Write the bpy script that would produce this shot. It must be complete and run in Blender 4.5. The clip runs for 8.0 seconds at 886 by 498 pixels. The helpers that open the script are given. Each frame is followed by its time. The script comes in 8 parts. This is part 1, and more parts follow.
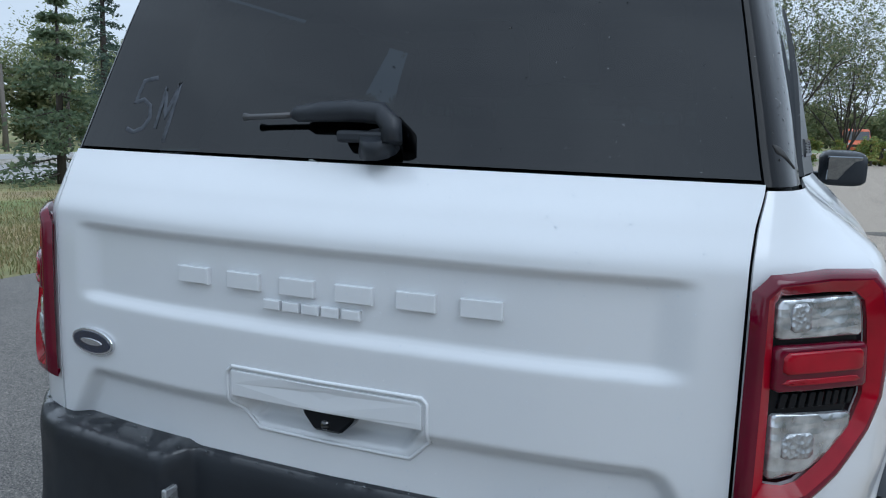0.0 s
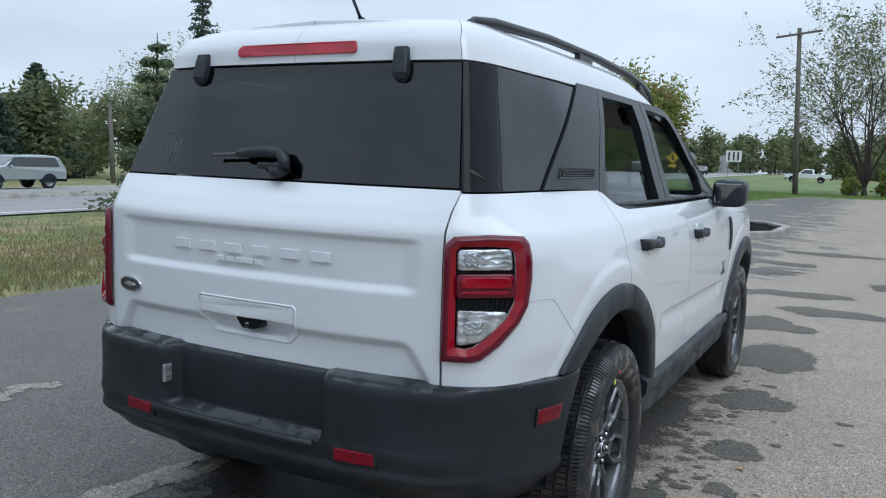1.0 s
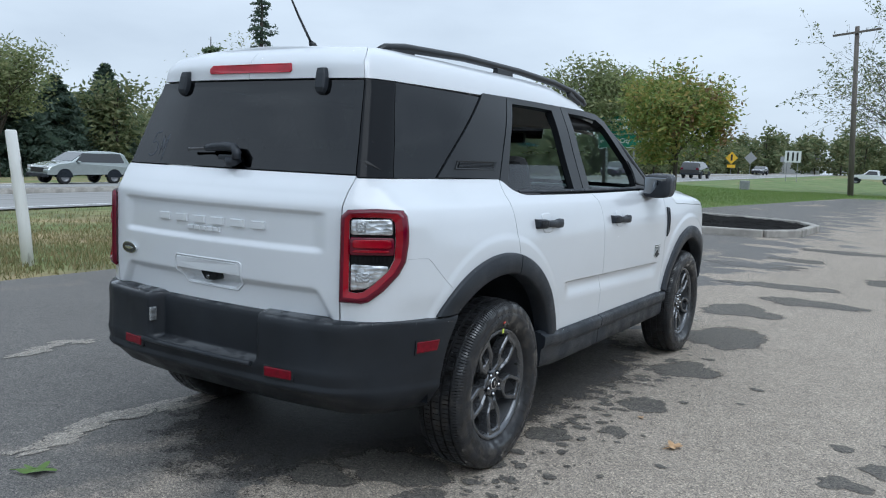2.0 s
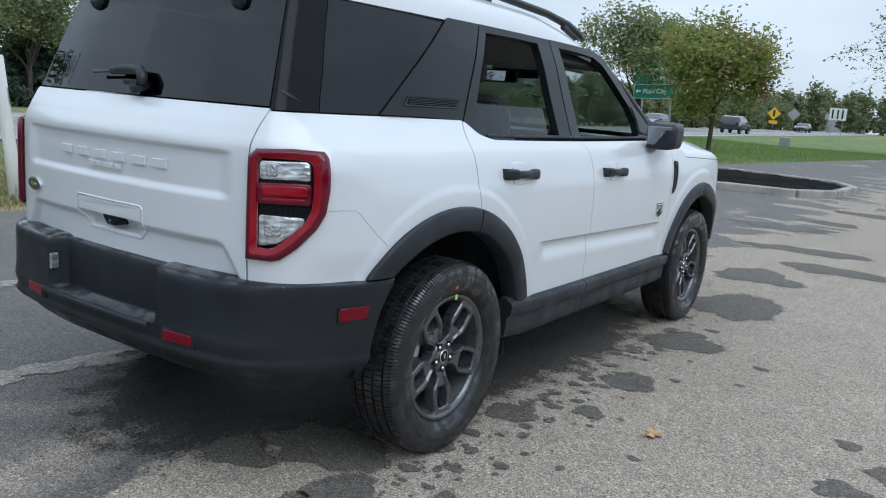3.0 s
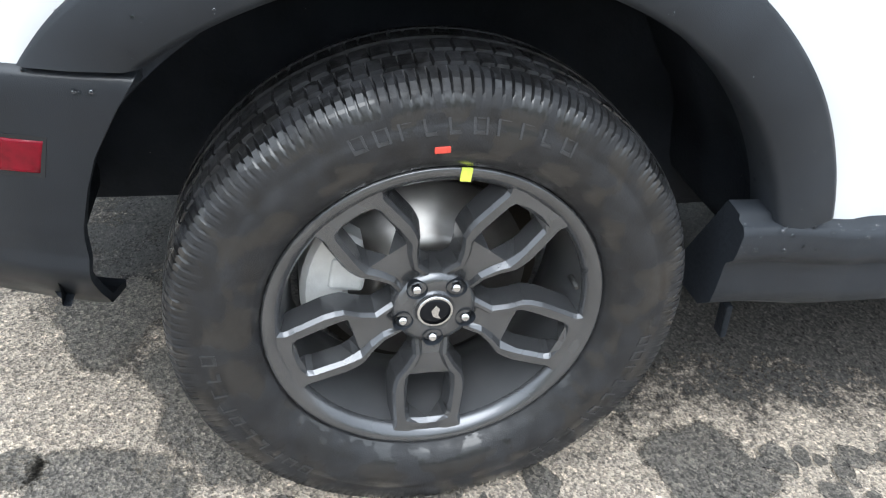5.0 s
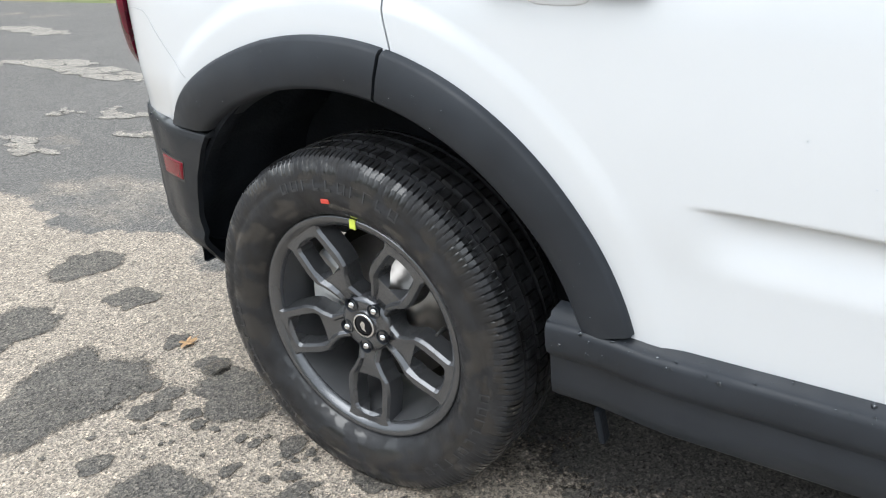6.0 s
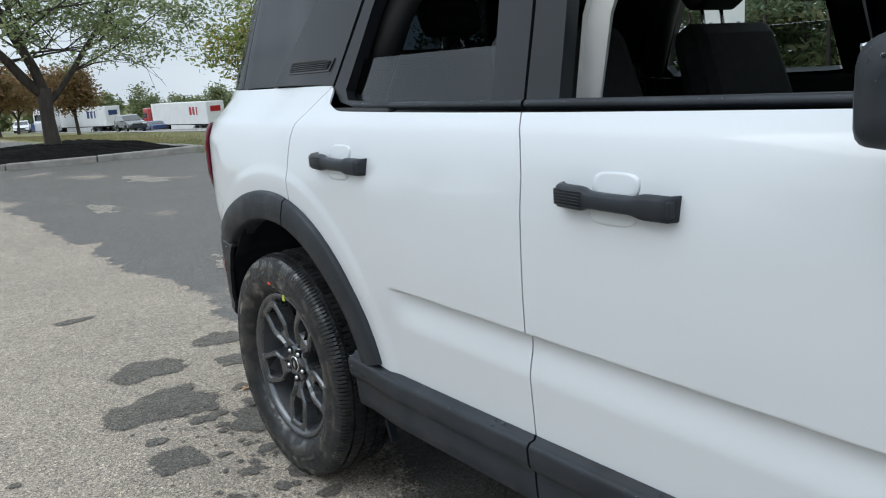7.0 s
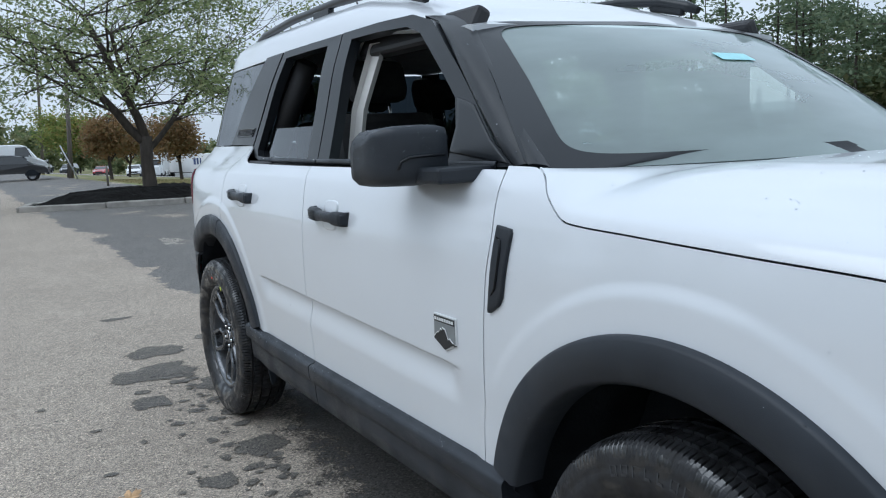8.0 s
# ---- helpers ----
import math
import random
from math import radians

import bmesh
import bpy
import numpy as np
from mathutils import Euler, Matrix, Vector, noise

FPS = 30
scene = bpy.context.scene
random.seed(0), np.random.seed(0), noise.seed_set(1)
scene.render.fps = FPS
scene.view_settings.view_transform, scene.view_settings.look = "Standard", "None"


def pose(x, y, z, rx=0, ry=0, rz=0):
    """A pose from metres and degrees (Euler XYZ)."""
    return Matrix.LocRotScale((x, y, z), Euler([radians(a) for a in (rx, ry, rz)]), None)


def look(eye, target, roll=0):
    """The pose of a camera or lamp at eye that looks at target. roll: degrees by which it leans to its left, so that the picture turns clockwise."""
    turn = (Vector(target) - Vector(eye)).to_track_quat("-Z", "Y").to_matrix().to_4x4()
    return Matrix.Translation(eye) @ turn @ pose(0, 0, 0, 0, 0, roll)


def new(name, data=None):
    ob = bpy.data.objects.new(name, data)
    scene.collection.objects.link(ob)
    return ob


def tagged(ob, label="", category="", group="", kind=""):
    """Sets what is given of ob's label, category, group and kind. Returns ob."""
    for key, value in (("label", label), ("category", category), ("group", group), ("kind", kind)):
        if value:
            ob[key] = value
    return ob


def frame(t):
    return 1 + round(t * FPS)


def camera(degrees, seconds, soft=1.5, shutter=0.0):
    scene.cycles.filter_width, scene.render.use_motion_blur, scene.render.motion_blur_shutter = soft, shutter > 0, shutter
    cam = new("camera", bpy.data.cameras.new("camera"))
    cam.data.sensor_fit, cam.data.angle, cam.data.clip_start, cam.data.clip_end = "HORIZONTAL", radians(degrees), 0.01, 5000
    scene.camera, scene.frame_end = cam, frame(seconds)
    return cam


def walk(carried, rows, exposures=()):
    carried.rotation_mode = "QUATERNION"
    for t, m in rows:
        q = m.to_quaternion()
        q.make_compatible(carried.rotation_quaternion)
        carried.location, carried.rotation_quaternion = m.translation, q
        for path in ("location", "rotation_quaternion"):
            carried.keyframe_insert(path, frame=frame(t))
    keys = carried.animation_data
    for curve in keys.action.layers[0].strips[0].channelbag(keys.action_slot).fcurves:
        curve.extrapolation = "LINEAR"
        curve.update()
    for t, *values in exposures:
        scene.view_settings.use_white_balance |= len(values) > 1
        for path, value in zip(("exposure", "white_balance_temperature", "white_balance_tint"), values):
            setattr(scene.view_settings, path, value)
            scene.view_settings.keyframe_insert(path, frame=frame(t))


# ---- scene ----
# ---- camera ----
cam = camera(58.0, 8.0, 1.1)
PATH = [
    (0, (0.621, -1.857, 1.262), (-0.116, -0.024, 0.968), 2.0),
    (0.5, (1.055, -2.228, 1.276), (0.197, -0.436, 1.042), 2.1),
    (1, (1.56, -2.525, 1.279), (0.622, -0.772, 1.059), 2.0),
    (1.2, (1.733, -2.678, 1.256), (0.768, -0.94, 1.037), 1.9),
    (2.3, (2.482, -2.882, 1.286), (1.402, -1.216, 1.045), 2.7),
    (2.5, (2.492, -2.791, 1.269), (1.406, -1.132, 1.009), 3.0),
    (3, (2.377, -2.319, 1.263), (1.271, -0.694, 0.898), 4.3),
    (3.3, (2.257, -1.964, 1.212), (1.144, -0.363, 0.768), 5.4),
    (3.5, (2.158, -1.697, 1.211), (1.037, -0.119, 0.707), 6.0),
    (4, (1.834, -1.094, 1.089), (0.691, 0.376, 0.36), 9.0),
    (4.2, (1.733, -0.882, 1.065), (0.547, 0.49, 0.222), 10.2),
    (4.5, (1.647, -0.572, 0.988), (0.283, 0.501, -0.006), 9.8),
    (4.7, (1.66, -0.439, 0.995), (0.182, 0.402, -0.058), 8.4),
    (5.8, (1.781, 0.658, 1.1), (0.225, -0.187, 0.169), -2.6),
    (6, (1.842, 0.9, 1.112), (0.351, -0.146, 0.285), -3.2),
    (6.2, (1.853, 1.174, 1.163), (0.461, -0.071, 0.448), -4.0),
    (6.3, (1.858, 1.285, 1.178), (0.499, -0.020, 0.508), -4.1),
    (6.5, (1.857, 1.511, 1.163), (0.552, 0.111, 0.583), -3.6),
    (6.7, (1.806, 1.779, 1.163), (0.588, 0.267, 0.684), -4.1),
    (7, (1.875, 2.19, 1.211), (0.701, 0.629, 0.78), -3.9),
    (7.3, (1.796, 2.573, 1.215), (0.728, 0.920, 0.857), -3.7),
    (7.5, (1.808, 2.832, 1.207), (0.749, 1.17, 0.869), -3.1),
    (8, (1.788, 3.536, 1.215), (0.778, 1.834, 0.928), -2.5),
]
EXPOSURE = [(0.0, 0.12, 5520, 6), (1.0, 0.12, 5650, 6), (3.0, 0.16, 5680, 6), (3.5, 0.32, 5700, 7), (4.0, 0.42, 5780, 7), (4.5, 1.27, 6150, 7), (4.7, 1.42, 6100, 7), (5.8, 1.14, 6200, 8), (6.0, 0.94, 6300, 8), (6.5, 0.32, 6650, 6), (7.0, 0.22, 6000, 5), (8.0, 0.08, 5650, 6)]
walk(cam, [(t, look(e, g, r)) for t, e, g, r in PATH], EXPOSURE)

# ---- world and light ----
world = bpy.data.worlds.new("overcast")
scene.world = world
world.use_nodes = True
wn, wl = world.node_tree.nodes, world.node_tree.links
wn.clear()
w_out = wn.new("ShaderNodeOutputWorld")
w_bg = wn.new("ShaderNodeBackground")
w_sky = wn.new("ShaderNodeTexSky")
w_sky.sky_type, w_sky.sun_disc = "NISHITA", False
w_sky.sun_elevation, w_sky.sun_rotation = radians(51), radians(107)
w_coord = wn.new("ShaderNodeTexCoord")
w_map = wn.new("ShaderNodeMapping")
w_map.inputs["Scale"].default_value = (1.0, 1.0, 3.2)
w_noise = wn.new("ShaderNodeTexNoise")
w_noise.inputs["Scale"].default_value, w_noise.inputs["Detail"].default_value = 2.2, 6
w_ramp = wn.new("ShaderNodeValToRGB")
w_ramp.color_ramp.elements[0].position, w_ramp.color_ramp.elements[0].color = 0.32, (6.3, 6.65, 7.1, 1)
w_ramp.color_ramp.elements[1].position, w_ramp.color_ramp.elements[1].color = 0.70, (8.7, 9.05, 9.35, 1)
w_mix = wn.new("ShaderNodeMixRGB")
w_mix.inputs[0].default_value = 0.93
wl.new(w_coord.outputs["Generated"], w_map.inputs[0])
wl.new(w_map.outputs[0], w_noise.inputs["Vector"])
wl.new(w_noise.outputs[0], w_ramp.inputs[0])
wl.new(w_sky.outputs[0], w_mix.inputs[1])
wl.new(w_ramp.outputs[0], w_mix.inputs[2])
w_sep = wn.new("ShaderNodeSeparateXYZ")
wl.new(w_coord.outputs["Generated"], w_sep.inputs[0])
w_rise = wn.new("ShaderNodeMapRange")
w_rise.inputs[1].default_value, w_rise.inputs[2].default_value = 0.15, 0.95
w_rise.inputs[3].default_value, w_rise.inputs[4].default_value = 1.12, 1.75
wl.new(w_sep.outputs[2], w_rise.inputs[0])
w_mul = wn.new("ShaderNodeVectorMath")
w_mul.operation = "SCALE"
wl.new(w_mix.outputs[0], w_mul.inputs[0])
wl.new(w_rise.outputs[0], w_mul.inputs["Scale"])
wl.new(w_mul.outputs[0], w_bg.inputs[0])
w_bg.inputs[1].default_value = 0.085
wl.new(w_bg.outputs[0], w_out.inputs[0])

sun_data = bpy.data.lights.new("sun", "SUN")
sun_data.energy, sun_data.angle, sun_data.color = 1.0, radians(45), (1.0, 0.975, 0.95)
sun = new("sun", sun_data)
sun.matrix_world = look((23, -7, 30), (0, 0, 0))

# ---- materials ----


def material(name, colour, rough=0.5, metal=0.0, vary=0.0, scale=8.0, bump=0.0, bump_scale=60.0, second=None,
             second_scale=3.0, second_at=(0.45, 0.65), coat=0.0, transmission=0.0, emit=0.0, spec=0.5, detail=6,
             object_random=0.0, stretch=None, rough_vary=0.0):
    """A Principled material with variation at two scales and fine relief."""
    m = bpy.data.materials.new(name)
    m.use_nodes = True
    n, l = m.node_tree.nodes, m.node_tree.links
    p = n["Principled BSDF"]
    p.inputs["Base Color"].default_value = (*colour, 1)
    p.inputs["Roughness"].default_value, p.inputs["Metallic"].default_value = rough, metal
    p.inputs["Coat Weight"].default_value, p.inputs["Coat Roughness"].default_value = coat, 0.03
    p.inputs["Transmission Weight"].default_value = transmission
    p.inputs["Specular IOR Level"].default_value = spec
    if emit:
        p.inputs["Emission Color"].default_value, p.inputs["Emission Strength"].default_value = (*colour, 1), emit
    co = n.new("ShaderNodeTexCoord")
    src = co.outputs["Object"]
    if stretch:
        mp = n.new("ShaderNodeMapping")
        mp.inputs["Scale"].default_value = stretch
        l.new(src, mp.inputs[0])
        src = mp.outputs[0]
    colour_out = None
    if second:
        tx = n.new("ShaderNodeTexNoise")
        tx.inputs["Scale"].default_value, tx.inputs["Detail"].default_value = second_scale, 5
        l.new(src, tx.inputs["Vector"])
        rp = n.new("ShaderNodeMapRange")
        rp.inputs[1].default_value, rp.inputs[2].default_value = second_at
        l.new(tx.outputs[0], rp.inputs[0])
        mx = n.new("ShaderNodeMixRGB")
        mx.inputs[1].default_value, mx.inputs[2].default_value = (*colour, 1), (*second, 1)
        l.new(rp.outputs[0], mx.inputs[0])
        colour_out = mx.outputs[0]
    if vary or object_random:
        hs = n.new("ShaderNodeHueSaturation")
        hs.inputs["Color"].default_value = (*colour, 1)
        if colour_out:
            l.new(colour_out, hs.inputs["Color"])
        if vary:
            tv = n.new("ShaderNodeTexNoise")
            tv.inputs["Scale"].default_value, tv.inputs["Detail"].default_value = scale, detail
            l.new(src, tv.inputs["Vector"])
            rv = n.new("ShaderNodeMapRange")
            rv.inputs[1].default_value, rv.inputs[2].default_value = 0.3, 0.7
            rv.inputs[3].default_value, rv.inputs[4].default_value = 1 - vary, 1 + vary
            l.new(tv.outputs[0], rv.inputs[0])
            l.new(rv.outputs[0], hs.inputs["Value"])
        else:
            oi = n.new("ShaderNodeObjectInfo")
            rv = n.new("ShaderNodeMapRange")
            rv.inputs[3].default_value, rv.inputs[4].default_value = 1 - object_random, 1 + object_random
            l.new(oi.outputs["Random"], rv.inputs[0])
            l.new(rv.outputs[0], hs.inputs["Value"])
        colour_out = hs.outputs[0]
    if colour_out:
        l.new(colour_out, p.inputs["Base Color"])
    if rough_vary:
        tr = n.new("ShaderNodeTexNoise")
        tr.inputs["Scale"].default_value, tr.inputs["Detail"].default_value = scale * 1.7, 4
        l.new(src, tr.inputs["Vector"])
        rr = n.new("ShaderNodeMapRange")
        rr.inputs[1].default_value, rr.inputs[2].default_value = 0.35, 0.65
        rr.inputs[3].default_value, rr.inputs[4].default_value = max(0.02, rough - rough_vary), rough + rough_vary
        l.new(tr.outputs[0], rr.inputs[0])
        l.new(rr.outputs[0], p.inputs["Roughness"])
    if bump:
        tb = n.new("ShaderNodeTexNoise")
        tb.inputs["Scale"].default_value, tb.inputs["Detail"].default_value = bump_scale, 4
        l.new(src, tb.inputs["Vector"])
        bp = n.new("ShaderNodeBump")
        bp.inputs["Strength"].default_value, bp.inputs["Distance"].default_value = bump, 0.01
        l.new(tb.outputs[0], bp.inputs["Height"])
        l.new(bp.outputs[0], p.inputs["Normal"])
    return m


def leaf_material(name, a, b, c):
    """Foliage: three leaf colours mixed leaf by leaf, slightly translucent."""
    m = bpy.data.materials.new(name)
    m.use_nodes = True
    n, l = m.node_tree.nodes, m.node_tree.links
    p = n["Principled BSDF"]
    geo = n.new("ShaderNodeNewGeometry")
    rp = n.new("ShaderNodeValToRGB")
    e = rp.color_ramp.elements
    e[0].position, e[0].color = 0.0, (*a, 1)
    e[1].position, e[1].color = 1.0, (*c, 1)
    k = e.new(0.55)
    k.color = (*b, 1)
    l.new(geo.outputs["Random Per Island"], rp.inputs[0])
    l.new(rp.outputs[0], p.inputs["Base Color"])
    p.inputs["Roughness"].default_value = 0.6
    tr = n.new("ShaderNodeBsdfTranslucent")
    l.new(rp.outputs[0], tr.inputs[0])
    mx = n.new("ShaderNodeMixShader")
    mx.inputs[0].default_value = 0.5
    l.new(p.outputs[0], mx.inputs[1])
    l.new(tr.outputs[0], mx.inputs[2])
    l.new(mx.outputs[0], n["Material Output"].inputs[0])
    return m


def asphalt_material(name, base, light, bare_at, wet=0.0, grit=1.0):
    """Worn asphalt: dark binder with pale stones, and ragged drying areas where the stones show."""
    m = bpy.data.materials.new(name)
    m.use_nodes = True
    n, l = m.node_tree.nodes, m.node_tree.links
    p = n["Principled BSDF"]
    co = n.new("ShaderNodeTexCoord")
    vor = n.new("ShaderNodeTexVoronoi")
    vor.inputs["Scale"].default_value = 260
    l.new(co.outputs["Object"], vor.inputs["Vector"])
    stone = n.new("ShaderNodeValToRGB")
    stone.color_ramp.elements[0].position, stone.color_ramp.elements[1].position = 0.12, 0.9
    stone.color_ramp.elements[0].color = (0.62, 0.61, 0.60, 1)
    stone.color_ramp.elements[1].color = (1.45, 1.41, 1.34, 1)
    sep = n.new("ShaderNodeSeparateColor")
    l.new(vor.outputs["Color"], sep.inputs[0])
    l.new(sep.outputs[0], stone.inputs[0])
    big = n.new("ShaderNodeTexNoise")
    big.inputs["Scale"].default_value, big.inputs["Detail"].default_value = 0.55, 9
    big.inputs["Roughness"].default_value = 0.62
    mp = n.new("ShaderNodeMapping")
    mp.inputs["Scale"].default_value = (1.0, 0.55, 1.0)
    mp.inputs["Rotation"].default_value = (0, 0, radians(20))
    l.new(co.outputs["Object"], mp.inputs[0])
    l.new(mp.outputs[0], big.inputs["Vector"])
    # the pale worn lane lies beside a strip of darker surfacing, with a ragged joint; worn streaks show in the dark strip
    sx = n.new("ShaderNodeSeparateXYZ")
    l.new(co.outputs["Object"], sx.inputs[0])
    fray = n.new("ShaderNodeTexNoise")
    fray.inputs["Scale"].default_value, fray.inputs["Detail"].default_value = 1.6, 8
    fray.inputs["Roughness"].default_value = 0.62
    drawn = n.new("ShaderNodeMapping")
    drawn.inputs["Scale"].default_value = (0.55, 0.85, 1.0)
    l.new(co.outputs["Object"], drawn.inputs[0])
    l.new(drawn.outputs[0], fray.inputs["Vector"])
    centred = n.new("ShaderNodeMath")
    centred.operation = "SUBTRACT"
    centred.inputs[1].default_value = 0.5
    l.new(fray.outputs[0], centred.inputs[0])
    # north of the car the two surfacings run into one another in long tongues
    reach = n.new("ShaderNodeMapRange")
    reach.inputs[1].default_value, reach.inputs[2].default_value = 2.0, 12.0
    reach.inputs[3].default_value, reach.inputs[4].default_value = 0.9, 9.0
    l.new(sx.outputs[1], reach.inputs[0])
    joint = n.new("ShaderNodeMath")
    joint.operation = "MULTIPLY_ADD"
    l.new(centred.outputs[0], joint.inputs[0])
    l.new(reach.outputs[0], joint.inputs[1])
    l.new(sx.outputs[0], joint.inputs[2])
    lane = n.new("ShaderNodeMapRange")
    lane.inputs[1].default_value, lane.inputs[2].default_value = 0.25, 0.33
    lane.inputs[3].default_value, lane.inputs[4].default_value = -0.085, 0.20
    l.new(joint.outputs[0], lane.inputs[0])
    add = n.new("ShaderNodeMath")
    add.operation = "ADD"
    l.new(big.outputs[0], add.inputs[0])
    l.new(lane.outputs[0], add.inputs[1])
    rg = n.new("ShaderNodeMapRange")
    rg.inputs[1].default_value, rg.inputs[2].default_value = bare_at
    l.new(add.outputs[0], rg.inputs[0])
    mx = n.new("ShaderNodeMixRGB")
    mx.inputs[1].default_value, mx.inputs[2].default_value = (*base, 1), (*light, 1)
    l.new(rg.outputs[0], mx.inputs[0])
    ml = n.new("ShaderNodeMixRGB")
    ml.blend_type = "MULTIPLY"
    ml.inputs[0].default_value = grit
    l.new(mx.outputs[0], ml.inputs[1])
    l.new(stone.outputs[0], ml.inputs[2])
    last = ml.outputs[0]
    # single stones: a few black, a few pale, the rest near the middle
    vs = n.new("ShaderNodeTexVoronoi")
    vs.inputs["Scale"].default_value = 165
    l.new(co.outputs["Object"], vs.inputs["Vector"])
    ss = n.new("ShaderNodeSeparateColor")
    l.new(vs.outputs["Color"], ss.inputs[0])
    sr = n.new("ShaderNodeValToRGB")
    er = sr.color_ramp.elements
    er[0].position, er[0].color = 0.0, (0.46, 0.46, 0.47, 1)
    er[1].position, er[1].color = 1.0, (1.75, 1.68, 1.58, 1)
    for at, tone in ((0.20, (0.80, 0.80, 0.80, 1)), (0.55, (1.0, 0.99, 0.97, 1)), (0.88, (1.14, 1.11, 1.06, 1))):
        er.new(at).color = tone
    l.new(ss.outputs[0], sr.inputs[0])
    mm = n.new("ShaderNodeMixRGB")
    mm.blend_type = "MULTIPLY"
    mm.inputs[0].default_value = grit
    l.new(last, mm.inputs[1])
    l.new(sr.outputs[0], mm.inputs[2])
    last = mm.outputs[0]
    for scale, low, high in ((0.9, 0.92, 1.08), (7.0, 0.92, 1.08), (26.0, 0.88, 1.12), (70.0, 0.84, 1.16)):
        tx = n.new("ShaderNodeTexNoise")
        tx.inputs["Scale"].default_value, tx.inputs["Detail"].default_value = scale, 6
        tx.inputs["Roughness"].default_value = 0.7
        l.new(co.outputs["Object"], tx.inputs["Vector"])
        mr = n.new("ShaderNodeMapRange")
        mr.inputs[1].default_value, mr.inputs[2].default_value = 0.3, 0.7
        mr.inputs[3].default_value, mr.inputs[4].default_value = low, high
        l.new(tx.outputs[0], mr.inputs[0])
        hv = n.new("ShaderNodeHueSaturation")
        l.new(last, hv.inputs["Color"])
        l.new(mr.outputs[0], hv.inputs["Value"])
        last = hv.outputs[0]
    l.new(last, p.inputs["Base Color"])
    rr = n.new("ShaderNodeMapRange")
    rr.inputs[3].default_value, rr.inputs[4].default_value = 0.62 - wet, 0.9 - wet * 0.6
    l.new(rg.outputs[0], rr.inputs[0])
    l.new(rr.outputs[0], p.inputs["Roughness"])
    p.inputs["Specular IOR Level"].default_value = 0.18
    bp = n.new("ShaderNodeBump")
    bp.inputs["Strength"].default_value, bp.inputs["Distance"].default_value = 0.45, 0.004
    l.new(vor.outputs["Distance"], bp.inputs["Height"])
    l.new(bp.outputs[0], p.inputs["Normal"])
    return m


def stain_material(name, base, light):
    """A damp stain: dark, slightly glossy asphalt whose edge frays out between the stones (attribute rim: 0 inside, 1 outside)."""
    m = asphalt_material(name, base, light, (0.45, 0.75), wet=0.16)
    n, l = m.node_tree.nodes, m.node_tree.links
    co = n.new("ShaderNodeTexCoord")
    rim = n.new("ShaderNodeAttribute")
    rim.attribute_name = "rim"
    total = rim.outputs["Fac"]
    for scale, amount in ((9.0, 0.34), (70.0, 0.22), (260.0, 0.16)):
        tx = n.new("ShaderNodeTexNoise")
        tx.inputs["Scale"].default_value, tx.inputs["Detail"].default_value = scale, 5
        l.new(co.outputs["Object"], tx.inputs["Vector"])
        ma = n.new("ShaderNodeMath")
        ma.operation = "MULTIPLY_ADD"
        ma.inputs[1].default_value = amount
        l.new(tx.outputs[0], ma.inputs[0])
        l.new(total, ma.inputs[2])
        total = ma.outputs[0]
    mr = n.new("ShaderNodeMapRange")
    mr.interpolation_type = "SMOOTHSTEP"
    mr.inputs[1].default_value, mr.inputs[2].default_value = 1.02, 1.15
    mr.inputs[3].default_value, mr.inputs[4].default_value = 0.88, 0.0
    l.new(total, mr.inputs[0])
    tr = n.new("ShaderNodeBsdfTransparent")
    mx = n.new("ShaderNodeMixShader")
    l.new(mr.outputs[0], mx.inputs[0])
    l.new(tr.outputs[0], mx.inputs[1])
    l.new(n["Principled BSDF"].outputs[0], mx.inputs[2])
    l.new(mx.outputs[0], n["Material Output"].inputs[0])
    return m


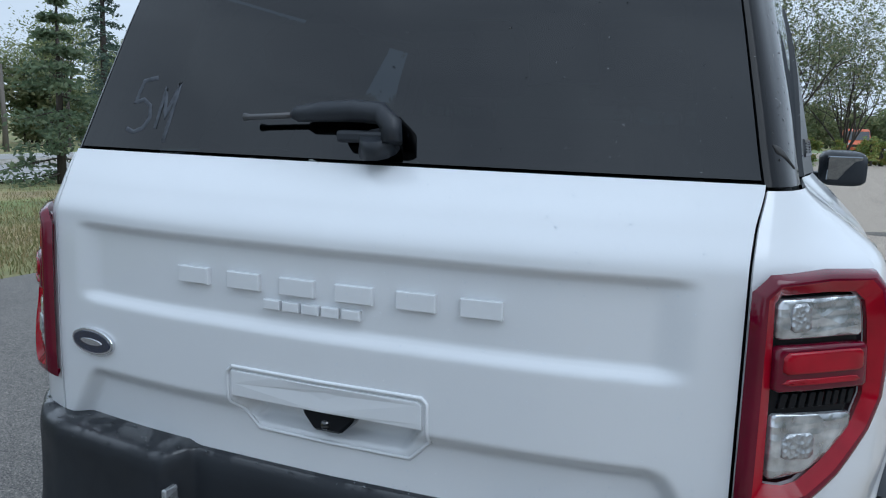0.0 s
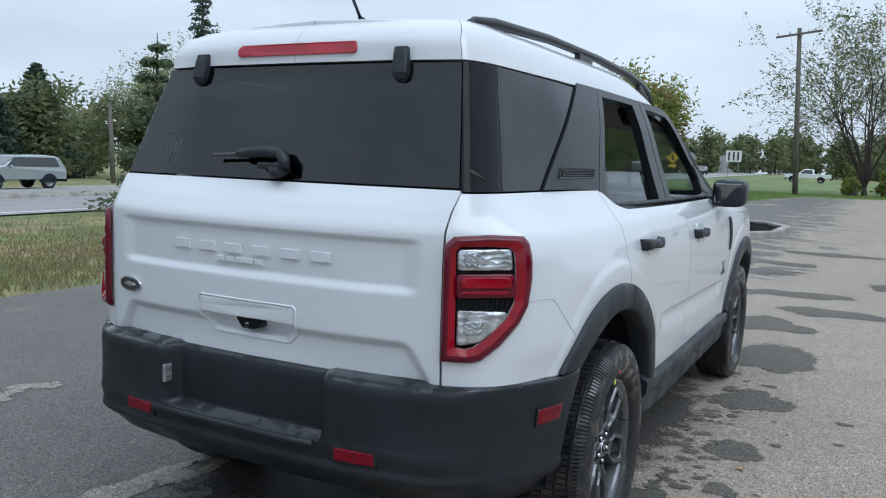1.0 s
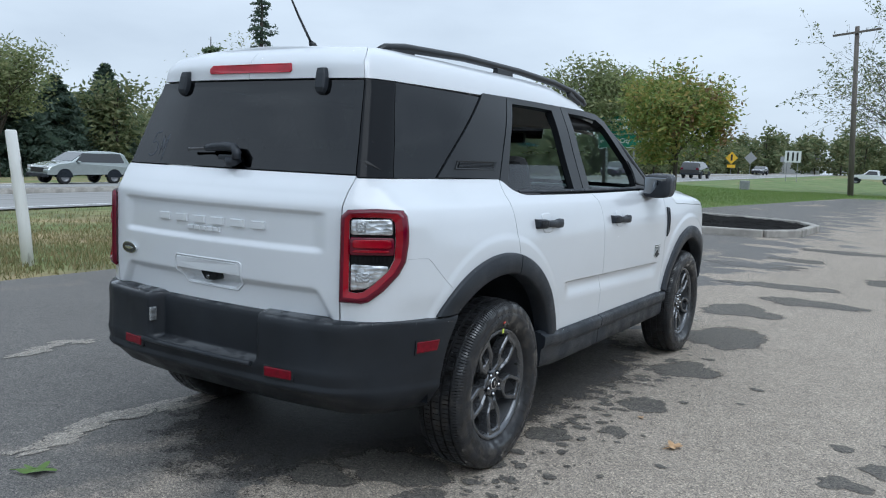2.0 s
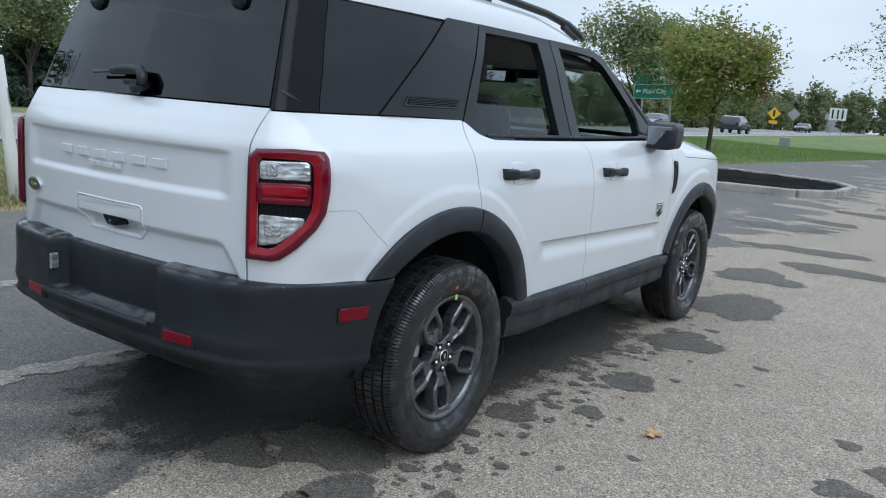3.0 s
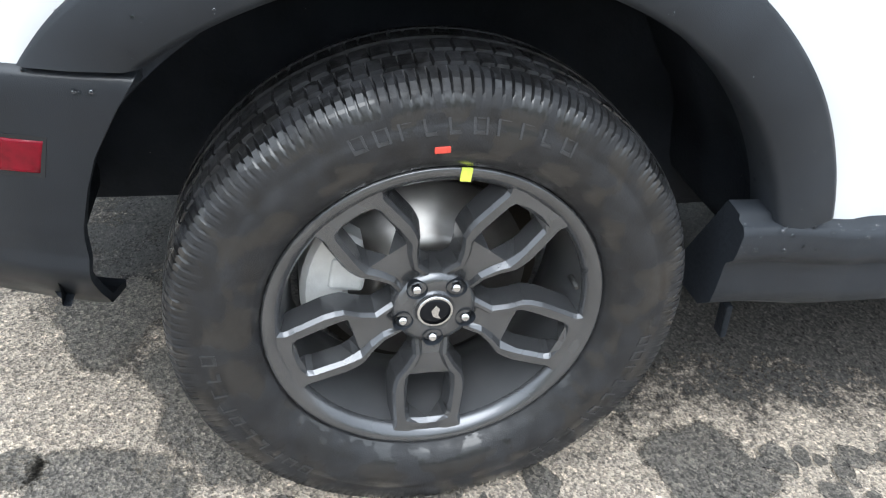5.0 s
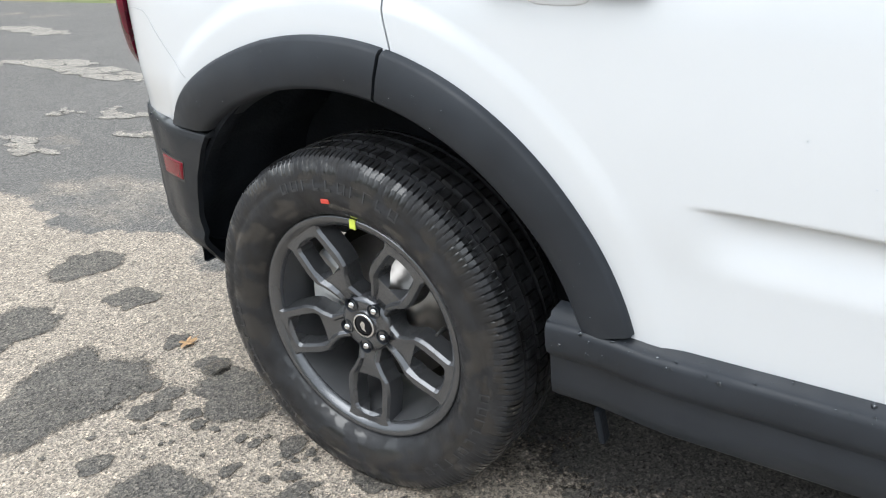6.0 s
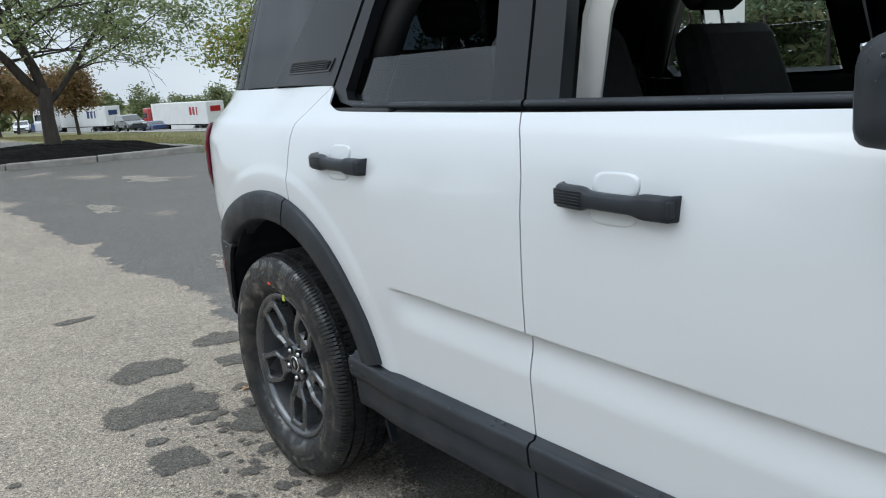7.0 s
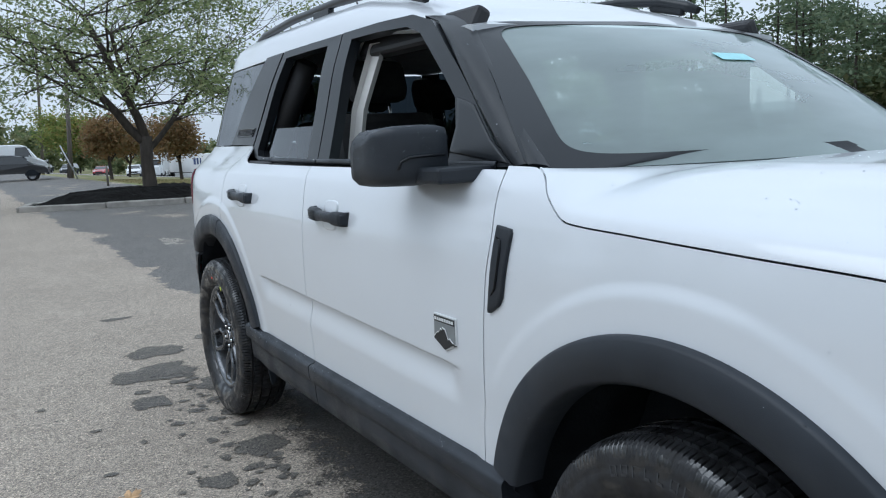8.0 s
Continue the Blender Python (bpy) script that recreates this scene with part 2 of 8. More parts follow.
def glass_material(name, tint, rough=0.0, ior=1.5, sheen=0.0):
    m = bpy.data.materials.new(name)
    m.use_nodes = True
    n, l = m.node_tree.nodes, m.node_tree.links
    g = n.new("ShaderNodeBsdfGlossy")
    g.inputs["Roughness"].default_value = 0.015 + rough
    g.inputs["Color"].default_value = (0.95, 0.97, 1, 1)
    t = n.new("ShaderNodeBsdfTransparent")
    t.inputs[0].default_value = (*tint, 1)
    # a single pane mirrors alike from both sides
    facing = n.new("ShaderNodeLayerWeight")
    facing.inputs["Blend"].default_value = 0.5
    power = n.new("ShaderNodeMath")
    power.operation = "POWER"
    power.inputs[1].default_value = 5.0
    l.new(facing.outputs["Facing"], power.inputs[0])
    f0 = ((ior - 1) / (ior + 1)) ** 2
    f = n.new("ShaderNodeMath")
    f.operation = "MULTIPLY_ADD"
    f.inputs[1].default_value, f.inputs[2].default_value = 1 - f0, f0
    l.new(power.outputs[0], f.inputs[0])
    mx = n.new("ShaderNodeMixShader")
    l.new(f.outputs[0], mx.inputs[0])
    l.new(t.outputs[0], mx.inputs[1])
    l.new(g.outputs[0], mx.inputs[2])
    out = mx.outputs[0]
    # mist and milky sky reflection put in as one pale diffuse colour
    if sheen:
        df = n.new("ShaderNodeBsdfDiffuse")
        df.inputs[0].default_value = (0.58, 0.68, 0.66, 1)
        # noise makes the painted haze uneven
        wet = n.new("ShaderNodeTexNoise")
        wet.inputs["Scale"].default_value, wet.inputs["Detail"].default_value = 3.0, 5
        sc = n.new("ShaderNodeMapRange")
        sc.inputs[3].default_value, sc.inputs[4].default_value = sheen * 0.6, sheen * 1.4
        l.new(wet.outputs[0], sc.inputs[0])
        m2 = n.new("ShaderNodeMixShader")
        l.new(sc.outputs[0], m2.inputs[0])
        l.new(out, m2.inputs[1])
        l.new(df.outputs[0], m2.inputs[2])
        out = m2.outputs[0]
    l.new(out, n["Material Output"].inputs[0])
    n.remove(n["Principled BSDF"])
    return m


PAINT = material("white_paint", (0.640, 0.662, 0.690), 0.28, coat=0.8, vary=0.012, scale=3, bump=0.012, bump_scale=240)
PLASTIC = material("black_plastic", (0.0232, 0.0272, 0.0338), 0.47, spec=0.30, vary=0.25, scale=5, bump=0.10, bump_scale=700, rough_vary=0.12)
SATIN = material("satin_black", (0.013, 0.015, 0.018), 0.34, spec=0.32, vary=0.15, scale=4, coat=0.08, bump=0.02, bump_scale=300)
GLOSS = material("gloss_black", (0.009, 0.010, 0.012), 0.12, spec=0.14, coat=0.0, vary=0.1, scale=4)
RUBBER = material("tyre_rubber", (0.0205, 0.0212, 0.0235), 0.46, spec=0.33, vary=0.30, scale=30, bump=0.10, bump_scale=420, rough_vary=0.16,
                  second=(0.019, 0.019, 0.020), second_scale=17, second_at=(0.53, 0.58))


def wet_patches(m, scale, at, level=False, soak=0.0):
    """Irregular patches of water film: a glossy coat with a sharp outline; level: only where the surface lies flat."""
    n, l = m.node_tree.nodes, m.node_tree.links
    co = n.new("ShaderNodeTexCoord")
    tx = n.new("ShaderNodeTexNoise")
    tx.inputs["Scale"].default_value, tx.inputs["Detail"].default_value = scale, 5
    l.new(co.outputs["Object"], tx.inputs["Vector"])
    rp = n.new("ShaderNodeMapRange")
    rp.inputs[1].default_value, rp.inputs[2].default_value = at
    l.new(tx.outputs[0], rp.inputs[0])
    out = rp.outputs[0]
    if level:
        geo = n.new("ShaderNodeNewGeometry")
        sep = n.new("ShaderNodeSeparateXYZ")
        l.new(geo.outputs["Normal"], sep.inputs[0])
        flat = n.new("ShaderNodeMapRange")
        flat.inputs[1].default_value, flat.inputs[2].default_value = 0.45, 0.75
        l.new(sep.outputs[2], flat.inputs[0])
        mul = n.new("ShaderNodeMath")
        mul.operation = "MULTIPLY"
        l.new(out, mul.inputs[0])
        l.new(flat.outputs[0], mul.inputs[1])
        out = mul.outputs[0]
    p = n["Principled BSDF"]
    p.inputs["Coat Roughness"].default_value = 0.16
    l.new(out, p.inputs["Coat Weight"])
    if soak:
        # soaked rubber is darker than dry
        dry = p.inputs["Base Color"].links[0].from_socket
        dim = n.new("ShaderNodeMixRGB")
        dim.blend_type = "MULTIPLY"
        dim.inputs[2].default_value = (1 - soak, 1 - soak, 1 - soak, 1)
        l.new(out, dim.inputs[0])
        l.new(dry, dim.inputs[1])
        l.new(dim.outputs[0], p.inputs["Base Color"])


wet_patches(RUBBER, 21, (0.52, 0.545), soak=0.55)
WET_PLASTIC = material("wet_black_plastic", (0.0158, 0.0184, 0.0228), 0.46, spec=0.27, vary=0.25, scale=5, bump=0.10, bump_scale=700, rough_vary=0.10)
wet_patches(WET_PLASTIC, 16, (0.44, 0.50), True)
DARK = material("dark_liner", (0.018, 0.0215, 0.0275), 0.7, vary=0.3, scale=9, bump=0.2, bump_scale=120, spec=0.15)
DARK_STEEL = material("dark_brown_steel", (0.055, 0.048, 0.040), 0.45, metal=0.6, vary=0.3, scale=14)
MOULDED = material("moulded_rubber", (0.030, 0.031, 0.034), 0.42, vary=0.25, scale=40, bump=0.1, bump_scale=300)
# rim alloy darkened in colour for shade behind the spokes; wiper stub shares it
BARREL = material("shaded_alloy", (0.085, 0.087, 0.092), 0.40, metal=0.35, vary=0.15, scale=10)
RIM = material("grey_alloy", (0.128, 0.132, 0.140), 0.23, metal=0.72, vary=0.12, scale=12, bump=0.02, bump_scale=400)
CHROME = material("chrome", (0.72, 0.73, 0.75), 0.14, metal=1.0, vary=0.05, scale=20)
STEEL = material("brake_steel", (0.30, 0.29, 0.28), 0.35, metal=0.9, vary=0.2, scale=18)
CALIPER = material("caliper_alloy", (0.60, 0.61, 0.61), 0.5, metal=0.3, vary=0.2, scale=20, bump=0.2)
RED_LENS = material("red_lens", (0.105, 0.001, 0.014), 0.08, coat=0.22, spec=0.34, vary=0.2, scale=9)
BRIGHT_RED = material("bright_red_lens", (0.235, 0.001, 0.010), 0.12, coat=0.12, spec=0.30, vary=0.2, scale=14)
DEEP_RED = material("rose_red_lens", (0.42, 0.010, 0.030), 0.20, coat=0.4, vary=0.25, scale=9)
CLEAR_LENS = material("clear_faceted_lens", (0.46, 0.48, 0.50), 0.20, metal=0.7, vary=0.55, scale=26, coat=0.8)
OPTIC = material("honeycomb_optic", (0.34, 0.36, 0.38), 0.28, metal=0.6, vary=0.3, scale=60, coat=1.0)


def facets(m, scale, strength, depth, stretch):
    """Cut facets: sharp cells in relief."""
    n, l = m.node_tree.nodes, m.node_tree.links
    co, mp = n.new("ShaderNodeTexCoord"), n.new("ShaderNodeMapping")
    mp.inputs["Scale"].default_value = stretch
    vt, bp = n.new("ShaderNodeTexVoronoi"), n.new("ShaderNodeBump")
    vt.inputs["Scale"].default_value = scale
    bp.inputs["Strength"].default_value, bp.inputs["Distance"].default_value = strength, depth
    l.new(co.outputs["Object"], mp.inputs[0])
    l.new(mp.outputs[0], vt.inputs["Vector"])
    l.new(vt.outputs["Distance"], bp.inputs["Height"])
    l.new(bp.outputs[0], n["Principled BSDF"].inputs["Normal"])


facets(CLEAR_LENS, 70, 0.35, 0.010, (0.45, 0.45, 1.0))
facets(OPTIC, 150, 0.5, 0.006, (1, 1, 1))
REFLECTOR = material("red_reflector", (0.150, 0.001, 0.010), 0.22, coat=0.10, spec=0.25, vary=0.30, scale=60)
PRIVACY = glass_material("privacy_glass", (0.016, 0.022, 0.028), 0, 1.58)
# windscreen pane; its diffuse share imitates the reflected sky
HAZED_GLASS = glass_material("sky_hazed_glass", (0.66, 0.77, 0.73), 0, 1.6, 0.33)
DOOR_GLASS = glass_material("door_glass", (0.42, 0.47, 0.47), 0, 1.7)
WATER = material("water", (0.9, 0.95, 1.0), 0.02, transmission=1.0)
MIRROR = material("mirror_glass", (0.22, 0.24, 0.26), 0.02, metal=1.0)
SEAT = material("dark_seat_cloth", (0.020, 0.021, 0.023), 0.9, vary=0.25, scale=40, bump=0.25, bump_scale=500)
TRIM_LIGHT = material("grey_trim", (0.56, 0.55, 0.53), 0.75, vary=0.06, scale=6, bump=0.08, bump_scale=400)
TRIM_DARK = material("dark_trim", (0.016, 0.016, 0.018), 0.6, vary=0.2, scale=10, bump=0.1, bump_scale=400)
BLUE_BADGE = material("blue_enamel", (0.006, 0.012, 0.035), 0.15, coat=1.0, vary=0.1)
BADGE_GREY = material("badge_grey", (0.25, 0.27, 0.28), 0.4, metal=0.4, vary=0.1, scale=40)
YELLOW_STICKER = material("yellow_sticker", (0.62, 0.72, 0.10), 0.5, vary=0.1, scale=90)
RED_STICKER = material("red_sticker", (0.55, 0.06, 0.04), 0.5, vary=0.15, scale=90)
CYAN_STICKER = material("cyan_sticker", (0.36, 0.68, 0.72), 0.5, vary=0.08, scale=60)
SEAM = material("seam_grey", (0.42, 0.435, 0.455), 0.5, vary=0.05)
CHALK = material("chalk", (0.060, 0.068, 0.082), 0.9, vary=0.3, scale=90)

LOT = asphalt_material("lot_asphalt", (0.136, 0.133, 0.131), (0.322, 0.289, 0.254), (0.49, 0.58))
WET = stain_material("wet_asphalt", (0.108, 0.104, 0.100), (0.145, 0.138, 0.129))
BARE = stain_material("bare_asphalt", (0.300, 0.282, 0.258), (0.350, 0.325, 0.292))
# soaked ground under the car; its dark tone also holds the car's shade
SOAKED_SHADE = stain_material("soaked_shade_asphalt", (0.055, 0.055, 0.057), (0.088, 0.086, 0.085))
ROAD = material("pale_road", (0.30, 0.295, 0.285), 0.9, vary=0.10, scale=1.2, bump=0.2, bump_scale=40, second=(0.22, 0.215, 0.21),
                second_scale=1.0, stretch=(1.6, 0.03, 1), detail=8)
GRASS_GROUND = material("grass_ground", (0.135, 0.165, 0.055), 0.95, vary=0.35, scale=1.8, bump=0.8, bump_scale=22,
                        second=(0.26, 0.205, 0.105), second_scale=0.35, second_at=(0.42, 0.62), detail=9)
LAWN_GROUND = material("lawn_ground", (0.105, 0.165, 0.045), 0.95, vary=0.3, scale=1.5, bump=0.8, bump_scale=22, second=(0.165, 0.190, 0.070), second_scale=0.3, second_at=(0.42, 0.62), detail=9)
BLADE = leaf_material("grass_blades", (0.125, 0.138, 0.050), (0.215, 0.198, 0.088), (0.35, 0.27, 0.15))
LAWN_BLADE = leaf_material("lawn_blades", (0.105, 0.190, 0.042), (0.165, 0.260, 0.062), (0.250, 0.290, 0.095))
MULCH = material("black_mulch", (0.012, 0.0115, 0.011), 0.95, spec=0.05, vary=0.5, scale=22, bump=1.0, bump_scale=38)
KERB = material("concrete_kerb", (0.34, 0.32, 0.29), 0.9, vary=0.18, scale=5, bump=0.35, bump_scale=70, second=(0.24, 0.225, 0.20), second_scale=2.2, object_random=0.0)
BARK = material("bark", (0.060, 0.050, 0.042), 0.95, vary=0.35, scale=9, bump=0.9, bump_scale=28, stretch=(1, 1, 0.3))
POLE_WOOD = material("pole_wood", (0.13, 0.115, 0.10), 0.9, vary=0.25, scale=7, bump=0.5, bump_scale=30, stretch=(1, 1, 0.12))
WHITE_WOOD = material("weathered_white_paint", (0.66, 0.66, 0.63), 0.8, vary=0.10, scale=7, second=(0.22, 0.21, 0.19), second_scale=9,
                      second_at=(0.62, 0.70), bump=0.4, bump_scale=30, stretch=(1, 1, 0.25))
GALV = material("galvanised_steel", (0.36, 0.37, 0.38), 0.5, metal=0.7, vary=0.1, scale=12)
SIGN_GREEN = material("sign_green", (0.006, 0.165, 0.095), 0.45, vary=0.05, scale=3)
SIGN_WHITE = material("sign_white", (0.72, 0.73, 0.73), 0.5, vary=0.05, scale=3)
SIGN_YELLOW = material("sign_yellow", (0.72, 0.43, 0.02), 0.5, vary=0.05, scale=3)
SIGN_BLACK = material("sign_black", (0.02, 0.02, 0.02), 0.6, vary=0.1, scale=9)
LEAF_GREEN = leaf_material("green_leaves", (0.150, 0.205, 0.085), (0.255, 0.310, 0.140), (0.380, 0.400, 0.205))
LEAF_AUTUMN = leaf_material("turning_leaves", (0.145, 0.220, 0.058), (0.265, 0.310, 0.085), (0.390, 0.300, 0.095))
LEAF_ORANGE = leaf_material("rust_leaves", (0.215, 0.135, 0.060), (0.290, 0.175, 0.080), (0.170, 0.160, 0.070))
LEAF_PALE = leaf_material("pale_leaves", (0.155, 0.195, 0.080), (0.245, 0.285, 0.128), (0.325, 0.330, 0.165))
# pine, spruce and wood tones are lightened to hold the haze of distance
LEAF_PINE = leaf_material("pine_needles", (0.098, 0.142, 0.082), (0.140, 0.188, 0.108), (0.195, 0.232, 0.130))
LEAF_SPRUCE = leaf_material("spruce_needles", (0.062, 0.098, 0.072), (0.094, 0.138, 0.102), (0.130, 0.170, 0.122))
LEAF_WOOD = leaf_material("mixed_wood_leaves", (0.105, 0.145, 0.065), (0.190, 0.222, 0.105), (0.290, 0.280, 0.145))
LEAF_BROWN = material("fallen_leaf", (0.46, 0.29, 0.15), 0.8, vary=0.25, scale=40, bump=0.4, bump_scale=90)
LEAF_FRESH = material("fallen_green_leaf", (0.10, 0.17, 0.035), 0.7, vary=0.2, scale=40)
CAR_SILVER = material("silver_green_paint", (0.40, 0.44, 0.43), 0.25, metal=0.6, coat=1.0, vary=0.04)
CAR_BLACK = material("black_paint", (0.012, 0.013, 0.015), 0.2, coat=1.0, vary=0.1)
CAR_GREY = material("grey_paint", (0.070, 0.072, 0.076), 0.25, metal=0.3, coat=1.0, vary=0.05)
CAR_CHARCOAL = material("charcoal_paint", (0.020, 0.021, 0.024), 0.3, coat=0.4, vary=0.05)
CAR_WHITE = material("white_van_paint", (0.72, 0.73, 0.74), 0.35, coat=0.6, vary=0.03)
CAR_RED = material("red_paint", (0.36, 0.012, 0.014), 0.3, coat=1.0, vary=0.08)
CAR_BLUE = material("blue_paint", (0.020, 0.045, 0.14), 0.3, coat=1.0, vary=0.08)
CAR_PURPLE = material("violet_paint", (0.050, 0.025, 0.075), 0.3, coat=1.0, vary=0.08)
TRAILER = material("trailer_white", (0.70, 0.70, 0.69), 0.5, vary=0.06, scale=0.8, bump=0.1, bump_scale=5)
DARK_GLASS = material("dark_window", (0.012, 0.014, 0.016), 0.06, coat=1.0, vary=0.1)
LAMP_WHITE = material("headlamp", (0.75, 0.76, 0.78), 0.12, metal=0.4, coat=1.0, vary=0.1)
FAR_RIM = material("far_rim", (0.22, 0.22, 0.23), 0.4, metal=0.5, vary=0.1)
ORANGE = material("orange_machine_paint", (0.50, 0.10, 0.03), 0.45, vary=0.15, scale=4)
ROOF_GREY = material("grey_roofing", (0.20, 0.20, 0.21), 0.8, vary=0.15, scale=2, bump=0.3, bump_scale=12)
WALL_WHITE = material("white_cladding", (0.68, 0.68, 0.67), 0.7, vary=0.06, scale=1.5, bump=0.1, bump_scale=9)

# ---- building helpers ----


def part(name, mesh, mat, parent=None, label=""):
    """Links a mesh or bmesh as one object, under a thing or a part."""
    if isinstance(mesh, bmesh.types.BMesh):
        data = bpy.data.meshes.new(name)
        mesh.to_mesh(data)
        mesh.free()
        mesh = data
    if mat is not None and not mesh.materials:
        mesh.materials.append(mat)
    ob = new(name, mesh)
    if parent is not None:
        ob.parent = parent
    if label:
        tagged(ob, label)
    return ob


def thing(name, label, category, group="", kind="", at=None):
    ob = new(name)
    ob.empty_display_size = 0.2
    if at is not None:
        ob.matrix_basis = at
    return tagged(ob, label, category, group, kind)


def slopes(x, y):
    h = np.diff(x).reshape(-1, *[1] * (y.ndim - 1))
    d = np.diff(y, axis=0) / h
    m = np.zeros_like(y)
    w1, w2 = 2 * h[1:] + h[:-1], h[1:] + 2 * h[:-1]
    ok = d[:-1] * d[1:] > 1e-12
    a, b = np.where(ok, d[:-1], 1), np.where(ok, d[1:], 1)
    m[1:-1] = np.where(ok, (w1 + w2) / (w1 / a + w2 / b), 0)
    m[0], m[-1] = d[0], d[-1]
    return m


def smooth_curve(x, y, q):
    """A monotone cubic through (x, y), at q. y may hold a column for each q."""
    x, y, q = np.asarray(x, float), np.asarray(y, float), np.asarray(q, float)
    m = slopes(x, y)
    i = np.clip(np.searchsorted(x, q) - 1, 0, len(x) - 2)
    h = x[i + 1] - x[i]
    t = (q - x[i]) / h
    if y.ndim == 1:
        y0, y1, m0, m1 = y[i], y[i + 1], m[i], m[i + 1]
    else:
        c = np.arange(len(q))
        y0, y1, m0, m1 = y[i, c], y[i + 1, c], m[i, c], m[i + 1, c]
    out = np.where(t < 0, y0 + m0 * (q - x[i]), 0.0)
    tt = np.clip(t, 0, 1)
    cub = (2 * tt**3 - 3 * tt**2 + 1) * y0 + (tt**3 - 2 * tt**2 + tt) * h * m0 + (3 * tt**2 - 2 * tt**3) * y1 + (tt**3 - tt**2) * h * m1
    return np.where(t < 0, out, np.where(t > 1, y1 + m1 * (q - x[i + 1]), cub))


def ease(a, b, v):
    t = np.clip((np.asarray(v, float) - a) / (b - a), 0, 1)
    return t * t * (3 - 2 * t)


class Skin:
    """A body surface: plan outlines at several heights. u is y along the flank and runs on round the rear and front corners to the middle."""

    def __init__(self, knots, levels):
        self.k = np.array(knots, float)
        self.z = np.array([lv[0] for lv in levels])
        self.x = [np.array(lv[1], float) for lv in levels]
        self.y = [np.array(lv[2], float) for lv in levels]

    def __call__(self, u, z):
        u, z = np.broadcast_arrays(np.asarray(u, float), np.asarray(z, float))
        shape, u, z = u.shape, u.ravel(), z.ravel()
        xs = np.stack([smooth_curve(self.k, x, u) for x in self.x])
        ys = np.stack([smooth_curve(self.k, y, u) for y in self.y])
        return np.stack([smooth_curve(self.z, xs, z), smooth_curve(self.z, ys, z), z], -1).reshape(*shape, 3)

    def normal(self, u, z):
        e = 0.004
        du = self(u + e, z) - self(u - e, z)
        dz = self(u, z + e) - self(u, z - e)
        n = np.cross(du, dz)
        return n / np.maximum(np.linalg.norm(n, axis=-1, keepdims=True), 1e-9)


HEART = np.array([0.0, 1.3, 0.9])


def sheet_mesh(name, P, closed=False, thick=0.02, mirror=False, heart=HEART):
    """A panel from a grid of points (rows, columns, 3), with folded edges of that depth."""
    P = np.array(P, float)
    if mirror:
        P[..., 0] *= -1
    r, c, _ = P.shape
    du = np.gradient(P, axis=1) if not closed else np.roll(P, -1, 1) - np.roll(P, 1, 1)
    N = np.cross(du, np.gradient(P, axis=0))
    N /= np.maximum(np.linalg.norm(N, axis=-1, keepdims=True), 1e-9)
    centre = P.reshape(-1, 3).mean(0)
    flip = float((N * (centre - heart)).sum()) < 0
    if flip:
        N = -N
    verts = list(map(tuple, P.reshape(-1, 3)))
    faces = []
    cc = c if closed else c - 1

    def idx(i, j):
        return i * c + j % c

    for i in range(r - 1):
        for j in range(cc):
            f = (idx(i, j), idx(i, j + 1), idx(i + 1, j + 1), idx(i + 1, j))
            faces.append(f[::-1] if flip else f)
    smooth = [True] * len(faces)
    if thick:
        if closed:
            loops = [([(0, j) for j in range(c)], True), ([(r - 1, j) for j in range(c)][::-1], True)]
        else:
            rim = [(0, j) for j in range(c)] + [(i, c - 1) for i in range(1, r)] + [(r - 1, j) for j in range(c - 2, -1, -1)] + [(i, 0) for i in range(r - 2, 0, -1)]
            loops = [(rim, True)]
        for rim, _ in loops:
            base = len(verts)
            for i, j in rim:
                verts.append(tuple(P[i, j]))
                verts.append(tuple(P[i, j] - N[i, j] * thick))
            n = len(rim)
            for k in range(n):
                a, b = base + 2 * k, base + 2 * ((k + 1) % n)
                f = (a, a + 1, b + 1, b)
                faces.append(f[::-1] if flip else f)
                smooth.append(False)
    me = bpy.data.meshes.new(name)
    me.from_pydata(verts, [], faces)
    me.polygons.foreach_set("use_smooth", smooth)
    return me


def lerp_table(pairs):
    a = [p[0] for p in pairs]
    b = [p[1] for p in pairs]
    return lambda q: smooth_curve(a, b, np.asarray(q, float)) if len(a) > 2 else np.interp(q, a, b)


def const(v):
    return lambda q: np.full(np.shape(q), float(v))


def panel(name, skin, a, b, lo, hi, nu, nv, mat, parent, label="", off=0.0, disp=None, thick=0.005, mirror=False, both=False, gap=0.0019):
    """A four-sided panel draped on a skin: a(z) to b(z) along it, lo(u) to hi(u) up it."""
    a, b, lo, hi = [f if callable(f) else const(f) for f in (a, b, lo, hi)]
    s, t = np.meshgrid(np.linspace(0, 1, nu), np.linspace(0, 1, nv))
    u = np.full(s.shape, 0.5 * float(np.mean(a(np.array([0.8]))) + np.mean(b(np.array([0.8])))))
    z = np.full(s.shape, 0.8)
    for _ in range(14):
        ua, ub = a(z) + gap, b(z) - gap
        u = ua + (ub - ua) * s
        zl, zh = lo(u) + gap, hi(u) - gap
        z = zl + (zh - zl) * t
    P = skin(u, z)
    d = np.zeros(u.shape) + off
    if disp is not None:
        d = d + disp(u, z, P)
    P = P + skin.normal(u, z) * d[..., None]
    made = part(name, sheet_mesh(name, P, thick=thick, mirror=mirror), mat, parent, label)
    return made


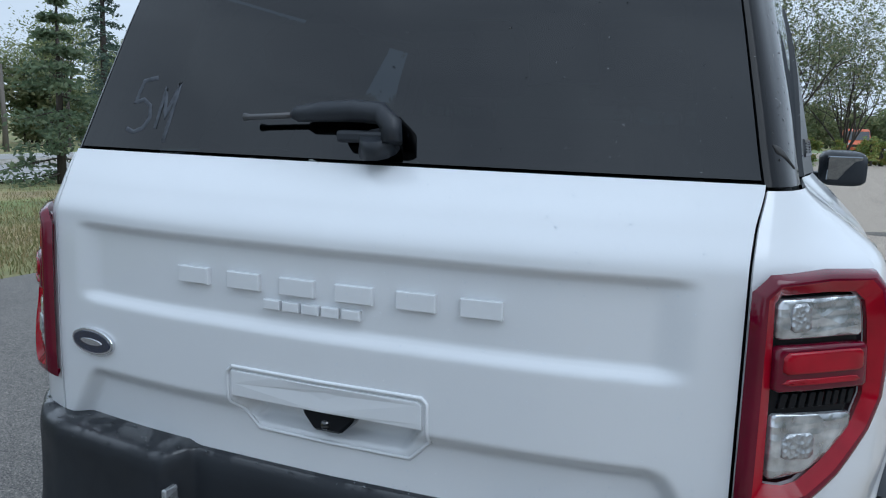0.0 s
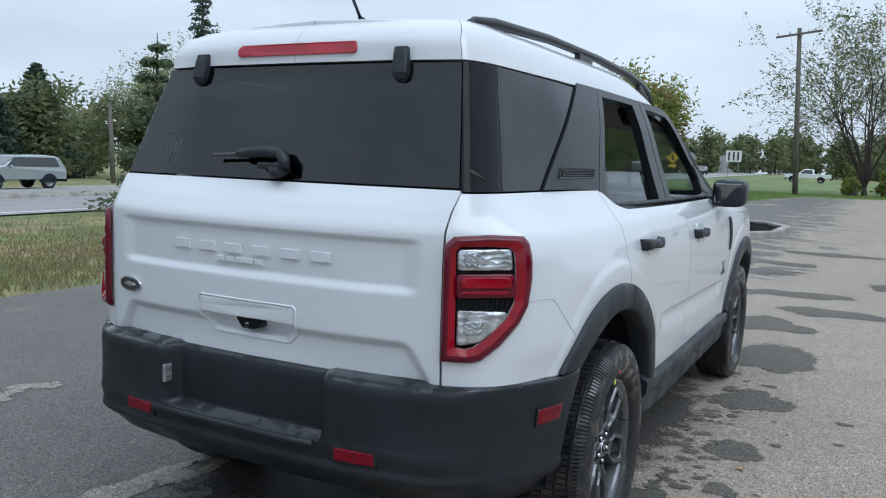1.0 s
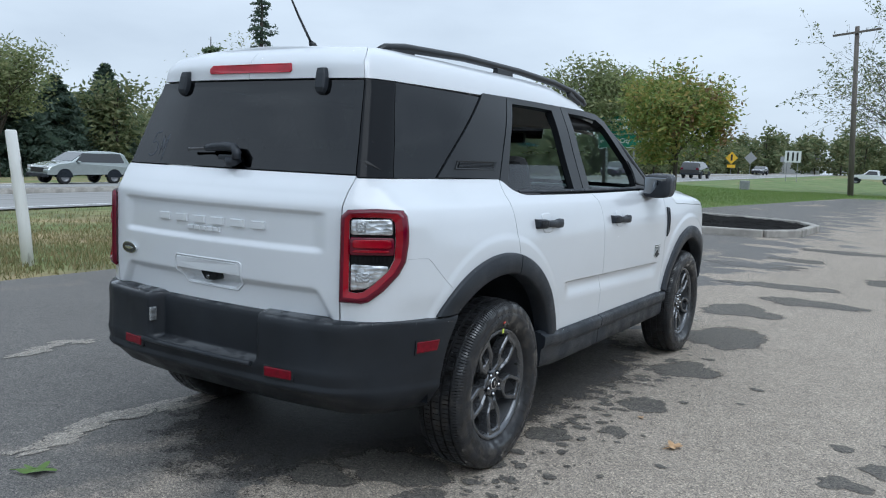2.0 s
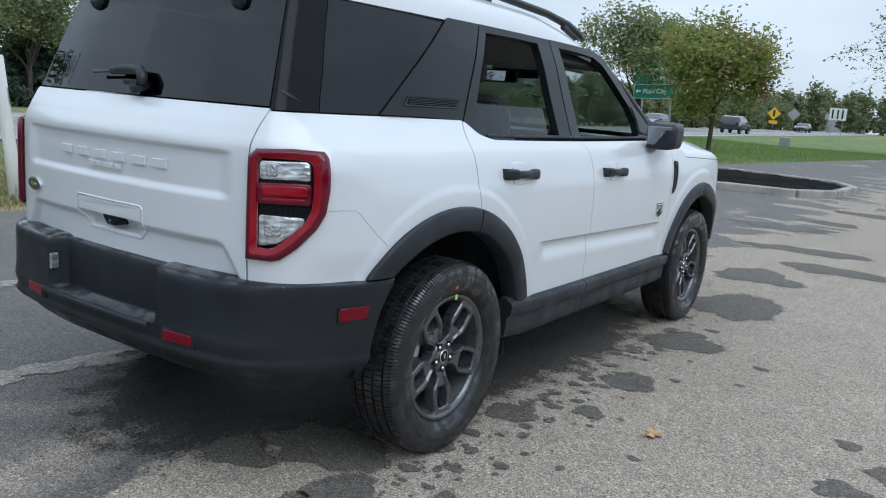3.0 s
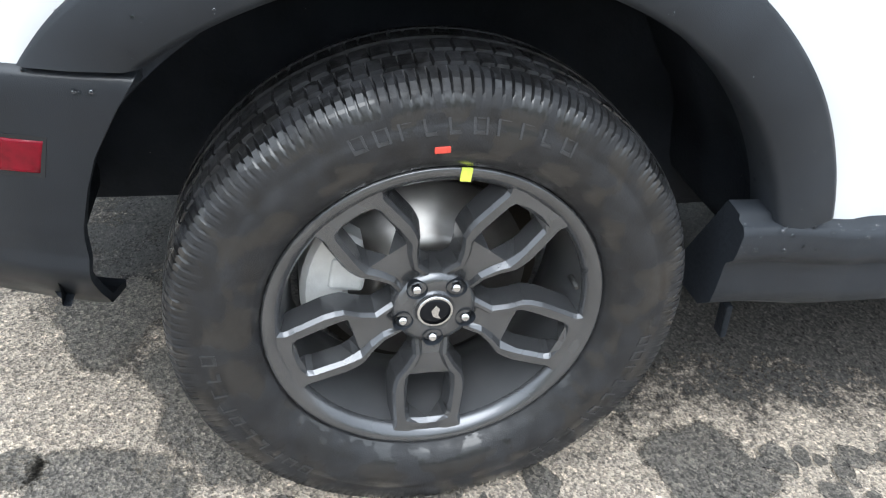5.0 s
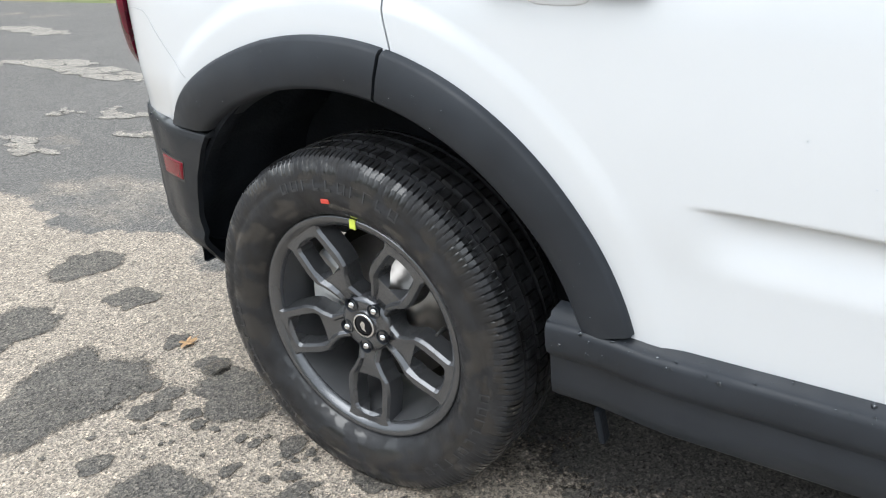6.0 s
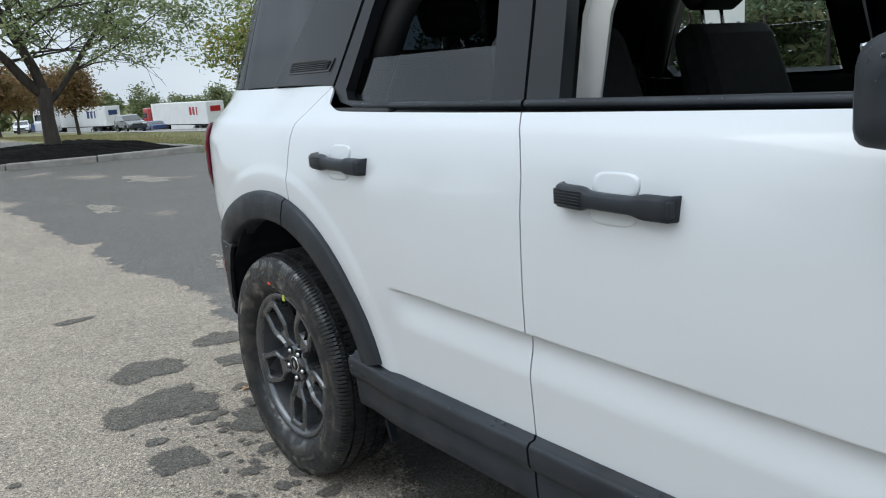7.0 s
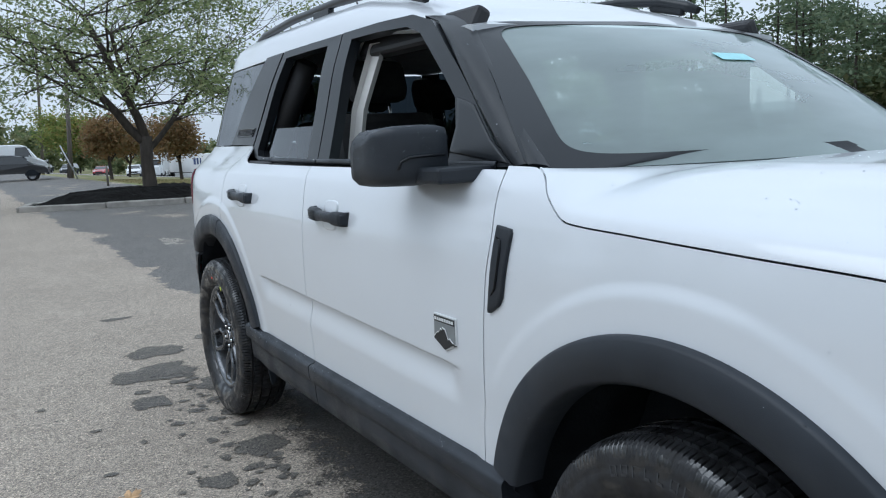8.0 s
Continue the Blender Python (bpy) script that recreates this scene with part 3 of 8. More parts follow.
def ring(name, skin, outer, inner, mat, parent, label="", off=0.0, off_in=None, thick=0.02, mirror=False, steps=3, fine=6, bulge=0.0):
    """A frame between two loops of (u, z) with equal counts."""
    def dense(loop):
        loop = np.array(loop, float)
        out = []
        for i in range(len(loop)):
            p, q = loop[i], loop[(i + 1) % len(loop)]
            for k in range(fine):
                out.append(p + (q - p) * k / fine)
        return np.array(out)
    O, I = dense(outer), dense(inner)
    rows = []
    off_in = off if off_in is None else off_in
    for k in range(steps + 1):
        f = k / steps
        Q = O + (I - O) * f
        h = off + (off_in - off) * f + bulge * 4 * f * (1 - f)
        rows.append(skin(Q[:, 0], Q[:, 1]) + skin.normal(Q[:, 0], Q[:, 1]) * h)
    return part(name, sheet_mesh(name, np.array(rows), closed=True, thick=thick, mirror=mirror), mat, parent, label)


def filled(name, skin, loop, mat, parent, label="", off=0.0, thick=0.01, mirror=False, fine=5, shrink=0.55):
    """A filled patch bounded by a loop of (u, z): rings closing on its middle."""
    loop = np.array(loop, float)
    out = []
    for i in range(len(loop)):
        p, q = loop[i], loop[(i + 1) % len(loop)]
        for k in range(fine):
            out.append(p + (q - p) * k / fine)
    O = np.array(out)
    mid = O.mean(0)
    rows = []
    for f in (0, 0.06, 0.25, 0.5, 0.75, 0.999):
        Q = O + (mid - O) * f
        lift = off - (0.002 if f == 0 else 0)
        rows.append(skin(Q[:, 0], Q[:, 1]) + skin.normal(Q[:, 0], Q[:, 1]) * lift)
    me = sheet_mesh(name, np.array(rows), closed=True, thick=0, mirror=mirror)
    bm = bmesh.new()
    bm.from_mesh(me)
    edge = [e for e in bm.edges if len(e.link_faces) == 1]
    far = [e for e in edge if (e.verts[0].co - e.verts[1].co).length > 0.0012]
    n = skin.normal(O[:, 0], O[:, 1]).mean(0)
    if mirror:
        n[0] *= -1
    res = bmesh.ops.extrude_edge_only(bm, edges=far)
    for v in [g for g in res["geom"] if isinstance(g, bmesh.types.BMVert)]:
        v.co -= Vector(n) * thick
    me2 = bpy.data.meshes.new(name)
    bm.to_mesh(me2)
    bm.free()
    return part(name, me2, mat, parent, label)


def box(bm, at, size, bevel=0.0, turn=None, taper=None):
    """Adds a bevelled box to a bmesh. taper: the top's size as a share of the bottom's."""
    tmp = bmesh.new()
    bmesh.ops.create_cube(tmp, size=1)
    for v in tmp.verts:
        k = taper if taper and v.co.z > 0 else (1, 1)
        v.co = Vector((v.co.x * size[0] * k[0], v.co.y * size[1] * k[1], v.co.z * size[2]))
    if bevel:
        bmesh.ops.bevel(tmp, geom=list(tmp.edges), offset=bevel, segments=2, affect="EDGES", profile=0.5)
    m = Matrix.Translation(at) @ (turn.to_4x4() if turn is not None else Matrix())
    bmesh.ops.transform(tmp, matrix=m, verts=tmp.verts)
    me = bpy.data.meshes.new("tmp")
    tmp.to_mesh(me)
    tmp.free()
    bm.from_mesh(me)
    bpy.data.meshes.remove(me)
    return bm


def boxed(at, size, bevel=0.0, turn=None, taper=None):
    return box(bmesh.new(), at, size, bevel, turn, taper)


def tube(bm, pts, radii, n=8, cap=True):
    """A round bar along points."""
    pts = [Vector(p) for p in pts]
    radii = [radii] * len(pts) if isinstance(radii, (int, float)) else radii
    rings, side = [], None
    for i, p in enumerate(pts):
        d = (pts[min(i + 1, len(pts) - 1)] - pts[max(i - 1, 0)]).normalized()
        if side is None:
            side = d.orthogonal().normalized()
        side = (side - d * side.dot(d)).normalized()
        up = d.cross(side)
        rings.append([bm.verts.new(p + (side * math.cos(2 * math.pi * k / n) + up * math.sin(2 * math.pi * k / n)) * radii[i]) for k in range(n)])
    for a, b in zip(rings, rings[1:]):
        for k in range(n):
            f = bm.faces.new((a[k], a[(k + 1) % n], b[(k + 1) % n], b[k]))
            f.smooth = True
    if cap:
        bm.faces.new(rings[0][::-1])
        bm.faces.new(rings[-1])
    return bm


def lathe(bm, profile, n=48, smooth=True):
    """Turns (x, r) points about the x axis."""
    rings = []
    for x, r in profile:
        rings.append([bm.verts.new((x, r * math.cos(2 * math.pi * k / n), r * math.sin(2 * math.pi * k / n))) for k in range(n)])
    for a, b in zip(rings, rings[1:]):
        for k in range(n):
            f = bm.faces.new((a[k], b[k], b[(k + 1) % n], a[(k + 1) % n]))
            f.smooth = smooth
    return bm


def extrude_poly(bm, pts, depth, axis=Vector((1, 0, 0)), bevel=0.0):
    """A flat polygon given thickness along an axis (towards +axis)."""
    tmp = bmesh.new()
    lo = [tmp.verts.new(p) for p in pts]
    f = tmp.faces.new(lo)
    res = bmesh.ops.extrude_face_region(tmp, geom=[f])
    for v in [g for g in res["geom"] if isinstance(g, bmesh.types.BMVert)]:
        v.co += axis * depth
    bmesh.ops.recalc_face_normals(tmp, faces=tmp.faces)
    if bevel:
        bmesh.ops.bevel(tmp, geom=list(tmp.edges), offset=bevel, segments=1, affect="EDGES", profile=0.5)
    me = bpy.data.meshes.new("tmp")
    tmp.to_mesh(me)
    tmp.free()
    bm.from_mesh(me)
    bpy.data.meshes.remove(me)
    return bm


# ---- the parked car ----
# y runs forward along it, x to its passenger side; the rear axle stands at y = 0.
KNOTS = [-1.48, -1.18, -0.876, -0.86, -0.74, -0.62, -0.40, -0.20, 0.0, 0.5, 1.2, 2.2, 2.6, 3.0, 3.2, 3.4, 3.6, 4.15]


def with_edge(tail):
    """Keeps the rear face flat up to its edge."""
    (x1, y1), (x2, y2) = tail[1], tail[2]
    return tail[:2] + [(x1 + (x2 - x1) * 0.95, y1 + (y2 - y1) * 0.93)] + tail[2:]


def flank(p, drop, tail, z):
    """x and y of one outline: rear half given by tail, then the flank at half-width p."""
    tail = with_edge(tail)
    xs = [t[0] for t in tail] + [p - drop * 1.5 - 0.016, p - drop - 0.009, p - drop * 0.25 - 0.003, p + 0.001, p + 0.001, p + 0.010, p - 0.002, p - 0.050, p * 0.84, p * 0.62, 0]
    ys = [t[1] for t in tail] + [-0.20, 0.0, 0.5, 1.2, 2.2, 2.6, 3.0, 3.2, 3.36, 3.46, 3.52]
    return (z, xs, ys)


BODY = Skin(KNOTS, [
    flank(0.842, 0, [(0, -0.74), (0.30, -0.735), (0.58, -0.70), (0.70, -0.64), (0.79, -0.53), (0.822, -0.40)], 0.22),
    flank(0.850, 0, [(0, -0.79), (0.30, -0.785), (0.60, -0.750), (0.72, -0.68), (0.782, -0.56), (0.824, -0.40)], 0.45),
    flank(0.858, 0, [(0, -0.79), (0.30, -0.780), (0.61, -0.738), (0.722, -0.675), (0.784, -0.565), (0.830, -0.40)], 0.60),
    flank(0.866, 0, [(0, -0.79), (0.30, -0.780), (0.61, -0.740), (0.725, -0.675), (0.787, -0.568), (0.833, -0.40)], 0.70),
    flank(0.868, 0, [(0, -0.795), (0.30, -0.785), (0.61, -0.745), (0.725, -0.675), (0.800, -0.572), (0.842, -0.40)], 0.80),
    flank(0.865, 0, [(0, -0.80), (0.30, -0.79), (0.61, -0.746), (0.722, -0.672), (0.798, -0.577), (0.838, -0.40)], 0.92),
    flank(0.850, 0.002, [(0, -0.803), (0.30, -0.793), (0.61, -0.746), (0.714, -0.668), (0.795, -0.577), (0.824, -0.40)], 1.02),
    flank(0.830, 0.006, [(0, -0.80), (0.30, -0.79), (0.61, -0.744), (0.702, -0.662), (0.776, -0.573), (0.803, -0.40)], 1.085),
    flank(0.784, 0.018, [(0, -0.768), (0.30, -0.76), (0.612, -0.72), (0.682, -0.642), (0.728, -0.55), (0.742, -0.40)], 1.14),
    flank(0.736, 0.030, [(0, -0.715), (0.30, -0.71), (0.62, -0.682), (0.658, -0.62), (0.671, -0.53), (0.674, -0.40)], 1.20),
    flank(0.718, 0.032, [(0, -0.695), (0.30, -0.69), (0.615, -0.665), (0.648, -0.61), (0.660, -0.52), (0.662, -0.40)], 1.23),
])


def cabin(z, tail, side):
    """One outline of the cabin. side: half-widths at the knots from -0.2 on."""
    tail = with_edge(tail)
    return (z, [t[0] for t in tail] + side + [side[-1]] * 6, [t[1] for t in tail] + [-0.20, 0.0, 0.5, 1.2, 2.2, 2.6, 3.0, 3.2, 3.36, 3.46, 3.52])


CABIN = Skin(KNOTS, [
    cabin(1.08, [(0, -0.765), (0.30, -0.755), (0.650, -0.72), (0.698, -0.65), (0.708, -0.55), (0.710, -0.40)], [0.715, 0.730, 0.760, 0.780, 0.775]),
    cabin(1.20, [(0, -0.711), (0.30, -0.706), (0.616, -0.678), (0.655, -0.616), (0.667, -0.53), (0.669, -0.40)], [0.676, 0.694, 0.722, 0.742, 0.735]),
    cabin(1.32, [(0, -0.668), (0.30, -0.663), (0.592, -0.636), (0.628, -0.576), (0.642, -0.497), (0.645, -0.385)], [0.653, 0.668, 0.690, 0.704, 0.685]),
    cabin(1.44, [(0, -0.625), (0.30, -0.62), (0.568, -0.594), (0.600, -0.536), (0.614, -0.464), (0.618, -0.37)], [0.627, 0.642, 0.660, 0.668, 0.638]),
    cabin(1.55, [(0, -0.592), (0.30, -0.586), (0.545, -0.556), (0.574, -0.498), (0.588, -0.43), (0.593, -0.36)], [0.601, 0.612, 0.622, 0.624, 0.592]),
    cabin(1.605, [(0, -0.590), (0.30, -0.584), (0.535, -0.548), (0.560, -0.49), (0.572, -0.42), (0.577, -0.35)], [0.584, 0.593, 0.602, 0.604, 0.568]),
    cabin(1.655, [(0, -0.560), (0.30, -0.554), (0.517, -0.512), (0.540, -0.455), (0.550, -0.39), (0.553, -0.33)], [0.557, 0.566, 0.573, 0.575, 0.540]),
    cabin(1.69, [(0, -0.500), (0.30, -0.495), (0.478, -0.456), (0.498, -0.41), (0.507, -0.36), (0.511, -0.31)], [0.514, 0.522, 0.529, 0.531, 0.497]),
])

AXLES = (0.0, 2.67)
HUB_Z = 0.352


def arch_radius(u, z):
    d = np.full(np.shape(u), 9.0)
    for y in AXLES:
        d = np.minimum(d, np.hypot(np.asarray(u) - y, np.asarray(z) - HUB_Z))
    return d


def body_shape(u, z, P):
    """Swelling over the wheels and the scooped line along the doors."""
    d = 0.0047 * (1 - ease(0.600, 0.634, arch_radius(u, z) + 0.016 * ease(1.4, 1.6, u)))
    along = ease(0.60, 0.70, u) * (1 - ease(1.96, 2.04, u))
    line = 0.713 - 0.021 * (u - 0.66)
    scoop = ease(-0.100, -0.018, z - line) * (1 - ease(-0.007, 0.001, z - line))
    return d - 0.019 * scoop * along


def arch_edge(y0, r, floor):
    """The lower edge of a panel over a wheel."""
    return lambda u: np.where(np.abs(np.asarray(u) - y0) < r, np.maximum(HUB_Z + np.sqrt(np.maximum(r * r - (np.asarray(u) - y0) ** 2, 0)), floor), floor)


car = thing("compact_suv", "white compact SUV with black cladding, parked on wet asphalt", "car")

REAR_SEAM = lerp_table([(0.60, 0.16), (0.885, 0.135), (0.95, 0.122), (1.08, 0.118), (1.14, 0.145), (1.20, 0.190)])
MID_SEAM = lerp_table([(0.46, 1.099), (0.60, 1.097), (0.90, 1.095), (1.0, 1.090), (1.07, 1.074), (1.14, 1.030)])
FRONT_SEAM = lerp_table([(0.46, 2.110), (0.70, 2.135), (0.90, 2.152), (1.0, 2.165), (1.08, 2.160), (1.14, 2.135)])
HOOD_SEAM = lerp_table([(2.10, 1.142), (2.23, 1.140), (2.275, 1.126), (2.34, 1.076), (2.40, 1.042), (2.57, 1.034), (2.8, 1.024), (3.0, 1.015), (3.3, 0.968), (3.6, 0.93)])
SIDE_TOP = lerp_table([(0.0, 1.197), (0.19, 1.192), (0.24, 1.150), (0.34, 1.130), (1.0, 1.127), (2.2, 1.134)])


def build_side(mirror):
    """The outer panels of one flank."""
    k = dict(mirror=mirror)
    quarter = panel("quarter_panel", BODY, -0.858, REAR_SEAM, arch_edge(0.0, 0.530, 0.685), 1.197, 90, 60, PAINT, car, "white painted rear quarter panel", disp=body_shape, **k)
    rear_door = panel("rear_door", BODY, REAR_SEAM, MID_SEAM, arch_edge(0.0, 0.530, 0.484), SIDE_TOP, 80, 170, PAINT, car, "white painted rear door", disp=body_shape, **k)
    front_door = panel("front_door", BODY, MID_SEAM, FRONT_SEAM, 0.484, SIDE_TOP, 80, 170, PAINT, car, "white painted front door", disp=body_shape, **k)
    fender = panel("front_fender", BODY, FRONT_SEAM, 3.42, arch_edge(2.67, 0.505, 0.484), HOOD_SEAM, 90, 70, PAINT, car, "white painted front fender", disp=body_shape, **k)
    # wheel arch cladding: an arc in two lengths, split over the rear door seam
    for y0, cuts in ((0.0, ((15, 76.5), (77.2, 148))), (2.67, ((16, 164),))):
        for a0, a1 in cuts:
            def radii(ang):
                back, fore = np.maximum(-np.cos(ang), 0) ** 2, np.maximum(np.cos(ang), 0) ** 2
                if y0 == 0.0:
                    return 0.551 + 0.012 * fore + 0.052 * back, 0.463 + 0.015 * fore + 0.040 * back
                return 0.530 + 0.016 * fore, 0.446 + 0.0 * ang

            rows = []
            for f, off in ((0, 0.004), (0.02, 0.016), (0.1, 0.021), (0.5, 0.024), (0.9, 0.022), (1.0, 0.012), (1.0, -0.055)):
                last = radians(a1)
                if y0 == 0.0 and a1 > 100:
                    for _ in range(8):
                        ro, ri = radii(np.array([last]))
                        last = math.pi - math.asin(min(1.0, (0.7015 - HUB_Z) / float(ro[0] + (ri[0] - ro[0]) * f)))
                ang = np.linspace(radians(a0), last, 60)
                ro, ri = radii(ang)
                r = ro + (ri - ro) * f
                u, z = y0 + r * np.cos(ang), HUB_Z + r * np.sin(ang)
                sk, nn = BODY(u, z), BODY.normal(u, z)
                nn[:, 2] *= 0.2
                rows.append(sk + nn * off)
            part("wheel_arch_flare", sheet_mesh("wheel_arch_flare", np.array(rows), thick=0.03, **k), PLASTIC, car, "matt black plastic wheel arch flare")
    # sill cladding, in two lengths
    for a, b in ((0.405, 1.098), (1.102, 2.205)):
        u = np.linspace(a + 0.001, b - 0.001, 40)
        rows = []
        for off, z in ((-0.03, 0.489), (0.004, 0.487), (0.006, 0.480), (0.020, 0.478), (0.0255, 0.473), (0.028, 0.466), (0.027, 0.436), (0.024, 0.424), (0.012, 0.412), (0.010, 0.406), (0.010, 0.385), (0.009, 0.360), (0.006, 0.335), (-0.02, 0.312), (-0.12, 0.305)):
            zz = np.full(u.shape, z) + 0.012 * ease(0.6, 0.46, u)
            wave = 0.010 * (1 - ease(0.06, 0.14, np.abs(u - 0.80))) + 0.010 * (1 - ease(0.10, 0.2, np.abs(u - 1.6)))
            h = off + (wave if 0.36 < z < 0.40 else 0)
            rows.append(BODY(u, zz) + BODY.normal(u, zz) * np.broadcast_to(h, u.shape)[:, None])
        R = np.array(rows)
        flip = np.array([-1, 1, 1]) if mirror else np.array([1, 1, 1])
        sm = bmesh.new()
        sm.from_mesh(sheet_mesh("sill_cladding", R, thick=0.0, **k))
        sill = part("sill_cladding", sm, PLASTIC, car, "matt black plastic sill cladding")
        for e in (0, -1):
            closing = bmesh.new()
            closing.faces.new([closing.verts.new(tuple(p * flip)) for p in R[:, e]])
            part("sill_end", closing, DARK, sill)
    # cabin side, rear to front
    CP_LINE = lerp_table([(1.14, 0.162), (1.19, 0.188), (1.562, 0.386)])
    Q_LINE = lerp_table([(1.19, -0.262), (1.20, -0.25), (1.548, 0.160)])
    panel("corner_pillar", CABIN, -0.858, -0.613, 1.198, 1.552, 30, 24, GLOSS, car, "gloss black rear corner pillar", thick=0.012, **k)
    panel("quarter_window", CABIN, -0.611, Q_LINE, 1.198, lerp_table([(-0.62, 1.551), (-0.1, 1.549), (0.2, 1.545)]), 40, 24, PRIVACY, car, "dark tinted rear quarter window", thick=0.006, **k)
    cpan = panel("c_pillar_panel", CABIN, Q_LINE, CP_LINE, lerp_table([(-0.3, 1.198), (0.0, 1.196), (0.2, 1.19)]), lerp_table([(0.1, 1.556), (0.17, 1.562), (0.4, 1.563)]), 30, 30, SATIN, car, "satin black C-pillar panel with a vent", off=0.008, thick=0.016, **k)
    # vent slot in the pillar panel
    for i in range(4):
        z = 1.2400 + i * 0.0055
        uu = np.linspace(-0.108 + i * 0.004, 0.145 + i * 0.004, 8)
        rows = [CABIN(uu, np.full(8, z + dz)) + CABIN.normal(uu, np.full(8, z)) * (0.009 + h) for dz, h in ((0, 0), (0.0007, 0.004), (0.0027, 0.004), (0.0034, 0))]
        part("vent_slat", sheet_mesh("vent_slat", np.array(rows), thick=0.004, **k), PLASTIC, cpan)
    ring("vent_frame", CABIN, [(-0.130, 1.233), (0.158, 1.233), (0.184, 1.266), (-0.108, 1.266)], [(-0.117, 1.238), (0.149, 1.238), (0.171, 1.261), (-0.101, 1.261)], SATIN, cpan, off=0.012, off_in=0.010, thick=0.006, steps=2, fine=4, **k)
    # door window frames
    rf_out = [(0.195, 1.188), (0.245, 1.148), (0.36, 1.130), (0.70, 1.128), (1.012, 1.129), (0.985, 1.35), (0.968, 1.562), (0.70, 1.563), (0.395, 1.563), (0.30, 1.38)]
    rf_in = [(0.262, 1.180), (0.285, 1.153), (0.38, 1.149), (0.65, 1.147), (0.907, 1.147), (0.878, 1.35), (0.855, 1.535), (0.66, 1.537), (0.432, 1.535), (0.352, 1.38)]
    ring("rear_window_frame", CABIN, rf_out, rf_in, SATIN, rear_door, "satin black window frame", off=0.006, off_in=0.004, thick=0.035, **k)
    ff_out = [(1.020, 1.129), (1.4, 1.129), (1.8, 1.130), (2.125, 1.134), (2.03, 1.185), (1.90, 1.285), (1.78, 1.378), (1.665, 1.462), (1.58, 1.522), (1.46, 1.555), (1.25, 1.562), (0.975, 1.563), (0.995, 1.35)]
    ff_in = [(1.107, 1.147), (1.4, 1.147), (1.72, 1.148), (1.845, 1.152), (1.842, 1.225), (1.80, 1.300), (1.70, 1.375), (1.60, 1.448), (1.53, 1.495), (1.44, 1.523), (1.25, 1.532), (1.058, 1.534), (1.078, 1.35)]
    ring("front_window_frame", CABIN, ff_out, ff_in, SATIN, front_door, "satin black window frame", off=0.006, off_in=0.004, thick=0.035, **k)
    # belt moulding
    for a, b, own in ((0.33, 1.012, rear_door), (1.020, 2.06, front_door)):
        u = np.linspace(a, b, 30)
        rows = [CABIN(u, np.full(30, z)) + CABIN.normal(u, np.full(30, z)) * h for z, h in ((1.128, 0.0), (1.130, 0.010), (1.133, 0.013), (1.141, 0.013), (1.145, 0.009), (1.147, 0.0))]
        part("belt_moulding", sheet_mesh("belt_moulding", np.array(rows), thick=0.004, **k), PLASTIC, own)
    # panes: lowered on the passenger side, half down on the other
    top_r = 1.268 if not mirror else 1.30
    panel("rear_door_glass", CABIN, lerp_table([(1.10, 0.24), (1.3, 0.31), (1.55, 0.43)]), lerp_table([(1.10, 0.90), (1.3, 0.885), (1.55, 0.86)]), 1.10, top_r, 24, 10, DOOR_GLASS, rear_door, "half-lowered tinted pane", off=-0.022, thick=0.004, **k)
    if mirror:
        panel("front_door_glass", CABIN, 1.09, lerp_table([(1.10, 1.90), (1.35, 1.72)]), 1.10, 1.285, 24, 10, DOOR_GLASS, front_door, "half-lowered tinted pane", off=-0.022, thick=0.004, **k)
    # handle of each door: a dished cup and a ribbed bar
    for u0, own in ((0.293, rear_door), (1.199, front_door)):
        build_handle(u0, own, mirror, 1.006 if u0 < 1 else 0.988)
    build_lamp(mirror)
    build_mirror(mirror, front_door)
    # vent behind the front wheel
    fv_loop = [(2.168, 0.838), (2.176, 0.838), (2.208, 0.858), (2.219, 0.876), (2.231, 0.94), (2.241, 1.008), (2.236, 1.017), (2.188, 1.022), (2.181, 0.95)]
    fv = filled("fender_vent", BODY, fv_loop, PLASTIC, fender, "black plastic fender vent", off=0.008, thick=0.02, **k)
    slot = bmesh.new()
    sx = -1 if mirror else 1
    q = np.array([(2.222, 0.997), (2.236, 0.992), (2.239, 0.975), (2.234, 0.925), (2.226, 0.893), (2.212, 0.876)]) - (0.028, 0.0)
    p = BODY(q[:, 0], q[:, 1]) + BODY.normal(q[:, 0], q[:, 1]) * 0.0082
    tube(slot, [(sx * a, b, c) for a, b, c in p], [0.0016, 0.0032, 0.0036, 0.0036, 0.003, 0.0014], 8)
    part("vent_rib", slot, GLOSS, fv)
    # shield badge on the front door
    shield = [(1.956, 0.799), (2.054, 0.799), (2.052, 0.737), (2.004, 0.714), (1.954, 0.737)]
    sb = skin_plate("trim_badge", shield, SIGN_WHITE, front_door, 0.0040, mirror, "shield badge with a dark mountain and a pale rim")
    skin_plate("badge_field", [(1.959, 0.796), (2.051, 0.796), (2.049, 0.739), (2.004, 0.7175), (1.957, 0.739)], BADGE_GREY, sb, 0.0052, mirror)
    skin_plate("badge_band", [(1.960, 0.795), (2.050, 0.795), (2.050, 0.781), (1.960, 0.781)], SIGN_BLACK, sb, 0.0060, mirror)
    for i in range(8):
        y = 1.964 + i * 0.0106
        skin_plate("badge_bar", [(y, 0.7915), (y + 0.0076, 0.7915), (y + 0.0076, 0.7845), (y, 0.7845)], SIGN_WHITE, sb, 0.0068, mirror)
    ridge = [(0, 104), (18, 84), (34, 78), (44, 62), (52, 68), (60, 54), (76, 60), (84, 76), (94, 104), (108, 96), (116, 106), (128, 112), (141, 124)]
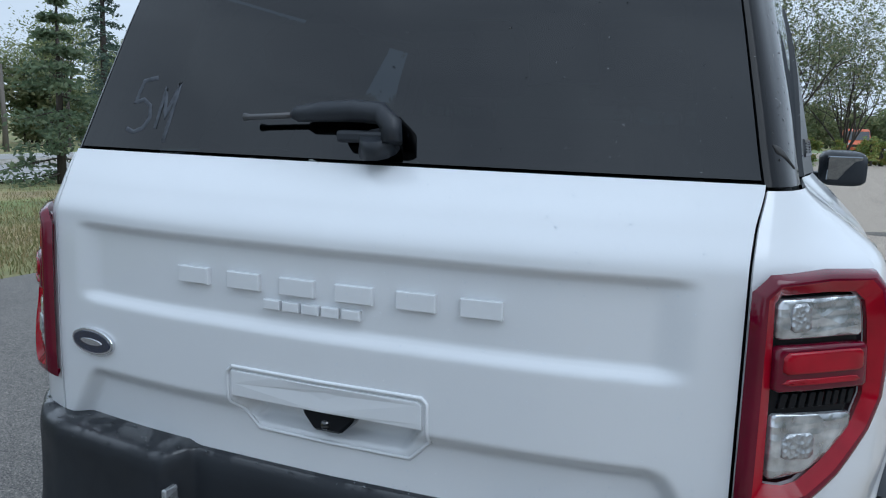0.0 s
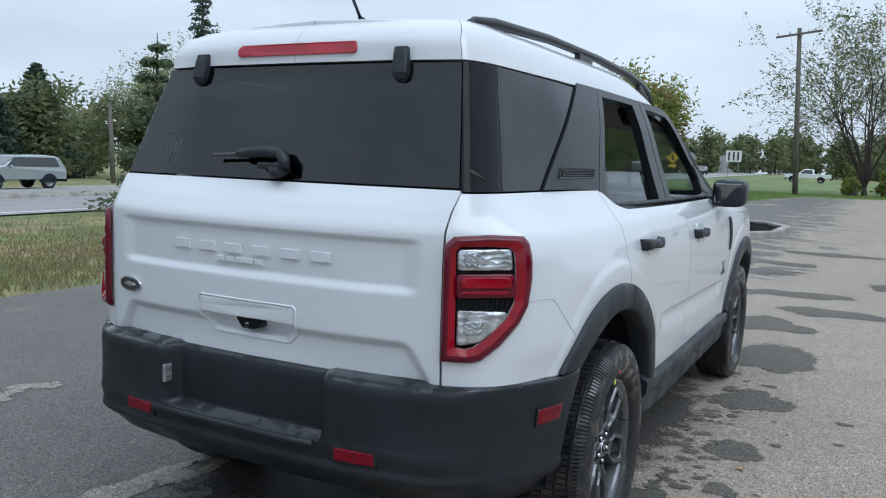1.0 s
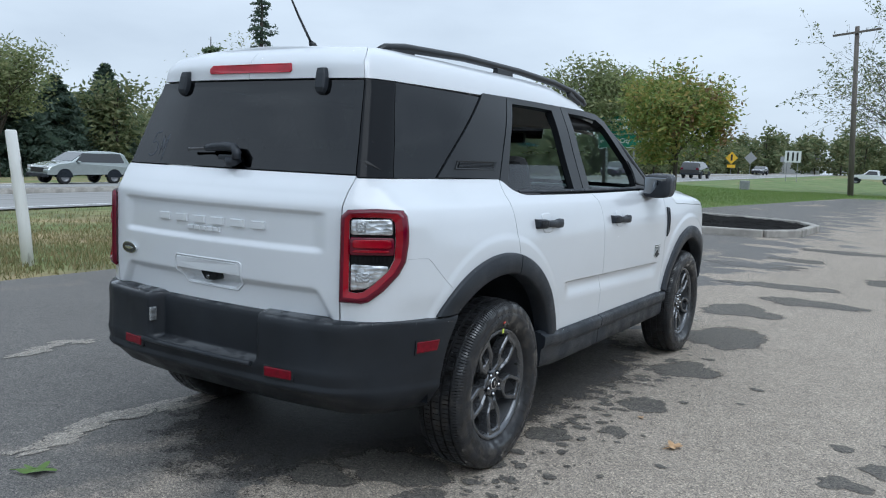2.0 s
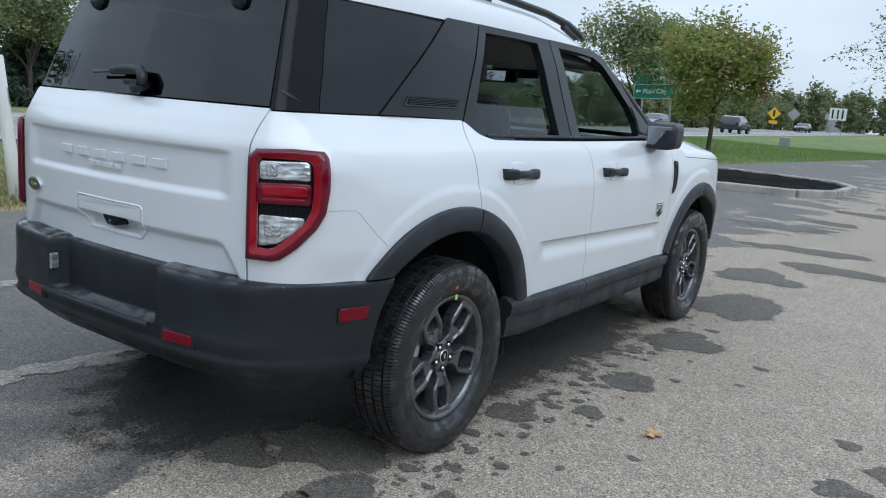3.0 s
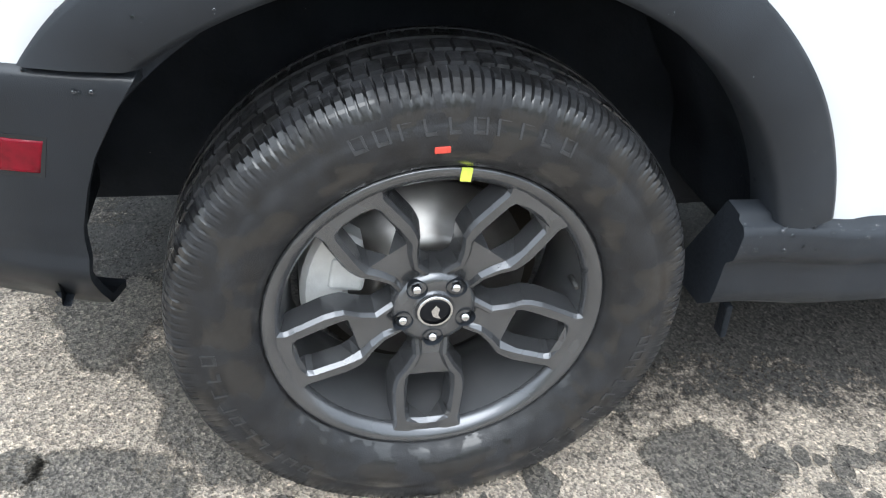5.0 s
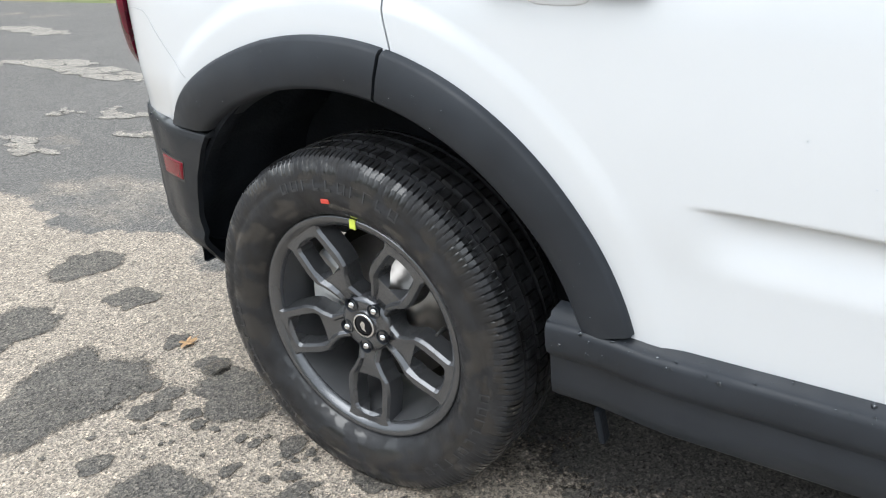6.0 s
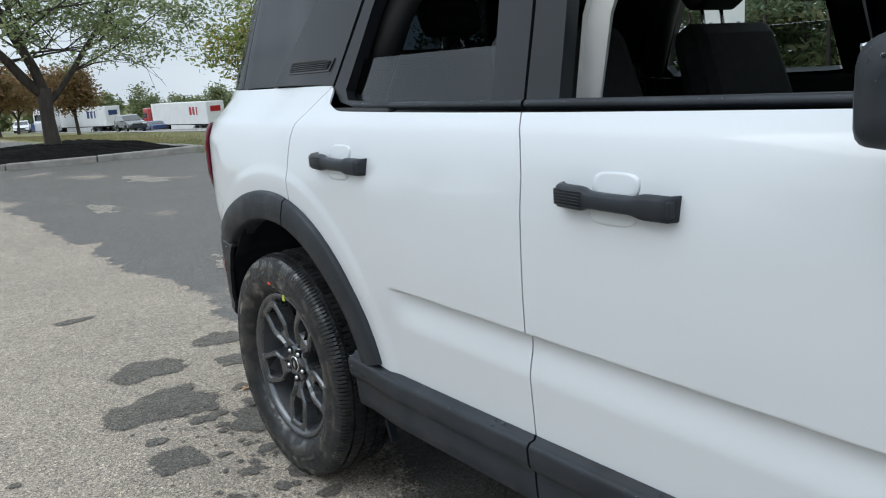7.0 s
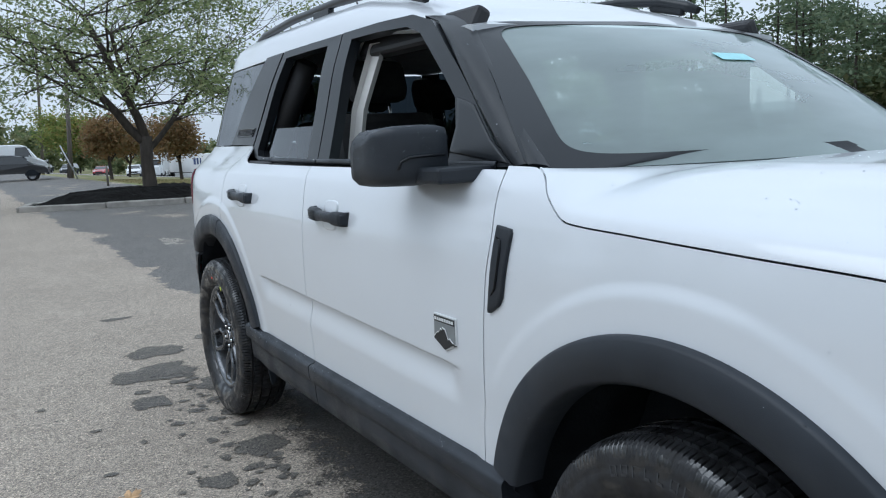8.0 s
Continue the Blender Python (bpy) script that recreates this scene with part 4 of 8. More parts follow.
    for name, up, mat, off in (("badge_snow", 0.0030, SIGN_WHITE, 0.0060), ("badge_peak", 0.0, SIGN_BLACK, 0.0068)):
        top = [(1.960 + x * 0.000628, 0.795 - y * 0.00050 + up) for x, y in ridge]
        skin_plate(name, top + [(2.0485, 0.739), (2.004, 0.7180), (1.9575, 0.739)], mat, sb, off, mirror)
    return quarter, rear_door, front_door, fender


def skin_plate(name, loop, mat, parent, off, mirror, label=""):
    """A thin flat plate of any outline in (u, z), laid on the flank."""
    q = np.array(loop) + (-0.019, 0.0)
    n = BODY.normal(q[:, 0], q[:, 1])
    sx = np.array([-1 if mirror else 1, 1, 1])
    out, back = (BODY(q[:, 0], q[:, 1]) + n * off) * sx, (BODY(q[:, 0], q[:, 1]) - n * 0.002) * sx
    bm = bmesh.new()
    a, b = [bm.verts.new(tuple(p)) for p in out], [bm.verts.new(tuple(p)) for p in back]
    bm.faces.new(a)
    for i in range(len(a)):
        j = (i + 1) % len(a)
        bm.faces.new((a[i], b[i], b[j], a[j]))
    bmesh.ops.recalc_face_normals(bm, faces=bm.faces)
    bmesh.ops.triangulate(bm, faces=[f for f in bm.faces if len(f.verts) > 4])
    return part(name, bm, mat, parent, label)


def build_handle(u0, own, mirror, z0):
    sx = -1 if mirror else 1
    HL = 0.250
    # dished cup above and below the bar
    for zc, hh in ((z0 + 0.022, 0.021), (z0 - 0.024, 0.021)):
        loop = [(u0 + 0.120 + 0.050 * math.copysign(abs(math.cos(a)) ** 0.6, math.cos(a)), zc + hh * math.copysign(abs(math.sin(a)) ** 0.6, math.sin(a))) for a in np.linspace(0, 2 * math.pi, 24, endpoint=False)]
        filled("handle_cup", BODY, loop, PAINT, own, off=0.0035, thick=0.006, fine=1, mirror=mirror)
    bm = bmesh.new()
    n = 26
    rows = []
    for i in range(n):
        f = i / (n - 1)
        u = u0 + HL * f
        z = z0 - 0.006 * f
        half = 0.0208 - 0.0060 * float(ease(0.26, 0.34, f) * (1 - ease(0.68, 0.78, f)))
        out = 0.013 + 0.008 * math.sin(math.pi * f) - (0.020 if f in (0.0, 1.0) else 0)
        base = BODY(np.array([u]), np.array([z]))[0]
        row = []
        for a in np.linspace(0, 2 * math.pi, 14, endpoint=False):
            ca, sa = math.cos(a), math.sin(a)
            e = 0.62
            dx = 0.014 * math.copysign(abs(ca) ** e, ca)
            dz = half * math.copysign(abs(sa) ** e, sa)
            row.append(bm.verts.new((sx * (base[0] + out + dx), base[1], base[2] + dz)))
        rows.append(row)
    for a, b in zip(rows, rows[1:]):
        for j in range(14):
            f = bm.faces.new((a[j], a[(j + 1) % 14], b[(j + 1) % 14], b[j]))
            f.smooth = True
    bm.faces.new(rows[0])
    bm.faces.new(rows[-1][::-1])
    for f in (0.06, 0.94):
        base = BODY(np.array([u0 + HL * f]), np.array([z0 - 0.006 * f]))[0]
        box(bm, (sx * (base[0] + 0.006), base[1], base[2]), (0.04, 0.026, 0.028), 0.004)
    bmesh.ops.recalc_face_normals(bm, faces=bm.faces)
    h = part("door_handle", bm, PLASTIC, own, "black plastic door handle with fine ribs")
    for i in range(6):
        rb = bmesh.new()
        pts = []
        for f in (0.03, 0.16, 0.30):
            base = BODY(np.array([u0 + HL * f]), np.array([z0 - 0.006 * f]))[0]
            pts.append((sx * (base[0] + 0.0275 + 0.008 * math.sin(math.pi * f) + 0.0005), base[1], base[2] - 0.013 + i * 0.0052))
        tube(rb, pts, 0.0012, 5)
        part("handle_rib", rb, SATIN, h)


def build_lamp(mirror):
    k = dict(mirror=mirror)
    outer = [(-0.858, 1.066), (-0.836, 1.088), (-0.744, 1.091), (-0.652, 1.087), (-0.641, 1.070), (-0.641, 0.979), (-0.651, 0.911), (-0.676, 0.865), (-0.725, 0.807), (-0.770, 0.770), (-0.791, 0.764), (-0.858, 0.766)]
    inner = [(-0.829, 1.051), (-0.820, 1.062), (-0.754, 1.062), (-0.700, 1.060), (-0.688, 1.048), (-0.687, 0.988), (-0.691, 0.920), (-0.708, 0.884), (-0.755, 0.833), (-0.786, 0.806), (-0.804, 0.801), (-0.826, 0.805)]
    middle = [(o[0] + (i[0] - o[0]) * 0.55, o[1] + (i[1] - o[1]) * 0.55) for o, i in zip(outer, inner)]
    lamp = ring("tail_lamp", BODY, outer, middle, RED_LENS, car, "red tail lamp with clear lenses", off=0.009, off_in=0.022, thick=0.03, steps=5, fine=6, bulge=0.005, **k)
    ring("lens_bevel", BODY, middle, inner, BRIGHT_RED, lamp, "bright red sloping inner rim", off=0.0222, off_in=0.011, thick=0.02, steps=3, fine=6, **k)
    filled("lamp_housing", BODY, inner, GLOSS, lamp, off=0.004, thick=0.01, fine=3, **k)

    def lens(name, a0, a1, z0, z1, mat, off, cut=0.0):
        loop = [(a0, z0 + 0.004), (a0 + 0.006, z0), (a1 - 0.006 - cut, z0), (a1, z0 + cut * 0.9 + 0.004), (a1, z1 - 0.006), (a1 - 0.006, z1), (a0 + 0.006, z1), (a0, z1 - 0.006)]
        return filled(name, BODY, loop, mat, lamp, off=off, thick=0.018, fine=3, **k)
    lens("reversing_lens", -0.825, -0.695, 1.003, 1.056, CLEAR_LENS, 0.013)
    lens("lens_optic", -0.808, -0.780, 1.012, 1.050, OPTIC, 0.0155)
    lens("brake_lens", -0.827, -0.693, 0.934, 0.994, RED_LENS, 0.020)
    lens("brake_core", -0.818, -0.702, 0.958, 0.987, BRIGHT_RED, 0.0235)
    lens("brake_bar", -0.818, -0.706, 0.943, 0.951, BRIGHT_RED, 0.0225)
    loop = [(-0.822, 0.814), (-0.818, 0.810), (-0.778, 0.818), (-0.752, 0.836), (-0.710, 0.878), (-0.709, 0.893), (-0.714, 0.897), (-0.818, 0.901), (-0.822, 0.897)]
    filled("indicator_lens", BODY, loop, CLEAR_LENS, lamp, off=0.013, thick=0.018, fine=3, **k)
    lens("lens_optic", -0.808, -0.768, 0.838, 0.874, OPTIC, 0.0155)
    for i in range(9):
        a = -0.815 + i * 0.0125  # fins of the dark band
        filled("lamp_rib", BODY, [(a, 0.908), (a + 0.008, 0.908), (a + 0.012, 0.929), (a + 0.004, 0.929)], GLOSS, lamp, off=0.009, thick=0.01, fine=2, **k)
    return lamp


def build_mirror(mirror, own):
    sx = -1 if mirror else 1
    bm = bmesh.new()
    # shell: rounded box swept outwards
    rows = []
    for x, ky, kz, dy in ((0.835, 0.55, 0.62, 0.02), (0.850, 0.86, 0.90, 0.01), (0.875, 0.97, 0.98, 0.0), (0.93, 1.0, 1.0, 0.0), (0.98, 0.97, 0.98, -0.008), (1.012, 0.86, 0.90, -0.02), (1.030, 0.62, 0.70, -0.035), (1.034, 0.3, 0.35, -0.045)):
        row = []
        for a in np.linspace(0, 2 * math.pi, 28, endpoint=False):
            ca, sa = math.cos(a), math.sin(a)
            e = 0.40
            y = 1.862 + dy + 0.100 * ky * math.copysign(abs(ca) ** e, ca)
            z = 1.164 + 0.070 * kz * math.copysign(abs(sa) ** e, sa) + (0.012 * ca)
            row.append(bm.verts.new((sx * (0.815 + (x - 0.835) * 0.87), y, z)))
        rows.append(row)
    for a, b in zip(rows, rows[1:]):
        for j in range(28):
            f = bm.faces.new((a[j], a[(j + 1) % 28], b[(j + 1) % 28], b[j]))
            f.smooth = True
    bm.faces.new(rows[0])
    bm.faces.new(rows[-1])
    bmesh.ops.recalc_face_normals(bm, faces=bm.faces)
    shell = part("side_mirror", bm, PLASTIC, car, "black plastic door mirror with water drops")
    g = boxed((sx * 0.902, 1.764, 1.164), (0.130, 0.010, 0.098), 0.004, Euler((radians(9), 0, radians(sx * 6))).to_matrix())
    part("mirror_glass", g, MIRROR, shell, "mirror glass")
    gr = bmesh.new()
    tube(gr, [(sx * 0.838, 1.9595, 1.166), (sx * 0.897, 1.9625, 1.166), (sx * 0.928, 1.9575, 1.164), (sx * 0.945, 1.9495, 1.155), (sx * 0.951, 1.945, 1.138)], [0.003] * 5, 6)
    part("mirror_groove", gr, SATIN, shell)
    st = bmesh.new()
    box(st, (sx * 0.832, 1.972, 1.122), (0.150, 0.150, 0.036), 0.008)
    part("mirror_foot", st, PLASTIC, shell)
    sail = [(1.848, 1.165), (2.105, 1.140), (2.015, 1.192), (1.90, 1.278), (1.815, 1.300), (1.848, 1.225)]
    filled("mirror_sail", CABIN, sail, SATIN, own, "satin black corner panel", off=0.010, thick=0.03, mirror=mirror)


for flip_side in (False, True):
    build_side(flip_side)

# ---- tailgate ----


def tail_shape(u, z, P):
    x = np.abs(P[..., 0])
    d = -0.015 * (1 - ease(0.49, 0.56, x)) * ease(0.925, 0.950, z) * (1 - ease(1.062, 1.074, z))
    edge = 0.50 + (0.80 - z) * 0.62
    d = d - 0.022 * (1 - ease(-0.012, 0.028, x - edge)) * (1 - ease(0.776, 0.806, z))
    # grip pocket under the plate frame
    px = P[..., 0] + 0.006
    low = 0.164 - (0.808 - z) * 0.80
    pocket = (1 - ease(0, 0.012, np.abs(px) - low)) * ease(0.760, 0.768, z) * (1 - ease(0.806, 0.812, z))
    return d - 0.030 * pocket


uu = np.linspace(-0.862, -1.48, 110)
zz = np.linspace(0.690, 1.203, 100)
U, Z = np.meshgrid(uu, zz)
PR = BODY(U, Z)
NR = BODY.normal(U, Z)
PLft = PR * np.array([-1, 1, 1])
NLft = NR * np.array([-1, 1, 1])
P_all = np.concatenate([PR, PLft[:, -2::-1]], 1)
N_all = np.concatenate([NR, NLft[:, -2::-1]], 1)
U_all = np.concatenate([U, U[:, -2::-1]], 1)
Z_all = np.concatenate([Z, Z[:, -2::-1]], 1)
P_all = P_all + N_all * tail_shape(U_all, Z_all, P_all)[..., None]
tailgate = part("tailgate", sheet_mesh("tailgate", P_all, thick=0.02), PAINT, car, "white tailgate with recessed grip")


rear_table = {}


def rear_point(x, z, off=0.0, skin=BODY, shape=True):
    """A place on the tailgate at x."""
    key = (id(skin), round(float(z), 4))
    if key not in rear_table:
        us = np.linspace(-1.48, -0.74, 240)
        rear_table[key] = (skin(us, np.full(240, z))[:, 0], us)
    lo = float(np.interp(abs(x), *rear_table[key]))
    p = skin(np.array([lo]), np.array([z]))
    n = skin.normal(np.array([lo]), np.array([z]))[0]
    p = p[0]
    if x < 0:
        p, n = p * (-1, 1, 1), n * (-1, 1, 1)
    d = float(tail_shape(np.array([lo]), np.array([z]), np.array([p]))[0]) if shape else 0.0
    return Vector(p + n * (d + off)), Vector(n)


def rear_plate(name, loop, mat, parent, label="", off=0.004, thick=0.006, fine=3, skin=BODY, shape=True):
    """A raised plate on the tailgate with its outline in (x, z)."""
    loop = np.array(loop, float)
    pts = []
    for i in range(len(loop)):
        p, q = loop[i], loop[(i + 1) % len(loop)]
        for j in range(fine):
            pts.append(p + (q - p) * j / fine)
    bm = bmesh.new()
    front = [rear_point(p[0], p[1], off, skin, shape)[0] for p in pts]
    back = [rear_point(p[0], p[1], off - thick, skin, shape)[0] for p in pts]
    fv = [bm.verts.new(p) for p in front]
    bv = [bm.verts.new(p) for p in back]
    bm.faces.new(fv)
    for i in range(len(fv)):
        j = (i + 1) % len(fv)
        bm.faces.new((fv[i], bv[i], bv[j], fv[j]))
    bmesh.ops.recalc_face_normals(bm, faces=bm.faces)
    bmesh.ops.bevel(bm, geom=[e for e in bm.edges if len(e.link_faces) == 2 and any(len(f.verts) > 4 for f in e.link_faces)], offset=min(0.0016, thick * 0.4), segments=2, affect="EDGES", profile=0.5)
    return part(name, bm, mat, parent, label)


# maker's lettering as plain raised blocks
for i in range(6):
    x0 = -0.293 + i * 0.103
    rear_plate("raised_block", [(x0, 0.993), (x0 + 0.064, 0.993), (x0 + 0.064, 1.021), (x0, 1.021)], PAINT, tailgate, "raised white block", off=0.009, thick=0.011)
for i in range(5):
    x0 = -0.118 + i * 0.0365
    rear_plate("raised_block", [(x0, 0.966), (x0 + 0.031, 0.966), (x0 + 0.031, 0.982), (x0, 0.982)], PAINT, tailgate, "raised white block", off=0.009, thick=0.011)


def oval(cx, cz, a, b, n=28):
    return [(cx + a * math.cos(2 * math.pi * i / n), cz + b * math.sin(2 * math.pi * i / n)) for i in range(n)]


badge = rear_plate("oval_badge", oval(-0.507, 0.854, 0.058, 0.025), CHROME, tailgate, "dark blue oval badge with a chrome rim", off=0.007, thick=0.010, fine=1)
rear_plate("badge_field", oval(-0.507, 0.854, 0.052, 0.020), BLUE_BADGE, badge, off=0.0085, thick=0.003, fine=1)
rear_plate("badge_bar", oval(-0.507, 0.854, 0.030, 0.0065), CHROME, badge, off=0.0095, thick=0.003, fine=1)

# plate frame: a thin raised outline over the grip
outer_f = [(-0.178, 0.862), (0.167, 0.862), (0.176, 0.853), (0.176, 0.786), (0.140, 0.750), (-0.140, 0.752), (-0.187, 0.797), (-0.187, 0.853)]
bmf = bmesh.new()
for loop in (outer_f,):
    pts = []
    for i in range(len(loop)):
        p, q = np.array(loop[i]), np.array(loop[(i + 1) % len(loop)])
        for j in range(6):
            w = p + (q - p) * j / 6
            pts.append(rear_point(w[0], w[1], 0.001)[0])
    tube(bmf, pts + [pts[0]], 0.0034, 6, cap=False)
part("plate_frame", bmf, PAINT, tailgate, "white moulded plate frame")
rear_plate("plate_panel", [(-0.178, 0.856), (0.160, 0.856), (0.168, 0.850), (0.168, 0.811), (-0.178, 0.811)], PAINT, tailgate, "white plate panel", off=0.004, thick=0.006, fine=4)
rc = rear_point(0.0, 0.795, 0.0)[0]
cam_bm = bmesh.new()
extrude_poly(cam_bm, [(-0.046, rc.y + 0.03, 0.8125), (0.052, rc.y + 0.03, 0.8125), (0.048, rc.y + 0.03, 0.800), (0.026, rc.y + 0.03, 0.777), (-0.022, rc.y + 0.03, 0.777), (-0.042, rc.y + 0.03, 0.800)], 0.062, Vector((0, -1, 0)), 0.004)
rear_cam = part("reversing_camera", cam_bm, GLOSS, tailgate, "black reversing camera housing")
cl = bmesh.new()
bmesh.ops.create_uvsphere(cl, u_segments=12, v_segments=8, radius=0.009, matrix=Matrix.Translation((0.0, rc.y - 0.031, 0.790)))
part("camera_lens", cl, DARK_GLASS, rear_cam)

# rear window, with its wiper
uw = np.linspace(-0.8625, -1.48, 80)
zw = np.linspace(1.2085, 1.546, 24)
U, Z = np.meshgrid(uw, zw)
PR = CABIN(U, Z)
rear_glass = part("rear_window", sheet_mesh("rear_window", np.concatenate([PR, (PR * (-1, 1, 1))[:, -2::-1]], 1), thick=0.006), PRIVACY, tailgate, "dark tinted rear window with water drops")


def glass_point(x, z, off):
    return rear_point(x, z, off, CABIN, False)[0]


wb = bmesh.new()
arm = [glass_point(x, z, h) for x, z, h in ((0.075, 1.228, 0.030), (0.069, 1.256, 0.032), (0.048, 1.274, 0.032), (0.0, 1.277, 0.032), (-0.06, 1.274, 0.032), (-0.105, 1.270, 0.030), (-0.115, 1.269, 0.028))]
tube(wb, arm, [0.017, 0.018, 0.018, 0.018, 0.016, 0.013, 0.007], 10)
wiper = part("wiper_arm", wb, PLASTIC, tailgate, "black plastic wiper arm")
wt = bmesh.new()
tube(wt, [glass_point(-0.11, 1.269, 0.028), glass_point(-0.20, 1.264, 0.026), glass_point(-0.212, 1.264, 0.026)], [0.005, 0.005, 0.007], 8)
part("wiper_blade_stub", wt, BARREL, wiper)
wk = bmesh.new()
tube(wk, [glass_point(0.045, 1.222, 0.010), glass_point(0.045, 1.240, 0.030)], [0.034, 0.026], 12)
box(wk, glass_point(0.020, 1.240, 0.020), (0.09, 0.03, 0.020), 0.006)
part("wiper_pivot", wk, PLASTIC, wiper)
# faint chalk marks on the pane: a 5 and an M
for strokes in ([[(-0.452, 1.340), (-0.486, 1.334), (-0.497, 1.292), (-0.476, 1.299), (-0.456, 1.288), (-0.450, 1.266), (-0.462, 1.246), (-0.484, 1.238), (-0.505, 1.244)]],
                [[(-0.432, 1.246), (-0.424, 1.322), (-0.413, 1.266), (-0.392, 1.330), (-0.404, 1.222)]]):
    cb_ = bmesh.new()
    for st in strokes:
        pts = []
        for (x0, z0), (x1, z1) in zip(st, st[1:]):
            pts += [glass_point(x0 + (x1 - x0) * f, z0 + (z1 - z0) * f, 0.0004) for f in (0, 0.25, 0.5, 0.75)]
        pts.append(glass_point(*st[-1], 0.0004))
        tube(cb_, pts, 0.0046, 6)
    for v in cb_.verts:
        g = glass_point(v.co.x, v.co.z, 0.0)
        v.co.y = g.y - min(max(g.y - v.co.y, -0.0006), 0.0008)
    part("chalk_mark", cb_, CHALK, rear_glass, "faint chalk mark")
for sx in (-1, 1):
    filled("seal_mark", CABIN, [(-0.820, 1.258), (-0.806, 1.246), (-0.755, 1.236), (-0.698, 1.223), (-0.760, 1.243), (-0.800, 1.256)], SIGN_BLACK, rear_glass, "torn black seal mark", off=0.0020, thick=0.001, fine=1, mirror=sx < 0)
    sm = bmesh.new()
    for line in ([(-0.640, 0.919), (-0.586, 0.921), (-0.530, 0.918), (-0.505, 0.904), (-0.487, 0.886), (-0.430, 0.842), (-0.377, 0.801)],):
        q = np.array(line)
        f = np.linspace(0, len(q) - 1, 40)
        q = np.column_stack([np.interp(f, np.arange(len(q)), q[:, 0]), np.interp(f, np.arange(len(q)), q[:, 1])])
        p = BODY(q[:, 0], q[:, 1]) + BODY.normal(q[:, 0], q[:, 1]) * (body_shape(q[:, 0], q[:, 1], None)[:, None] + 0.0003)
        tube(sm, [(sx * a, b, c) for a, b, c in p], 0.0009, 5)
    part("panel_seam", sm, SEAM, car)

# high brake lamp and hinges
rear_plate("high_brake_lamp", [(-0.222, 1.583), (-0.216, 1.577), (0.214, 1.577), (0.222, 1.585), (0.218, 1.610), (-0.205, 1.610), (-0.222, 1.598)], DEEP_RED, tailgate, "red high-level brake lamp", off=0.008, thick=0.016, fine=5, skin=CABIN, shape=False)
for sx in (-1, 1):
    hb = bmesh.new()
    rows = []
    for z, w, h in ((1.592, 0.015, 0.004), (1.588, 0.020, 0.020), (1.568, 0.022, 0.026), (1.535, 0.024, 0.028), (1.510, 0.023, 0.026), (1.496, 0.016, 0.016), (1.492, 0.010, 0.003)):
        p, n = rear_point(sx * (0.370 + (1.592 - z) * 0.06), z, 0, CABIN, False)
        rows.append([hb.verts.new(p + Vector((dx * w, 0, 0)) + n * (h * k)) for dx, k in ((-1, -0.3), (-1, 0.75), (-0.7, 1), (0.7, 1), (1, 0.75), (1, -0.3))])
    for a, b in zip(rows, rows[1:]):
        for j in range(5):
            hb.faces.new((a[j], a[j + 1], b[j + 1], b[j]))
    hb.faces.new(rows[0])
    hb.faces.new(rows[-1])
    bmesh.ops.recalc_face_normals(hb, faces=hb.faces)
    part("tailgate_hinge", hb, PLASTIC, tailgate, "dark grey plastic hinge cover")

# ---- roof ----


def roof_row(u):
    zs = np.linspace(1.5545, 1.69, 12)
    P = CABIN(np.full(12, u), zs)
    y = P[-1, 1]
    fall = float(ease(0.85, 1.95, y)) * 0.060 / 0.85
    share = 1 - float(np.interp(y, (0.7, 1.0, 1.3, 1.5, 1.65, 1.75), (0, 0.04, 0.22, 0.50, 0.80, 0.97)))
    base = 1.5545 - fall
    P[:, 2] = base + (P[:, 2] - 1.5545) * share * 0.92
    xe, ze = P[-1, 0], P[-1, 2]
    crown = 0.034 * share * float(ease(-0.52, -0.1, y) * 0.6 + 0.4)
    side = []
    for f in np.linspace(1, 0, 11)[1:]:
        x = xe * f
        side.append((x, y, ze + crown * (1 - f * f)))
    R = np.vstack([P, side])
    Lf = R[:-1][::-1] * (-1, 1, 1)
    return np.vstack([R, Lf])


rows_s = np.array([roof_row(u) for u in np.linspace(-1.479, -0.8625, 26)])
spoiler = part("rear_spoiler", sheet_mesh("rear_spoiler", rows_s, thick=0.015), PAINT, car, "white roof spoiler")
rows_r = np.array([roof_row(u) for u in np.concatenate([np.linspace(-0.8575, -0.4, 20), np.linspace(-0.36, 1.74, 64)])])
roof = part("roof_panel", sheet_mesh("roof_panel", rows_r, thick=0.015), PAINT, car, "white roof panel")

for sx in (-1, 1):
    rb = bmesh.new()
    pts = [(0.462, -0.385, 1.672), (0.469, -0.34, 1.692), (0.480, -0.22, 1.706), (0.500, 0.2, 1.719), (0.516, 0.7, 1.714), (0.531, 1.1, 1.694), (0.540, 1.30, 1.668), (0.548, 1.42, 1.634), (0.550, 1.47, 1.612)]
    tube(rb, [(sx * x, y, z) for x, y, z in pts], [0.012, 0.017, 0.018, 0.017, 0.017, 0.018, 0.020, 0.020, 0.014], 8)
    for v in rb.verts:
        v.co.x = sx * (abs(v.co.x))
    rail = part("roof_rail", rb, SATIN, car, "black roof rail")
    for y, x, z in ((-0.24, 0.478, 1.682), (0.55, 0.512, 1.692), (1.33, 0.543, 1.640)):
        slope = -0.24 if y > 1 else 0.12 if y < 0 else 0.0
        part("rail_foot", boxed((sx * x, y, z), (0.024, 0.17, 0.042), 0.010, Euler((slope, 0, 0)).to_matrix()), SATIN, rail)
ab = bmesh.new()
tube(ab, [(-0.035, -0.17, 1.700), (-0.035, -0.19, 1.745), (-0.035, -0.205, 1.755)], [0.028, 0.016, 0.008], 10)
